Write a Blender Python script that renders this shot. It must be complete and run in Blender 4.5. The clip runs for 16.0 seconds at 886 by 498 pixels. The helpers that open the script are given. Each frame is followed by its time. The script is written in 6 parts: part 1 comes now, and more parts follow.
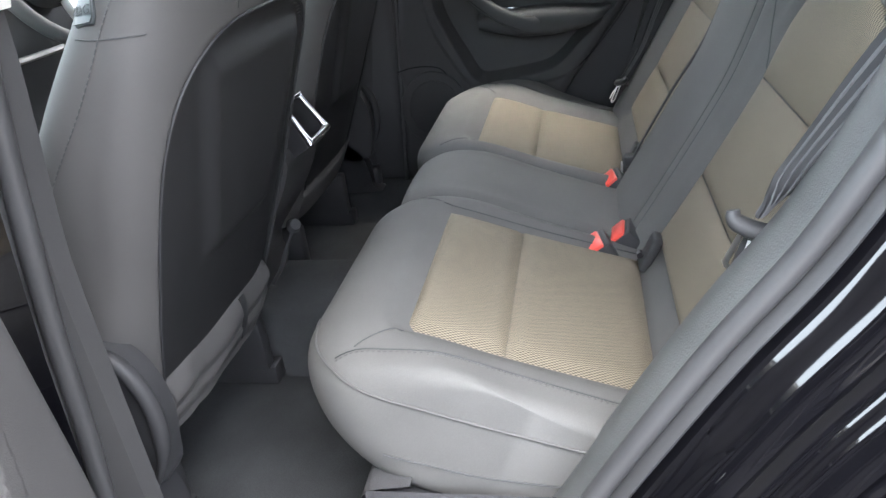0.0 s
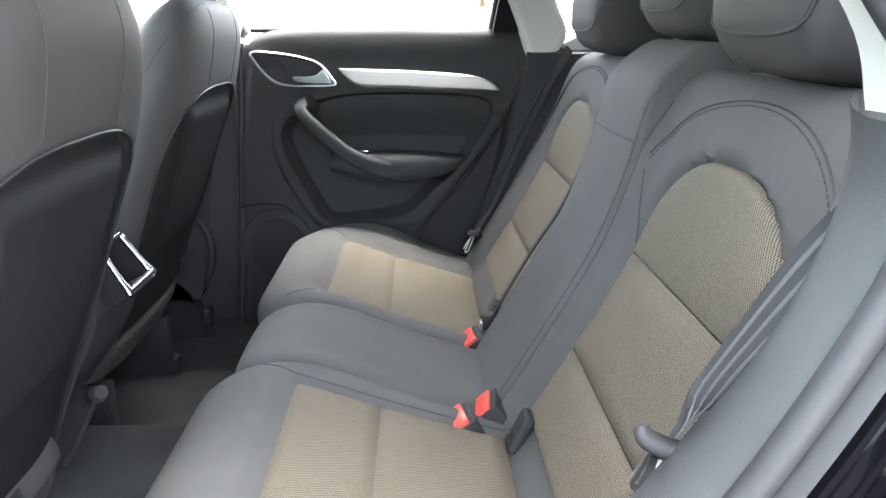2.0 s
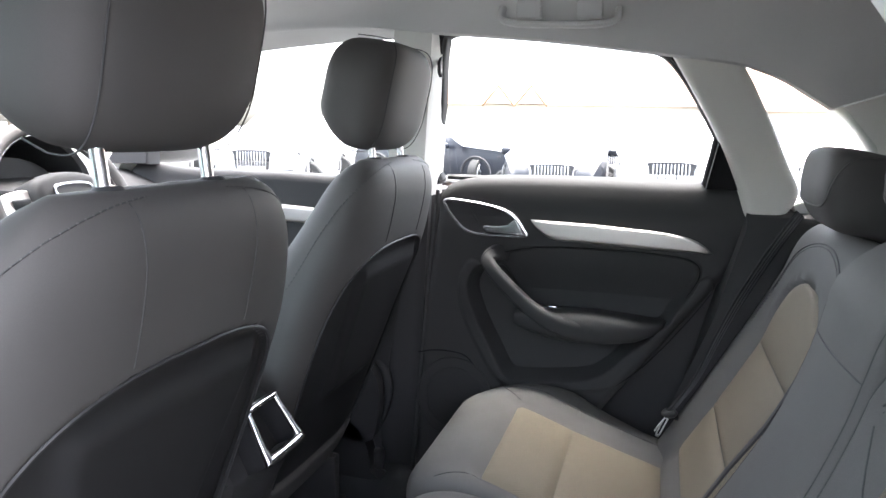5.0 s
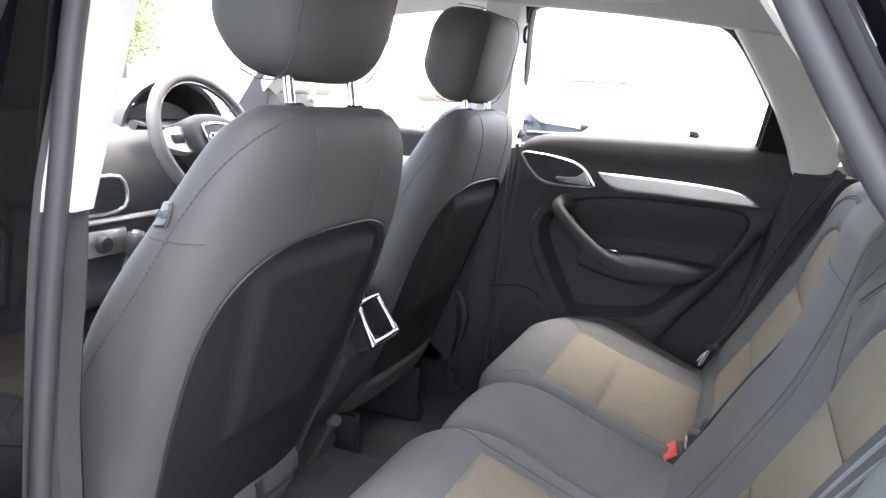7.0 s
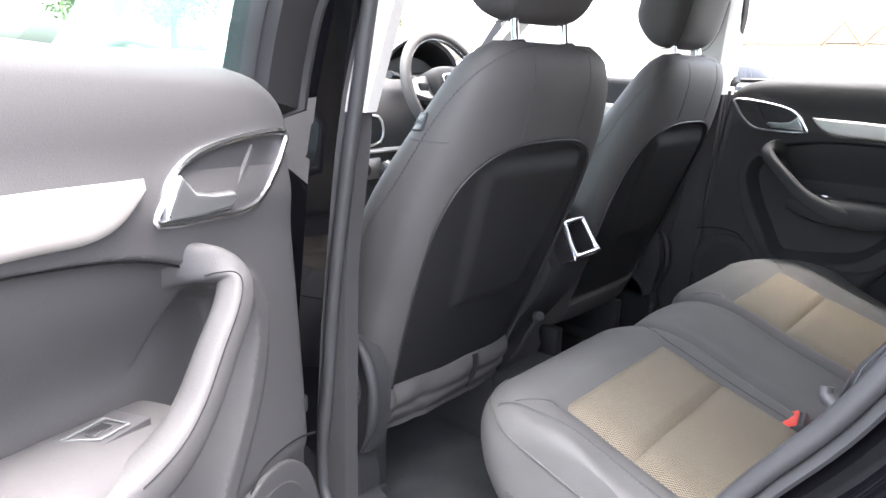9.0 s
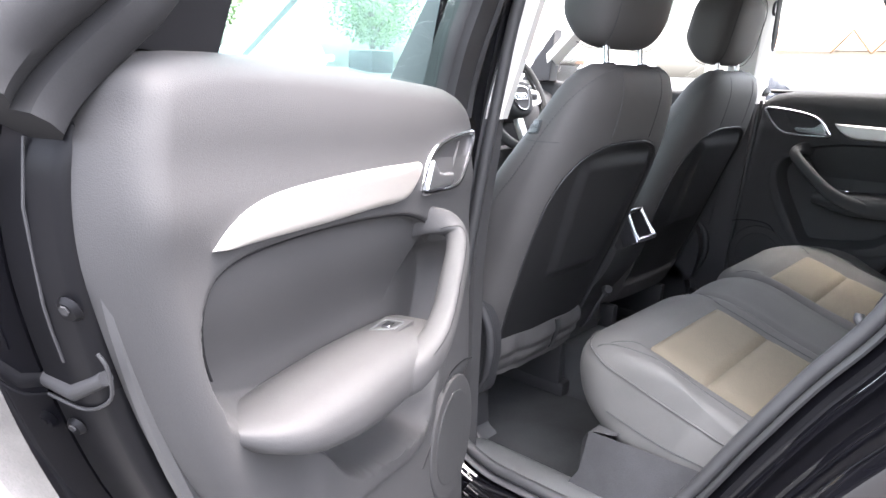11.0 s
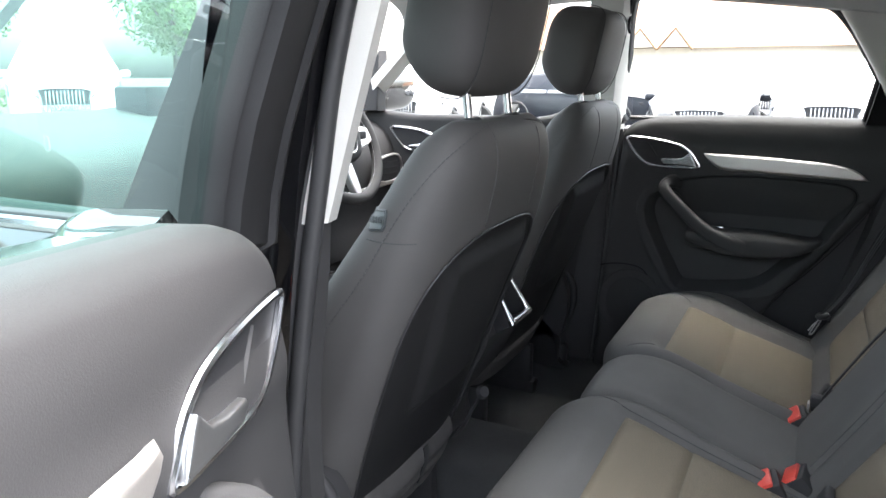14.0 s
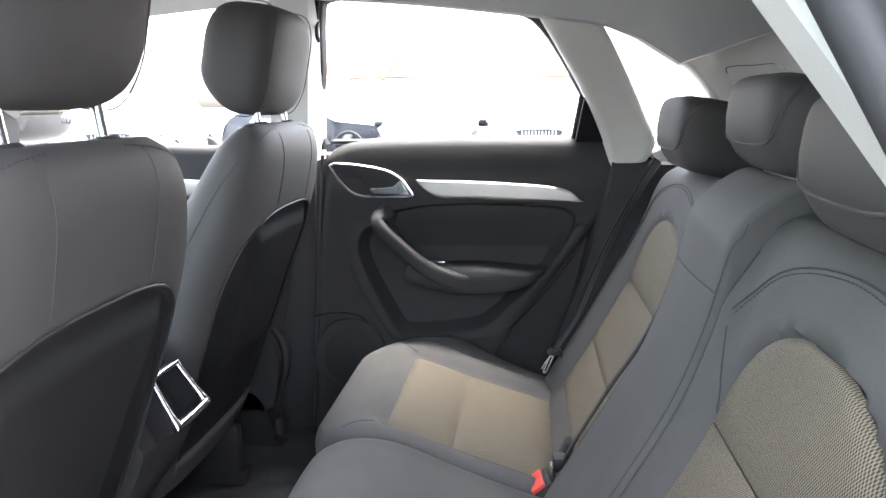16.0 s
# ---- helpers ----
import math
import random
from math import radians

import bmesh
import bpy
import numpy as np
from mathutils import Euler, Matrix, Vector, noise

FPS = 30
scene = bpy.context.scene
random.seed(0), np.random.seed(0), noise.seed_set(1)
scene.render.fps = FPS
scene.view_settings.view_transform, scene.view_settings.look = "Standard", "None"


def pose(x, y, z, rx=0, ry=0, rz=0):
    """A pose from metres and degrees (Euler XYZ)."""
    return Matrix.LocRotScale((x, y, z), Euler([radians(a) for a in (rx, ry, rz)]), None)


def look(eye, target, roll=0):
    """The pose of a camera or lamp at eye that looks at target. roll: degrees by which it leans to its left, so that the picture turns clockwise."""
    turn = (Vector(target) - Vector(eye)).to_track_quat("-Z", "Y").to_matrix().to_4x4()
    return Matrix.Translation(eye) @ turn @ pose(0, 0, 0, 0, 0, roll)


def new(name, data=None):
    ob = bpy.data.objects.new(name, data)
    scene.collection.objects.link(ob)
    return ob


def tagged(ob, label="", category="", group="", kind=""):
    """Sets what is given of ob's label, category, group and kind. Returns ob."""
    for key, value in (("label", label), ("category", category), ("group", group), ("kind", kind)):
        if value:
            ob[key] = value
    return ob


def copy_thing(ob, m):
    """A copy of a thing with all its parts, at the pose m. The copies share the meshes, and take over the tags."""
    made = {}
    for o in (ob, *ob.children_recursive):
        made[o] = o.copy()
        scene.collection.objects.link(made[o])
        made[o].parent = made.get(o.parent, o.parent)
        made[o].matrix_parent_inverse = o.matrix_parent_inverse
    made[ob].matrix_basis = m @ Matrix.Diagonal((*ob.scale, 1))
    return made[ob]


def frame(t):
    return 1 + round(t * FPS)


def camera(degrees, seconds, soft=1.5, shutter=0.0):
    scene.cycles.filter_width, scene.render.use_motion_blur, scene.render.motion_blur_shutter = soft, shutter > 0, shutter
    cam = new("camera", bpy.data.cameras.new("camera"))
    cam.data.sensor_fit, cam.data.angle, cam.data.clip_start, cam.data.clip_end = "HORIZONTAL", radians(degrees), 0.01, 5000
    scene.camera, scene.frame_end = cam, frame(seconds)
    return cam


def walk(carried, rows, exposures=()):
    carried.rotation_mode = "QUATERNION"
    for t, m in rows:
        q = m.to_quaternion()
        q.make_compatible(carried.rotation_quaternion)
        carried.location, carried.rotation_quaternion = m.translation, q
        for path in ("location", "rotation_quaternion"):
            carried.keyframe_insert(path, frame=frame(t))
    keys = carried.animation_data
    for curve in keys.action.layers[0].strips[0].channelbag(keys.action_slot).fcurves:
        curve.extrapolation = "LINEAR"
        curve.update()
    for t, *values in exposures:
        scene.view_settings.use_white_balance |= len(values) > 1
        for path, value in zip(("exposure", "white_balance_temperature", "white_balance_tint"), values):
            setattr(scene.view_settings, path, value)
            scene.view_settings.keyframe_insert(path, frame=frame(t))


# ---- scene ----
cam = camera(64.0, 16.0)
PATH = [
    (0, (0.257, -1.223, 1.226), (-0.141, 0.522, 0.333), -7.1),
    (0.5, (0.216, -1.185, 1.207), (0.05, 0.625, 0.373), -5.5),
    (1, (0.208, -1.155, 1.217), (0.193, 0.686, 0.435), -3.2),
    (1.5, (0.203, -1.12, 1.223), (0.259, 0.754, 0.527), -1.1),
    (2, (0.214, -1.081, 1.237), (0.279, 0.827, 0.641), 0.1),
    (2.5, (0.242, -1.04, 1.261), (0.251, 0.891, 0.741), 0.2),
    (3, (0.261, -1.012, 1.285), (0.194, 0.939, 0.848), 0.5),
    (3.5, (0.272, -0.981, 1.299), (0.105, 0.977, 0.924), 0.4),
    (4, (0.285, -0.942, 1.314), (-0.04, 1.004, 0.986), 0.3),
    (4.5, (0.289, -0.917, 1.339), (-0.176, 1.001, 1.016), 0.8),
    (4.7, (0.291, -0.907, 1.344), (-0.222, 0.999, 1.019), 0.9),
    (7, (0.369, -1.169, 1.301), (-0.384, 0.639, 0.895), 3.0),
    (7.5, (0.389, -1.235, 1.282), (-0.431, 0.539, 0.862), 3.3),
    (8, (0.415, -1.297, 1.269), (-0.51, 0.419, 0.822), 3.5),
    (8.5, (0.465, -1.339, 1.255), (-0.618, 0.275, 0.784), 2.7),
    (9, (0.529, -1.379, 1.252), (-0.73, 0.089, 0.742), 2.0),
    (9.5, (0.582, -1.429, 1.242), (-0.808, -0.083, 0.735), 0.8),
    (9.7, (0.593, -1.454, 1.248), (-0.834, -0.155, 0.724), 0.9),
    (11.8, (0.557, -1.85, 1.287), (-0.543, -0.25, 0.806), 2.6),
    (12, (0.536, -1.814, 1.298), (-0.52, -0.186, 0.815), 2.7),
    (12.5, (0.499, -1.691, 1.297), (-0.484, -0.011, 0.839), 2.2),
    (13, (0.436, -1.545, 1.315), (-0.501, 0.162, 0.859), 1.3),
    (13.5, (0.37, -1.434, 1.333), (-0.585, 0.261, 0.873), 0.5),
    (14, (0.284, -1.351, 1.347), (-0.613, 0.373, 0.874), -0.2),
    (14.5, (0.238, -1.27, 1.342), (-0.512, 0.523, 0.871), -0.4),
    (15, (0.254, -1.176, 1.354), (-0.342, 0.675, 0.884), -1.0),
    (15.5, (0.283, -1.073, 1.342), (-0.181, 0.822, 0.903), -1.6),
    (16, (0.284, -0.976, 1.318), (0.05, 0.969, 0.917), -0.8),
]
EXPOSURES = [(0.0, 4.85, 6500, 10), (2.0, 5.25, 6500, 10), (3.0, 5.25, 6500, 12), (3.8, 5.1, 6500, 13), (4.5, 4.62, 6500, 13), (7.0, 4.98, 6500, 15), (9.5, 4.7, 6500, 15), (12.5, 4.3, 6500, 13), (14.0, 4.02, 6500, 10), (14.6, 4.15, 6500, 12), (15.2, 4.85, 6500, 14), (16.0, 5.0, 6500, 14)]
walk(cam, [(t, look(eye, target, roll)) for t, eye, target, roll in PATH], EXPOSURES)

# ---------------------------------------------------------------- light
world = bpy.data.worlds.new("sky")
scene.world = world
world.use_nodes = True
wn = world.node_tree
sky = wn.nodes.new("ShaderNodeTexSky")
sky.sky_type, sky.sun_disc = "NISHITA", False
sky.sun_elevation, sky.sun_rotation = radians(78), radians(30)
sky.air_density, sky.dust_density, sky.ozone_density = 1.0, 6.0, 1.0
pale = wn.nodes.new("ShaderNodeHueSaturation")
pale.inputs["Saturation"].default_value = 0.45
wn.links.new(sky.outputs[0], pale.inputs["Color"])
wn.links.new(pale.outputs[0], wn.nodes["Background"].inputs[0])
wn.nodes["Background"].inputs[1].default_value = 0.15
sun_data = bpy.data.lights.new("sun", "SUN")
sun_data.energy, sun_data.angle, sun_data.color = 0.62, radians(60), (1.0, 0.98, 0.96)
sun = new("sun", sun_data)
sun.matrix_world = look((0, 0, 0), (-0.10, 0.20, -0.95))

# ---------------------------------------------------------------- materials


def material(name, base, rough=0.6, metal=0.0, scale=300.0, bump=0.15, spread=0.12, stain=0.1, coat=0.0, sheen=0.0, depth=0.0006, spec=0.5):
    """A surface with grain at a fine scale and stains at a large one."""
    m = bpy.data.materials.new(name)
    m.use_nodes = True
    nt = m.node_tree
    bsdf = nt.nodes["Principled BSDF"]
    co = nt.nodes.new("ShaderNodeTexCoord")
    fine, large = nt.nodes.new("ShaderNodeTexNoise"), nt.nodes.new("ShaderNodeTexNoise")
    fine.inputs["Scale"].default_value, fine.inputs["Detail"].default_value = scale, 3
    large.inputs["Scale"].default_value, large.inputs["Detail"].default_value = 5.0, 4
    nt.links.new(co.outputs["Object"], fine.inputs["Vector"])
    nt.links.new(co.outputs["Object"], large.inputs["Vector"])
    a, b = nt.nodes.new("ShaderNodeMixRGB"), nt.nodes.new("ShaderNodeMixRGB")
    a.inputs[1].default_value = (*[c * (1 - spread) for c in base], 1)
    a.inputs[2].default_value = (*[min(1, c * (1 + spread)) for c in base], 1)
    nt.links.new(fine.outputs["Fac"], a.inputs[0])
    b.blend_type = "MULTIPLY"
    ramp = nt.nodes.new("ShaderNodeMapRange")
    ramp.inputs[1].default_value, ramp.inputs[2].default_value = 0.35, 0.7
    ramp.inputs[3].default_value, ramp.inputs[4].default_value = 1 - stain, 1 + stain * 0.4
    nt.links.new(large.outputs["Fac"], ramp.inputs[0])
    b.inputs[0].default_value = 1
    nt.links.new(a.outputs[0], b.inputs[1])
    nt.links.new(ramp.outputs[0], b.inputs[2])
    nt.links.new(b.outputs[0], bsdf.inputs["Base Color"])
    rr = nt.nodes.new("ShaderNodeMapRange")
    wander = min(0.08, rough * 0.5)
    rr.inputs[3].default_value, rr.inputs[4].default_value = max(0.02, rough - wander), min(1, rough + wander)
    nt.links.new(large.outputs["Fac"], rr.inputs[0])
    nt.links.new(rr.outputs[0], bsdf.inputs["Roughness"])
    bsdf.inputs["Metallic"].default_value = metal
    bsdf.inputs["Coat Weight"].default_value = coat
    bsdf.inputs["Coat Roughness"].default_value = 0.03
    bsdf.inputs["Sheen Weight"].default_value = sheen
    bsdf.inputs["Specular IOR Level"].default_value = spec
    if bump:
        bp = nt.nodes.new("ShaderNodeBump")
        bp.inputs["Strength"].default_value, bp.inputs["Distance"].default_value = bump, depth
        nt.links.new(fine.outputs["Fac"], bp.inputs["Height"])
        nt.links.new(bp.outputs[0], bsdf.inputs["Normal"])
    return m


def weave(name, light, dark, pitch=0.0042):
    """A coarse woven cloth in two threads, laid out in metres by the patch's own UV."""
    m = bpy.data.materials.new(name)
    m.use_nodes = True
    nt = m.node_tree
    bsdf = nt.nodes["Principled BSDF"]
    uv = nt.nodes.new("ShaderNodeUVMap")
    uv.uv_map = "cloth"
    sep = nt.nodes.new("ShaderNodeSeparateXYZ")
    nt.links.new(uv.outputs[0], sep.inputs[0])

    def op(kind, a, b=None):
        n = nt.nodes.new("ShaderNodeMath")
        n.operation = kind
        for i, v in enumerate((a, b)):
            if v is None:
                continue
            if isinstance(v, (int, float)):
                n.inputs[i].default_value = v
            else:
                nt.links.new(v, n.inputs[i])
        return n.outputs[0]

    k = 2 * math.pi / pitch
    su = op("SINE", op("MULTIPLY", sep.outputs[0], k * 0.5))
    sv = op("SINE", op("MULTIPLY", sep.outputs[1], k))
    both = op("MULTIPLY", su, sv)
    fac = op("MULTIPLY_ADD", both, 0.5)
    fac.node.inputs[2].default_value = 0.5
    big = nt.nodes.new("ShaderNodeTexNoise")
    big.inputs["Scale"].default_value = 900
    co = nt.nodes.new("ShaderNodeTexCoord")
    nt.links.new(co.outputs["Object"], big.inputs["Vector"])
    jit = op("ADD", fac, op("MULTIPLY", op("SUBTRACT", big.outputs["Fac"], 0.5), 0.5))
    ramp = nt.nodes.new("ShaderNodeValToRGB")
    ramp.color_ramp.elements[0].position, ramp.color_ramp.elements[0].color = 0.28, (*dark, 1)
    ramp.color_ramp.elements[1].position, ramp.color_ramp.elements[1].color = 0.66, (*light, 1)
    nt.links.new(jit, ramp.inputs[0])
    nt.links.new(ramp.outputs[0], bsdf.inputs["Base Color"])
    bp = nt.nodes.new("ShaderNodeBump")
    bp.inputs["Strength"].default_value, bp.inputs["Distance"].default_value = 0.5, 0.0008
    nt.links.new(jit, bp.inputs["Height"])
    nt.links.new(bp.outputs[0], bsdf.inputs["Normal"])
    bsdf.inputs["Roughness"].default_value = 0.75
    bsdf.inputs["Specular IOR Level"].default_value = 0.3
    return m


def glass(name, tint, sheen=0.04):
    """A thin pane: mostly clear, a little mirror."""
    m = bpy.data.materials.new(name)
    m.use_nodes = True
    nt = m.node_tree
    nt.nodes.remove(nt.nodes["Principled BSDF"])
    out = nt.nodes["Material Output"]
    clear, shine, mix, fr = (nt.nodes.new("ShaderNode" + k) for k in ("BsdfTransparent", "BsdfGlossy", "MixShader", "LayerWeight"))
    steep, gain = nt.nodes.new("ShaderNodeMath"), nt.nodes.new("ShaderNodeMath")
    steep.operation, gain.operation = "POWER", "MULTIPLY_ADD"
    steep.inputs[1].default_value, gain.inputs[1].default_value, gain.inputs[2].default_value = 5.0, 0.8, sheen
    clear.inputs[0].default_value = (*tint, 1)
    shine.inputs["Roughness"].default_value = 0.01
    fr.inputs[0].default_value = 0.5
    nt.links.new(fr.outputs["Facing"], steep.inputs[0])
    nt.links.new(steep.outputs[0], gain.inputs[0])
    nt.links.new(gain.outputs[0], mix.inputs[0])
    nt.links.new(clear.outputs[0], mix.inputs[1])
    nt.links.new(shine.outputs[0], mix.inputs[2])
    nt.links.new(mix.outputs[0], out.inputs[0])
    return m


GREY = material("grey_seat_cover", (0.105, 0.1025, 0.0995), 0.76, scale=1100, bump=0.35, spread=0.24, stain=0.16, spec=0.2)
# Darker copy of the seat cover: the front seats' shade is in its colour
GREY_D = material("dark_shaded_cover", (0.073, 0.070, 0.069), 0.66, scale=1500, bump=0.2, spread=0.14, stain=0.12, spec=0.3)
CLOTH = weave("tan_woven_cloth", (0.235, 0.200, 0.148), (0.040, 0.034, 0.026), 0.0032)
THREAD = material("seam_thread", (0.045, 0.045, 0.047), 0.8, bump=0)
THREAD_L = material("pale_seam_thread", (0.09, 0.088, 0.086), 0.8, bump=0)
PLASTIC = material("soft_door_plastic", (0.039, 0.0385, 0.0395), 0.66, scale=800, bump=0.4, spread=0.14, stain=0.10, spec=0.22)
PLASTIC_D = material("black_plastic", (0.026, 0.026, 0.028), 0.55, scale=700, bump=0.2, spec=0.35)
SATIN = material("satin_lever_metal", (0.36, 0.37, 0.38), 0.26, 0.9, bump=0, spread=0.03, stain=0.05)
GRAIN = material("grained_trim_plastic", (0.075, 0.078, 0.079), 0.55, scale=420, bump=0.4, spread=0.08, depth=0.0012)
ALU = material("brushed_aluminium_trim", (0.46, 0.44, 0.42), 0.42, 0.8, scale=600, bump=0.05, spread=0.04, stain=0.03)
CHROME = material("satin_chrome", (0.66, 0.66, 0.68), 0.20, 1.0, bump=0, spread=0.02, stain=0.03)
HEADLINER = material("pale_headliner", (0.54, 0.54, 0.53), 0.9, scale=900, bump=0.3, spread=0.06, stain=0.05, spec=0.1)
PILLAR = material("pale_pillar_trim", (0.62, 0.61, 0.575), 0.6, scale=700, bump=0.2, spread=0.05, stain=0.04)
CARPET = material("black_carpet", (0.052, 0.054, 0.056), 0.95, scale=700, bump=0.9, spread=0.4, stain=0.35, depth=0.003, spec=0.1)
CARPET_L = material("grey_carpet", (0.075, 0.075, 0.078), 0.95, scale=700, bump=0.9, spread=0.3, stain=0.3, depth=0.003, spec=0.1)
GRIP = material("grey_tongue_plastic", (0.045, 0.045, 0.047), 0.5, scale=600, bump=0.1, spec=0.35)
RUBBER = material("rubber_seal", (0.040, 0.040, 0.042), 0.5, scale=500, bump=0.15)
PAINT = material("black_car_paint", (0.003, 0.003, 0.004), 0.035, scale=60, bump=0, spread=0.05, stain=0.1, coat=0.6, spec=0.6)
GLOSS_D = material("smooth_black_plastic", (0.022, 0.022, 0.024), 0.32, scale=300, bump=0.03, spec=0.5)
FRAME = material("matt_black_frame", (0.008, 0.008, 0.009), 0.6, scale=600, bump=0.15, spec=0.12)
FRAME_S = material("grained_black_frame", (0.018, 0.018, 0.019), 0.62, scale=600, bump=0.2, spec=0.14)
SATIN_D = material("satin_black_frame", (0.030, 0.030, 0.032), 0.5, scale=600, bump=0.1, spec=0.25)
PAINT_IN = material("dull_dark_paint", (0.006, 0.006, 0.007), 0.30, scale=200, bump=0.05, coat=0.0, spec=0.08)
STEEL = material("zinc_steel", (0.62, 0.62, 0.6), 0.3, 1.0, scale=150, bump=0.05, stain=0.2)
RED = material("red_buckle_plastic", (0.72, 0.075, 0.055), 0.35, bump=0)
WEB_L = material("belt_webbing_rib", (0.10, 0.10, 0.104), 0.7, scale=1500, bump=0.4, spec=0.3)
WEB = material("belt_webbing", (0.030, 0.030, 0.032), 0.7, scale=1500, bump=0.5, spec=0.3)
PALE = material("white_tag", (0.6, 0.6, 0.58), 0.6, bump=0)
LABEL = material("seat_label", (0.052, 0.058, 0.062), 0.5, bump=0)
LABEL_T = material("seat_label_letters", (0.022, 0.024, 0.026), 0.6, bump=0)
GLASS = glass("clear_glass", (0.80, 0.83, 0.82))
GLASS_G = glass("green_door_glass", (0.70, 0.93, 0.88), 0.07)
GLASS_D = glass("dark_glass", (0.10, 0.11, 0.11))
CAR_GLASS = material("parked_car_glass", (0.10, 0.11, 0.115), 0.06, 0.0, bump=0, coat=1.0, spec=1.0)
POCKET_M = material("moulded_panel_cover", (0.020, 0.020, 0.021), 0.52, scale=1500, bump=0.2, spread=0.12, spec=0.2)
MIRROR = material("mirror_glass", (0.9, 0.9, 0.9), 0.03, 1.0, bump=0, stain=0, spread=0)
ASPHALT = material("grey_asphalt", (0.055, 0.0545, 0.054), 0.6, scale=60, bump=0.5, spread=0.4, stain=0.3, depth=0.01)
WHITE_CAR = material("white_car_paint", (0.75, 0.75, 0.76), 0.2, bump=0, coat=0.8, stain=0.05)
DARK_CAR = material("dark_blue_car_paint", (0.012, 0.014, 0.02), 0.35, bump=0, coat=0.15, spec=0.25)
SILVER_CAR = material("silver_car_paint", (0.42, 0.43, 0.45), 0.25, 0.4, bump=0, coat=0.8)
TYRE = material("tyre_rubber", (0.015, 0.015, 0.015), 0.8)
STUCCO = material("pale_house_render", (0.62, 0.57, 0.48), 0.9, scale=40, bump=0.3)
ROOF = material("brown_roof_tiles", (0.30, 0.17, 0.11), 0.85, scale=25, bump=0.5, spread=0.35)
WOOD = material("brown_timber", (0.22, 0.12, 0.06), 0.8, scale=30)
LEAF = material("hedge_leaves", (0.17, 0.22, 0.08), 0.7, scale=40, spread=0.4)
BARK = material("tree_bark", (0.1, 0.075, 0.05), 0.9, scale=40, bump=0.6, spread=0.3)

# ---------------------------------------------------------------- mesh helpers
C = 0.015  # the car's centre line
BASE = {}


def thing(name, at, label, category, group="", kind=""):
    e = new(name)
    e.location = at
    e.empty_display_size = 0.05
    BASE[e.name] = Vector(at)
    return tagged(e, label, category, group, kind)


def part(name, bm, mat, parent=None, label="", smooth=True, sharp=40):
    """Links a bmesh, given in world metres, as one mesh object under a thing or a part."""
    base = BASE[parent.name] if parent else Vector((0, 0, 0))
    bmesh.ops.recalc_face_normals(bm, faces=bm.faces)
    if base.length:
        bmesh.ops.translate(bm, vec=-base, verts=bm.verts)
    me = bpy.data.meshes.new(name)
    bm.to_mesh(me)
    bm.free()
    me.materials.append(mat)
    if smooth:
        me.shade_smooth()
        if sharp < 180:
            me.set_sharp_from_angle(angle=radians(sharp))
    ob = new(name, me)
    if parent:
        ob.parent = parent
    BASE[ob.name] = base
    if label:
        ob["label"] = label
    return ob


def solid(name, bm, mat, label, category, group="", kind="", smooth=True, sharp=40):
    """A thing, or a piece of the setting, of one mesh; its origin lies under its middle."""
    cs = [v.co for v in bm.verts]
    at = Vector((sum(c.x for c in cs) / len(cs), sum(c.y for c in cs) / len(cs), min(c.z for c in cs)))
    bmesh.ops.translate(bm, vec=-at, verts=bm.verts)
    ob = part(name, bm, mat, None, "", smooth, sharp)
    ob.location = at
    BASE[ob.name] = at
    return tagged(ob, label, category, group, kind)


def mix(a, b, k):
    return a + (b - a) * k


def curve(pts, n=8, closed=False):
    """A smooth line through points of any dimension."""
    p = [np.array(q, float) for q in pts]
    m, out = len(p), []
    for i in range(m if closed else m - 1):
        if closed:
            a, b, c, d = p[i - 1], p[i], p[(i + 1) % m], p[(i + 2) % m]
        else:
            b, c = p[i], p[i + 1]
            a = p[i - 1] if i else 2 * b - c
            d = p[i + 2] if i + 2 < m else 2 * c - b
        for j in range(n):
            t = j / n
            out.append(0.5 * (2 * b + (c - a) * t + (2 * a - 5 * b + 4 * c - d) * t * t + (3 * b - a - 3 * c + d) * t**3))
    if not closed:
        out.append(p[-1])
    return out


def along(pts, n):
    """n points at even steps along a line."""
    p = np.array(pts, float)
    s = np.r_[0, np.cumsum(np.linalg.norm(np.diff(p, axis=0), axis=1))]
    return np.stack([np.interp(np.linspace(0, s[-1], n), s, p[:, k]) for k in range(p.shape[1])], 1)


def loft(rings, closed=True, caps=True, loop=False):
    bm = bmesh.new()
    vs = [[bm.verts.new(tuple(p)) for p in r] for r in rings]
    n = len(vs[0])
    for i in range(len(vs) if loop else len(vs) - 1):
        a, b = vs[i], vs[(i + 1) % len(vs)]
        for j in range(n if closed else n - 1):
            k = (j + 1) % n
            bm.faces.new((a[j], a[k], b[k], b[j]))
    if caps and closed and not loop:
        ends = [bm.faces.new(vs[0]), bm.faces.new(vs[-1])]
        for f in ends:
            f.normal_update()
        bmesh.ops.triangulate(bm, faces=ends)
    return bm


def patch(f, nu, nv, lu=1.0, lv=1.0, thick=0.0):
    """A sheet f(u, v) with u, v in 0..1; its UV is in metres."""
    bm = bmesh.new()
    lay = bm.loops.layers.uv.new("cloth")
    vs = [[bm.verts.new(tuple(f(i / nu, j / nv))) for j in range(nv + 1)] for i in range(nu + 1)]
    for i in range(nu):
        for j in range(nv):
            face = bm.faces.new((vs[i][j], vs[i + 1][j], vs[i + 1][j + 1], vs[i][j + 1]))
            for lp, (a, b) in zip(face.loops, ((i, j), (i + 1, j), (i + 1, j + 1), (i, j + 1))):
                lp[lay].uv = (a / nu * lu, b / nv * lv)
    return bm


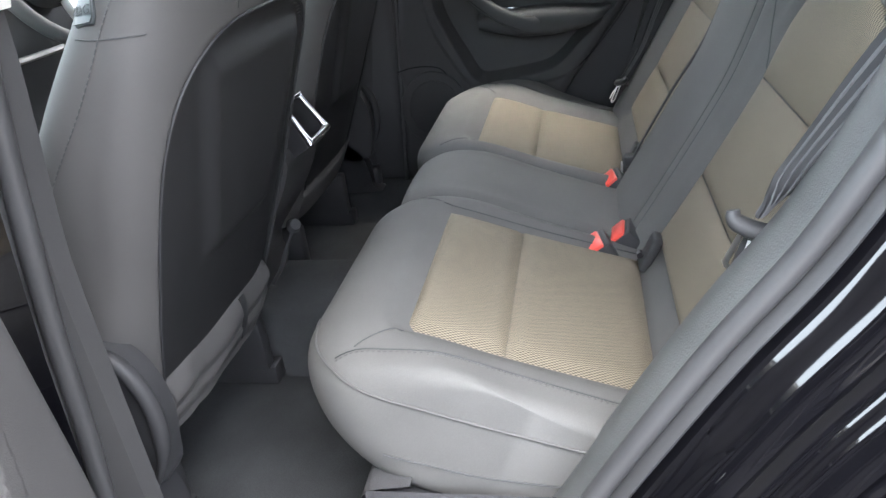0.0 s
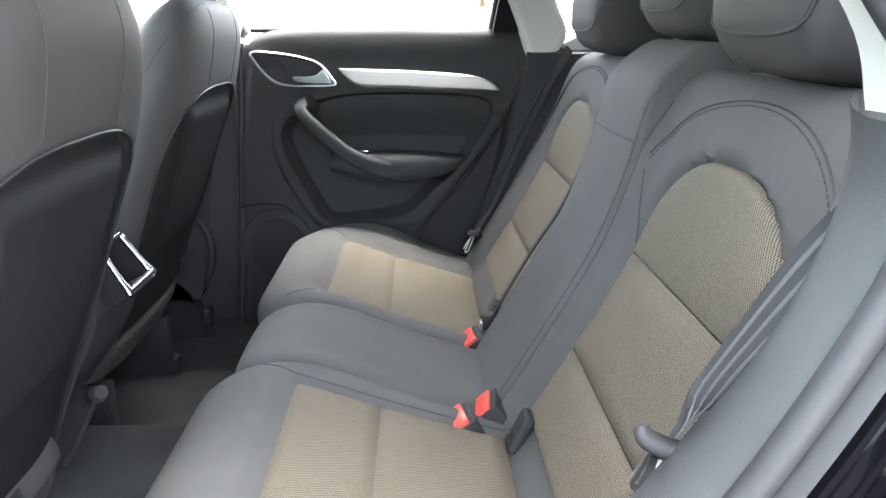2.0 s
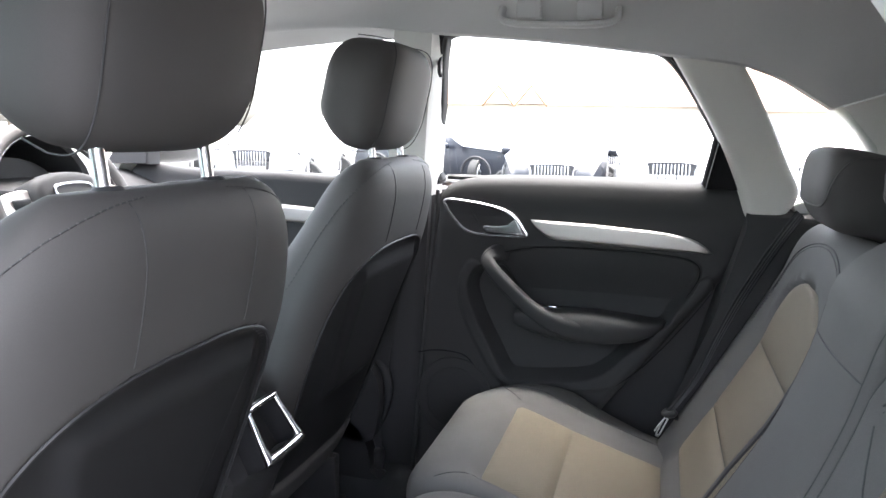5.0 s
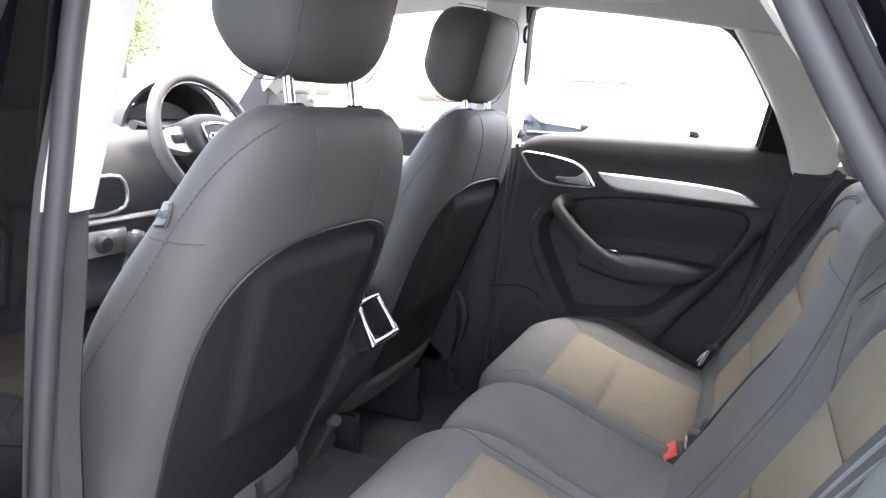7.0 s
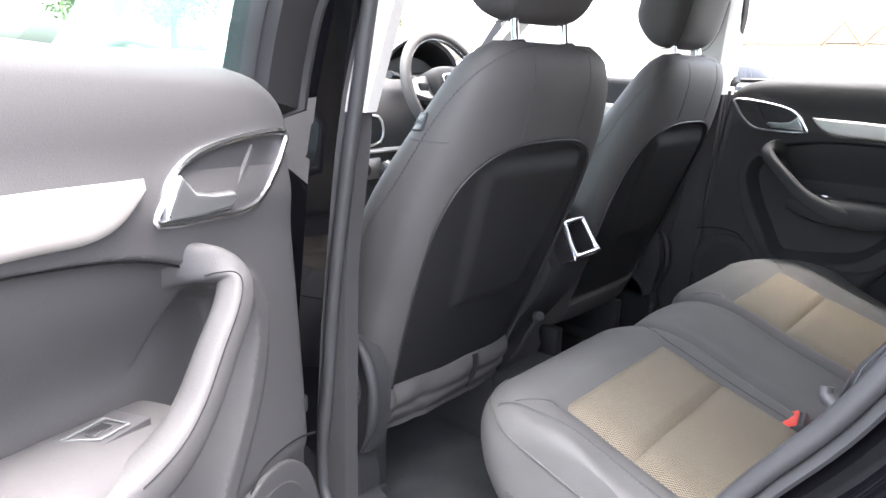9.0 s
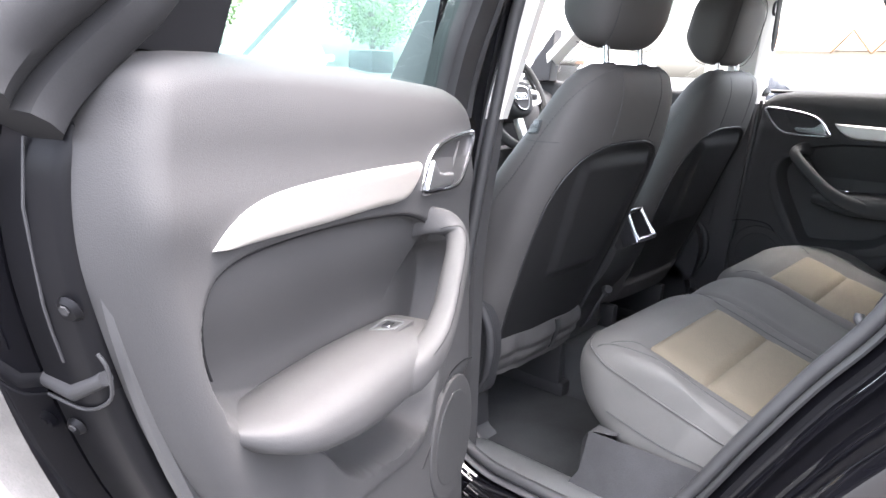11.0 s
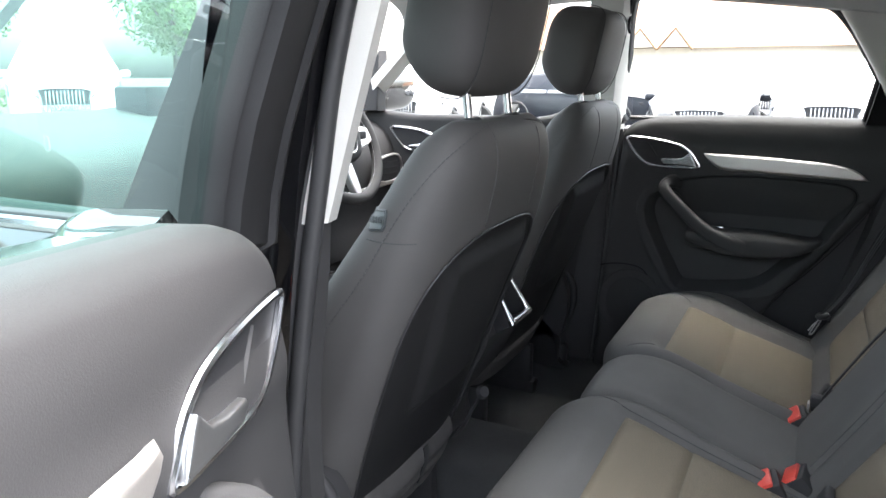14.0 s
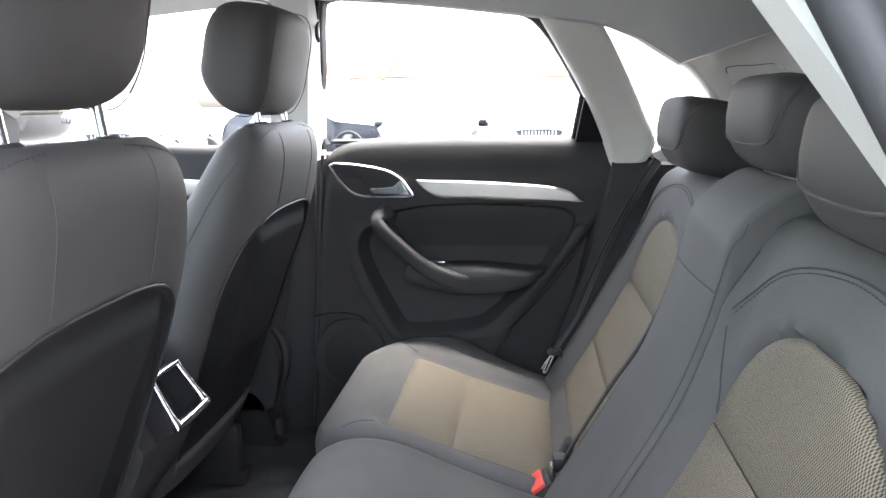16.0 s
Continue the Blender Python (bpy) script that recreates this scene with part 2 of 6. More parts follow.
def tube(pts, r, seg=8, closed=False, flat=1.0, up=None):
    """A round or flattened bar along points; r a number or one for each point."""
    p = [Vector(q) for q in pts]
    n = len(p)
    rs = [r] * n if isinstance(r, (int, float)) else list(r)
    rings, side = [], None
    for i in range(n):
        a = p[i - 1] if (i or closed) else p[i]
        b = p[(i + 1) % n] if (i < n - 1 or closed) else p[i]
        t = (b - a).normalized()
        if up is not None:
            side = Vector(up).cross(t).normalized()
        elif side is None:
            side = t.orthogonal().normalized()
        else:
            side = (side - t * side.dot(t)).normalized()
        top = t.cross(side)
        rings.append([p[i] + side * math.cos(w) * rs[i] + top * math.sin(w) * rs[i] * flat for w in (2 * math.pi * k / seg for k in range(seg))])
    return loft(rings, True, not closed, closed)


def inset(outline, d):
    """The outline of a flat shape moved inwards by d."""
    p = np.array(outline, float)
    nxt, prv = np.roll(p, -1, 0), np.roll(p, 1, 0)
    t = nxt - prv
    t /= np.linalg.norm(t, axis=1)[:, None] + 1e-9
    nrm = np.stack([-t[:, 1], t[:, 0]], 1)
    area = 0.5 * np.sum(p[:, 0] * nxt[:, 1] - nxt[:, 0] * p[:, 1])
    return p + nrm * d * (1 if area > 0 else -1)


def plate(outline, put, d0, d1, r=0.004, steps=3, dome=0.0):
    """A flat piece with a rounded front edge. put(a, b, d) places it; d0 is its back, d1 its front."""
    rings = [[put(a, b, d0) for a, b in outline]]
    for k in range(steps + 1):
        w = 0.5 * math.pi * k / steps
        rings.append([put(a, b, d1 - math.copysign(r, d1 - d0) * (1 - math.sin(w))) for a, b in inset(outline, r * (1 - math.cos(w)))])
    rings.append([put(a, b, d1) for a, b in inset(outline, r + min(r, 0.003))])
    bm = loft(rings, True, False)
    n = len(outline)
    bm.verts.ensure_lookup_table()
    foot = bm.faces.new([bm.verts[i] for i in range(n)])
    last = [bm.verts[len(bm.verts) - n + i] for i in range(n)]
    top = bm.faces.new(last)
    for f in (foot, top):
        f.normal_update()
    bmesh.ops.triangulate(bm, faces=[foot, top])
    return bm


def box(lo, hi, r=0.004, seg=2, turn=None):
    bm = bmesh.new()
    bmesh.ops.create_cube(bm, size=1)
    c = [(a + b) / 2 for a, b in zip(lo, hi)]
    s = [abs(b - a) for a, b in zip(lo, hi)]
    bmesh.ops.scale(bm, vec=s, verts=bm.verts)
    if r:
        bmesh.ops.bevel(bm, geom=bm.edges[:], offset=min(r, min(s) * 0.45), segments=seg, affect="EDGES", profile=0.5)
    m = Matrix.Translation(c)
    if turn is not None:
        m = m @ turn
    bmesh.ops.transform(bm, matrix=m, verts=bm.verts)
    return bm


def disc(at, axis, r, length, seg=20, r2=None, bevel=0.0):
    """A turned piece: a short cylinder or cone along an axis, with rounded rims."""
    a = Vector(axis).normalized()
    s = a.orthogonal().normalized()
    t = a.cross(s)
    r2 = r if r2 is None else r2
    prof = [(0, r - bevel), (bevel, r), (length - bevel, r2), (length, r2 - bevel)] if bevel else [(0, r), (length, r2)]
    return loft([[Vector(at) + a * h + (s * math.cos(w) + t * math.sin(w)) * q for w in (2 * math.pi * k / seg for k in range(seg))] for h, q in prof])


def pillow(centre, size, e1=0.45, e2=0.45, nu=28, nv=20, lean=0.0, shape=None):
    """A padded block (superellipsoid); lean: degrees about y; shape(x, y, z) may bend the unit form."""
    def sp(v, e):
        return math.copysign(abs(v) ** e, v)
    rot = Matrix.Rotation(radians(lean), 3, "Y")
    rings = []
    for j in range(1, nv):
        ph = -math.pi / 2 + math.pi * j / nv
        ring = []
        for i in range(nu):
            th = 2 * math.pi * i / nu
            x, y, z = sp(math.cos(ph), e1) * sp(math.cos(th), e2), sp(math.cos(ph), e1) * sp(math.sin(th), e2), sp(math.sin(ph), e1)
            if shape:
                x, y, z = shape(x, y, z)
            ring.append(Vector(centre) + rot @ Vector((x * size[0], y * size[1], z * size[2])))
        rings.append(ring)
    return loft(rings)


def smooth01(v):
    v = max(0.0, min(1.0, v))
    return v * v * (3 - 2 * v)


def hump(v, lo, hi, soft):
    """1 inside lo..hi, 0 outside, with soft shoulders."""
    return smooth01((v - lo) / soft + 0.5) * smooth01((hi - v) / soft + 0.5)


def rounded(d, r):
    """How far a rounded edge of radius r has fallen at the distance d from the rim."""
    return 0.0 if d >= r else r - math.sqrt(max(0.0, r * r - (r - max(d, 0.0)) ** 2))

import functools

from mathutils.bvhtree import BVHTree

# ---------------------------------------------------------------- rear bench
CUSHION = curve([(0.02, 0.585), (-0.05, 0.60), (-0.088, 0.64), (-0.103, 0.69), (-0.098, 0.730), (-0.072, 0.757), (-0.025, 0.769), (0.045, 0.760),
                 (0.155, 0.722), (0.25, 0.692), (0.33, 0.668), (0.365, 0.658)], 5)
BACK = curve([(0.335, 0.645), (0.358, 0.690), (0.390, 0.745), (0.428, 0.812), (0.465, 0.88), (0.497, 0.945), (0.524, 1.02), (0.543, 1.085), (0.560, 1.14),
              (0.582, 1.172), (0.615, 1.185), (0.65, 1.17)], 5)
TOPX = [q[0] for q in CUSHION[18:]]
TOPZ = [q[1] for q in CUSHION[18:]]
BKZ = [q[1] for q in BACK[:46]]
BKX = [q[0] for q in BACK[:46]]
IN0, IN1 = 0.178, 0.527  # the woven insert, from the centre line


def drape(tree, pts, up=0.0006):
    """Lay a line of points on a surface, evened out a little."""
    p = np.array(pts, float)
    for _ in range(8):
        p[1:-1] = (p[:-2] + 2 * p[1:-1] + p[2:]) / 4
    out = []
    for q in p:
        loc, n, _, _ = tree.find_nearest(Vector(q))
        out.append(loc + n * up)
    return out


def top_z(x):
    return float(np.interp(x, TOPX, TOPZ))


def back_x(z):
    return float(np.interp(z, BKZ, BKX))


def stations(a, b, edge, n_edge=7, n_mid=44):
    t = [edge * (1 - math.cos(0.5 * math.pi * k / n_edge)) for k in range(n_edge)]
    return [a + v for v in t] + [mix(a + edge, b - edge, k / n_mid) for k in range(n_mid + 1)] + [b - v for v in reversed(t)]


def cushion_bm(s, a, b, corner, insert=True, drop=0.0):
    rings = []
    for yy in stations(a, b, 0.03):
        do, di = b - yy, yy - a
        shift = rounded(do, corner) + rounded(di, 0.085 if insert else corner) + (0.0 if insert else 0.022)
        low = rounded(do, 0.022 if insert else 0.032) + rounded(di, 0.032)
        ring = []
        for x, z in CUSHION:
            x2 = x + shift * max(0.0, min(1.0, (0.30 - x) / 0.34))
            z2 = z - drop
            z2 -= low * max(smooth01((z - 0.64) / 0.09), smooth01(x / 0.1) if z > 0.6 else 0.0)
            if z > 0.70 or x > 0.1:
                if insert:
                    z2 -= 0.012 * hump(x, 0.020, 0.36, 0.026) * hump(yy, IN0 - 0.014, IN1 + 0.014, 0.026)
                    z2 += 0.010 * smooth01((yy - 0.53) / 0.06) * smooth01((x + 0.02) / 0.1)
                else:
                    z2 -= 0.006 * (1 - math.cos(2 * math.pi * (yy - a) / (b - a))) * 0.5 * -1
            elif z < 0.63:
                z2 += 0.0
            ring.append((x2, C + s * yy, z2))
        ring += [(0.37, C + s * yy, 0.60 - drop), (0.2, C + s * yy, 0.585 - drop)]
        rings.append(ring)
    return loft(rings)


def cushion_insert(s, x0, x1):
    def f(u, v):
        x, yy = mix(x0, x1, u), mix(IN0, IN1, v)
        puff = 0.010 * (1 - (2 * u - 1) ** 10) * (1 - (2 * v - 1) ** 16) - 0.0015
        return (x, C + s * yy, top_z(x) - 0.010 + puff)
    return patch(f, 14, 24, x1 - x0, IN1 - IN0)


def back_bm(s, a, b, outer=True):
    rings = []
    for yy in stations(a, b, 0.035 if outer else 0.014):
        do, di = b - yy, yy - a
        fall = rounded(do, 0.035 if outer else 0.014) + rounded(di, 0.010 if outer else 0.014)
        drop = rounded(do, 0.10) if outer else 0.0
        ring = []
        for x, z in BACK:
            k = smooth01((z - 1.02) / 0.12)
            x2, z2 = x + fall * (1 - 0.5 * k), z - drop * k - 0.3 * fall * k
            if outer and z < 1.16:
                round_up = (abs(yy - MID_B) / 0.183) ** 2 + (max(0.0, z - 0.965) / 0.134) ** 2.2
                x2 += 0.014 * smooth01((z - 0.66) / 0.04) * smooth01((1.06 - round_up) / 0.16)
                x2 -= 0.020 * smooth01(1 - di / 0.055) * smooth01((1.15 - z) / 0.08)
                x2 -= 0.022 * smooth01((yy - 0.54) / 0.05) * smooth01((1.1 - z) / 0.2) * smooth01((do - 0.0) / 0.04)
            if not outer:
                z2 += 0.035 * smooth01((z - 1.06) / 0.1)
                x2 -= 0.026 * smooth01((1.18 - z) / 0.06) + 0.008 * math.sin(math.pi * (yy - a) / (b - a))
            ring.append((x2, C + s * yy, z2))
        ring += [(0.69, C + s * yy, 1.12 - drop), (0.60, C + s * yy, 0.75), (0.50, C + s * yy, 0.63)]
        rings.append(ring)
    return loft(rings)


MID_B = 0.356  # the middle of the woven insert of an outer backrest


def arch(z):
    """Half the width of the woven insert of a backrest at a height."""
    if z > 1.095:
        return 0.0
    w = 0.177
    return w * max(0.0, 1 - ((z - 0.965) / 0.131) ** 2.2) ** 0.5 if z > 0.965 else w


def back_insert(s, z0, z1, rounding=False):
    def f(u, v):
        z = z0 + (z1 - z0) * (math.sin(u * math.pi / 2) if rounding else u)
        hw = max(arch(z), 0.004)
        yy = MID_B + (2 * v - 1) * hw
        e = 1 - abs(2 * v - 1) ** 8
        w = (1 - abs(2 * u - 1) ** 6) if not rounding else (1 - (1 - u) ** 8) * (1 - u**10 * 0.7)
        return (back_x(z) + 0.0085 - 0.011 * e * w, C + s * yy, z)
    n = 26 if rounding else 14
    bm = patch(f, n, 28, (z1 - z0) * 1.1, 0.352)
    if rounding:
        lay = bm.loops.layers.uv.active
        for face in bm.faces:
            for lp in face.loops:
                lp[lay].uv = ((lp.vert.co.z - z0) * 1.1, lp.vert.co.y)
    return bm


def stitches(pts, r, gap, length, parent, name, mat):
    """A row of single stitches, joined in one mesh."""
    p = np.array(pts, float)
    total = np.linalg.norm(np.diff(p, axis=0), axis=1).sum()
    n = max(2, int(total / gap))
    fine = along(p, n * 4 + 1)
    bm = bmesh.new()
    for i in range(n):
        a, b = Vector(fine[i * 4]), Vector(fine[i * 4 + 3])
        d = (b - a).normalized() * length
        q = tube([a, a + d * 0.5, a + d], [r * 0.5, r, r * 0.5], 5)
        me = bpy.data.meshes.new("s")
        q.to_mesh(me)
        q.free()
        bm.from_mesh(me)
        bpy.data.meshes.remove(me)
    return part(name, bm, mat, parent)


def rear_seat(s, where):
    near = s < 0
    th = thing("rear_car_seat", (0.12, C + s * 0.36, 0.50), f"grey rear seat with tan woven inserts, {where}", "car seat", "rear bench")
    cush = cushion_bm(s, 0.122, 0.642, 0.145)
    bmesh.ops.recalc_face_normals(cush, faces=cush.faces)
    tree = BVHTree.FromBMesh(cush)
    body = part("cushion_pad", cush, GREY, th)
    part("insert_front", cushion_insert(s, 0.036, 0.1553), CLOTH, body, "tan woven cloth panel")
    part("insert_rear", cushion_insert(s, 0.1557, 0.338), CLOTH, body, "tan woven cloth panel")
    # the piping that runs round the outer corner, and the seam across the top
    pip = [(x, C + s * 0.6425, float(np.interp(x, (0.02, 0.12, 0.25, 0.36), (0.742, 0.708, 0.669, 0.64)))) for x in np.linspace(0.36, 0.055, 24)]
    for w in np.linspace(0.02, 1.0, 22):
        do = 0.145 * w**2
        sh, lip = rounded(do, 0.145), -0.094
        pip.append((lip - 0.002 + sh * min(1.0, (0.16 - lip) / 0.2), C + s * (0.6435 - do), mix(0.734, 0.757, smooth01(w * 1.6))))
    part("piping", tube(drape(tree, along(pip, 60), 0.0008), 0.0019, 6), GREY_D, body, "dark corded seam")
    seam = [(x, C + s * (0.586 + 0.010 * math.exp(-(((x - 0.05) / 0.06) ** 2)) + 0.02 * smooth01((-0.02 - x) / 0.03)), top_z(x) + 0.008) for x in np.linspace(-0.045, 0.34, 34)]
    part("top_seam", tube(drape(tree, seam, 0.0002), 0.0011, 5), THREAD, body)
    stitches(drape(tree, [(x, y + s * 0.005, z) for x, y, z in seam]), 0.0008, 0.007, 0.0045, body, "cushion_stitching", GREY_D)
    seam = [(mix(-0.012, 0.040, t), C + s * mix(0.587, 0.534, t**0.8), 0.77) for t in np.linspace(0, 1, 10)]
    part("corner_seam", tube(drape(tree, seam, 0.0002), 0.0010, 5), THREAD, body)
    seam = [(x, C + s * (0.168 - 0.026 * smooth01((0.04 - x) / 0.09)), top_z(x) - 0.0005) for x in np.linspace(-0.04, 0.34, 30)]
    part("inner_seam", tube(drape(tree, seam, 0.0002), 0.0011, 5), THREAD, body)
    low = [(x, C + s * 0.643, float(np.interp(x, (0.02, 0.13, 0.34), (0.655, 0.626, 0.604)))) for x in np.linspace(0.02, 0.34, 14)]
    part("lower_seam", tube(low, 0.0012, 5), THREAD, body)
    for yy in (0.215,):
        cov = box((-0.006, -0.019, -0.032), (0.010, 0.019, 0.030), 0.006, 3, Matrix.Rotation(radians(24), 4, "Y"))
        bmesh.ops.translate(cov, vec=(0.352, C + s * yy, 0.690), verts=cov.verts)
        cover = part("anchor_cover", cov, PLASTIC, th, "dark grey child seat anchor cover")
        part("anchor_slot", tube([(0.3385, C + s * yy - 0.006, 0.686), (0.3385, C + s * yy + 0.006, 0.686)], 0.005, 8), PLASTIC_D, cover)

    bb = back_bm(s, 0.122, 0.645)
    bmesh.ops.recalc_face_normals(bb, faces=bb.faces)
    btree = BVHTree.FromBMesh(bb)
    bk = part("backrest", bb, GREY, th)
    part("insert_lower", back_insert(s, 0.700, 0.8015), CLOTH, bk, "tan woven cloth panel")
    part("insert_middle", back_insert(s, 0.8035, 0.944), CLOTH, bk, "tan woven cloth panel")
    part("insert_upper", back_insert(s, 0.946, 1.094, True), CLOTH, bk, "arched tan woven cloth panel")
    ar = curve([(0.130, 1.055), (0.165, 1.104), (0.23, 1.146), (0.355, 1.165), (0.47, 1.152), (0.55, 1.110), (0.583, 1.04), (0.590, 0.97)], 6)
    part("arch_seam", tube(drape(btree, [(back_x(z), C + s * yy, z) for yy, z in ar], 0.0004), 0.0014, 5), THREAD, bk)
    stitches(drape(btree, [(back_x(z), C + s * (yy * 0.985 + 0.004), z - 0.007) for yy, z in ar], 0.0004), 0.0011, 0.0075, 0.005, bk, "stitching", THREAD)
    side = [(0.141, 1.050), (0.152, 1.02), (0.172, 0.985), (0.186, 0.955)]
    part("side_seam", tube(drape(btree, [(back_x(z), C + s * yy, z) for yy, z in curve(side, 5)], 0.0002), 0.0011, 5), THREAD, bk)
    edge = [(back_x(z) - 0.018, C + s * 0.1235, z) for z in np.linspace(0.70, 1.15, 40)]
    part("edge_piping", tube(drape(btree, edge, 0.0004), 0.0016, 6), THREAD, bk, "dark piped edge")
    hr = thing("rear_headrest", (0.60, C + s * 0.365, 1.165), f"dark grey padded rear headrest, {where}", "headrest", "rear headrests")
    headrest_parts(hr, (0.622, C + s * 0.378, 1.250), 0.118, 0.066)
    return th


def headrest_parts(hr, c, half, tall):
    def shape(x, y, z):
        # deep at the top, hooked forward; flat on the face
        x2 = x * (1.0 - 0.22 * smooth01((-z - 0.1) / 0.9)) - 0.08 * z * (1 if x < 0 else -0.4)
        return (x2 - 0.07 * (1 - abs(y) ** 2) * (1 if x < 0 else 0), y * (1.0 - 0.10 * smooth01((-z) / 1.0)) * (1 - 0.05 * smooth01(x)), z)
    bm = pillow(c, (0.086, half, tall), 0.42, 0.27, 72, 40, 12, shape)
    bmesh.ops.recalc_face_normals(bm, faces=bm.faces)
    tree = BVHTree.FromBMesh(bm)
    pad = part("headrest_pad", bm, GREY_D, hr)
    side = [(0.03, 0.90, 1.25), (-0.4, 0.93, 1.05), (-0.75, 0.95, 0.7), (-0.9, 0.95, 0.2), (-0.94, 0.90, -0.25), (-0.97, 0.78, -0.48), (-0.98, 0.52, -0.58), (-0.98, 0.2, -0.60)]
    loop = curve(side + [(a, -b, z) for a, b, z in reversed(side)], 6)
    lean = Matrix.Rotation(radians(12), 3, "Y")
    pts = [Vector(c) + lean @ Vector((a * 0.086, b * half, z * tall)) for a, b, z in loop]
    part("headrest_seam", tube(drape(tree, pts, 0.0004), 0.0022, 6), GREY_D, pad)
    part("seam_thread", tube(drape(tree, [q + Vector((0, (0.005 if q.y < c[1] else -0.005), 0)) for q in pts], 0.0002), 0.0007, 5), THREAD, pad)


rear_seat(-1, "beside the open door")
rear_seat(1, "beside the closed door")
mid = thing("middle_car_seat", (0.12, C, 0.50), "plain grey middle rear seat between the outer ones", "car seat", "rear bench")
mc = part("cushion_pad", cushion_bm(1, -0.126, 0.126, 0.06, False, 0.006), GREY, mid)
part("rear_seam", tube([(0.30, C + y, top_z(0.30) - 0.008 - rounded(0.124 - abs(y), 0.03)) for y in np.linspace(-0.118, 0.118, 16)], 0.0016, 5), THREAD, mc)
bb = back_bm(1, -0.122, 0.122, False)
bmesh.ops.recalc_face_normals(bb, faces=bb.faces)
btree = BVHTree.FromBMesh(bb)
mb = part("backrest", bb, GREY, mid)
part("cross_seam", tube(drape(btree, [(0.50, C + y, 1.088) for y in np.linspace(-0.120, 0.120, 24)], 0.0002), 0.0013, 5), THREAD, mb)
for sg in (-1, 1):
    part("edge_seam", tube(drape(btree, [(back_x(z) - 0.03, C + sg * 0.116, z) for z in np.linspace(0.70, 1.17, 40)], 0.0001), 0.0009, 5), THREAD, mb)
mh = thing("centre_headrest", (0.58, C, 1.17), "dark grey padded middle rear headrest", "headrest", "rear headrests")
headrest_parts(mh, (0.650, C - 0.008, 1.277), 0.115, 0.062)

# ---------------------------------------------------------------- seat belts of the rear bench


def ribbon(pts, wide, side, thick=0.0016, off=0.0, share=1.0):
    """A strap: pts its middle line, side the direction of its width at each point."""
    rings = []
    n = len(pts)
    for i in range(n):
        a, b = Vector(pts[max(i - 1, 0)]), Vector(pts[min(i + 1, n - 1)])
        t = (b - a).normalized()
        w = Vector(side if not callable(side) else side(i / (n - 1)))
        w = (w - t * w.dot(t)).normalized()
        nn = t.cross(w) * thick
        p, width = Vector(pts[i]), wide(i / (n - 1)) if callable(wide) else wide
        p, width = p + w * width * off, width * share
        rings.append([p - w * width / 2 - nn, p - w * width / 6 - nn * 1.5, p + w * width / 6 - nn * 1.5, p + w * width / 2 - nn, p + w * width / 2 + nn, p + w * width / 6 + nn * 1.5, p - w * width / 6 + nn * 1.5, p - w * width / 2 + nn])
    return loft(rings)


def rear_belt(s, where):
    b = thing("rear_seat_belt", (0.40, C + s * 0.63, 0.70), f"black three-point rear seat belt hanging unused, {where}", "seat belt", "rear belts")
    if s < 0:
        at = Vector((0.414, -0.588, 0.918))
        line = [(0.412, -0.600, 0.935), (0.445, -0.612, 1.000), (0.479, -0.619, 1.058), (0.505, -0.625, 1.097), (0.532, -0.632, 1.131), (0.58, -0.655, 1.18)]
        tail = [(0.414, -0.588, 0.918), (0.398, -0.596, 0.87), (0.372, -0.606, 0.79), (0.350, -0.615, 0.70)]
    else:
        at = Vector((0.352, 0.600, 0.752))
        line = [(0.350, 0.612, 0.752), (0.398, 0.622, 0.829), (0.438, 0.628, 0.930), (0.476, 0.632, 1.017), (0.525, 0.634, 1.114), (0.57, 0.64, 1.19)]
        tail = [(0.352, 0.600, 0.752), (0.385, 0.62, 0.73), (0.39, 0.63, 0.69), (0.385, 0.635, 0.655)]
    def turn(t):
        """The strap hangs edge-on at its tongue and lies flat towards its guide."""
        flat, thin = Vector((0.62, 1.0 * s, -0.3)), Vector((0.30, 0.55, -0.15))
        return flat if s > 0 else thin.lerp(flat, smooth01(t / 0.22))
    part("shoulder_strap", ribbon(curve(line, 6), lambda t: 0.022 + 0.022 * smooth01(t * 1.6), turn), WEB, b)
    for k in (-0.27, 0.0, 0.27):
        part("strap_rib", ribbon(curve(line, 6), lambda t: 0.022 + 0.022 * smooth01(t * 1.6), turn, 0.0026, k, 0.09), WEB_L, b, "lighter woven rib")
    part("lap_strap", ribbon(curve(tail, 6), lambda t: 0.018 + 0.02 * t, (0.5, 1.0 * s, -0.2)), WEB, b)
    hook = curve([(0.0, -0.026, 0.010), (-0.004, -0.021, 0.001), (-0.005, 0.0, -0.003), (-0.004, 0.021, -0.001), (0.0, 0.027, 0.007)], 5)
    tg = part("tongue_grip", tube(hook, [0.007 + 0.003 * math.sin(math.pi * k / (len(hook) - 1)) for k in range(len(hook))], 12, flat=0.8), GRIP, None, "grey plastic tongue grip")
    tg.parent = b
    tg.location = at - BASE[b.name]
    tg.rotation_euler = (radians(-18), radians(28), radians(8)) if s > 0 else (radians(20), radians(-8), radians(78))
    blade = part("tongue_blade", tube([(-0.004, 0.011 * a, -0.032 + 0.020 * c) for a, c in ((-1, 1), (-1, -0.8), (-0.7, -1), (0.7, -1), (1, -0.8), (1, 1))], 0.0032, 6, True, flat=0.5, up=(1, 0, 0)), STEEL, None, "steel tongue blade with a slot")
    blade.parent = tg
    tag = part("paper_tag", ribbon([(-0.007, 0.0, -0.014), (-0.012, -0.002, -0.030), (-0.014, -0.003, -0.048)], 0.007, (0, 1, 0), 0.0006), PALE, None, "white paper tag")
    tag.parent = tg
    for o in (blade, tag):
        BASE[o.name] = BASE[b.name]
    return b


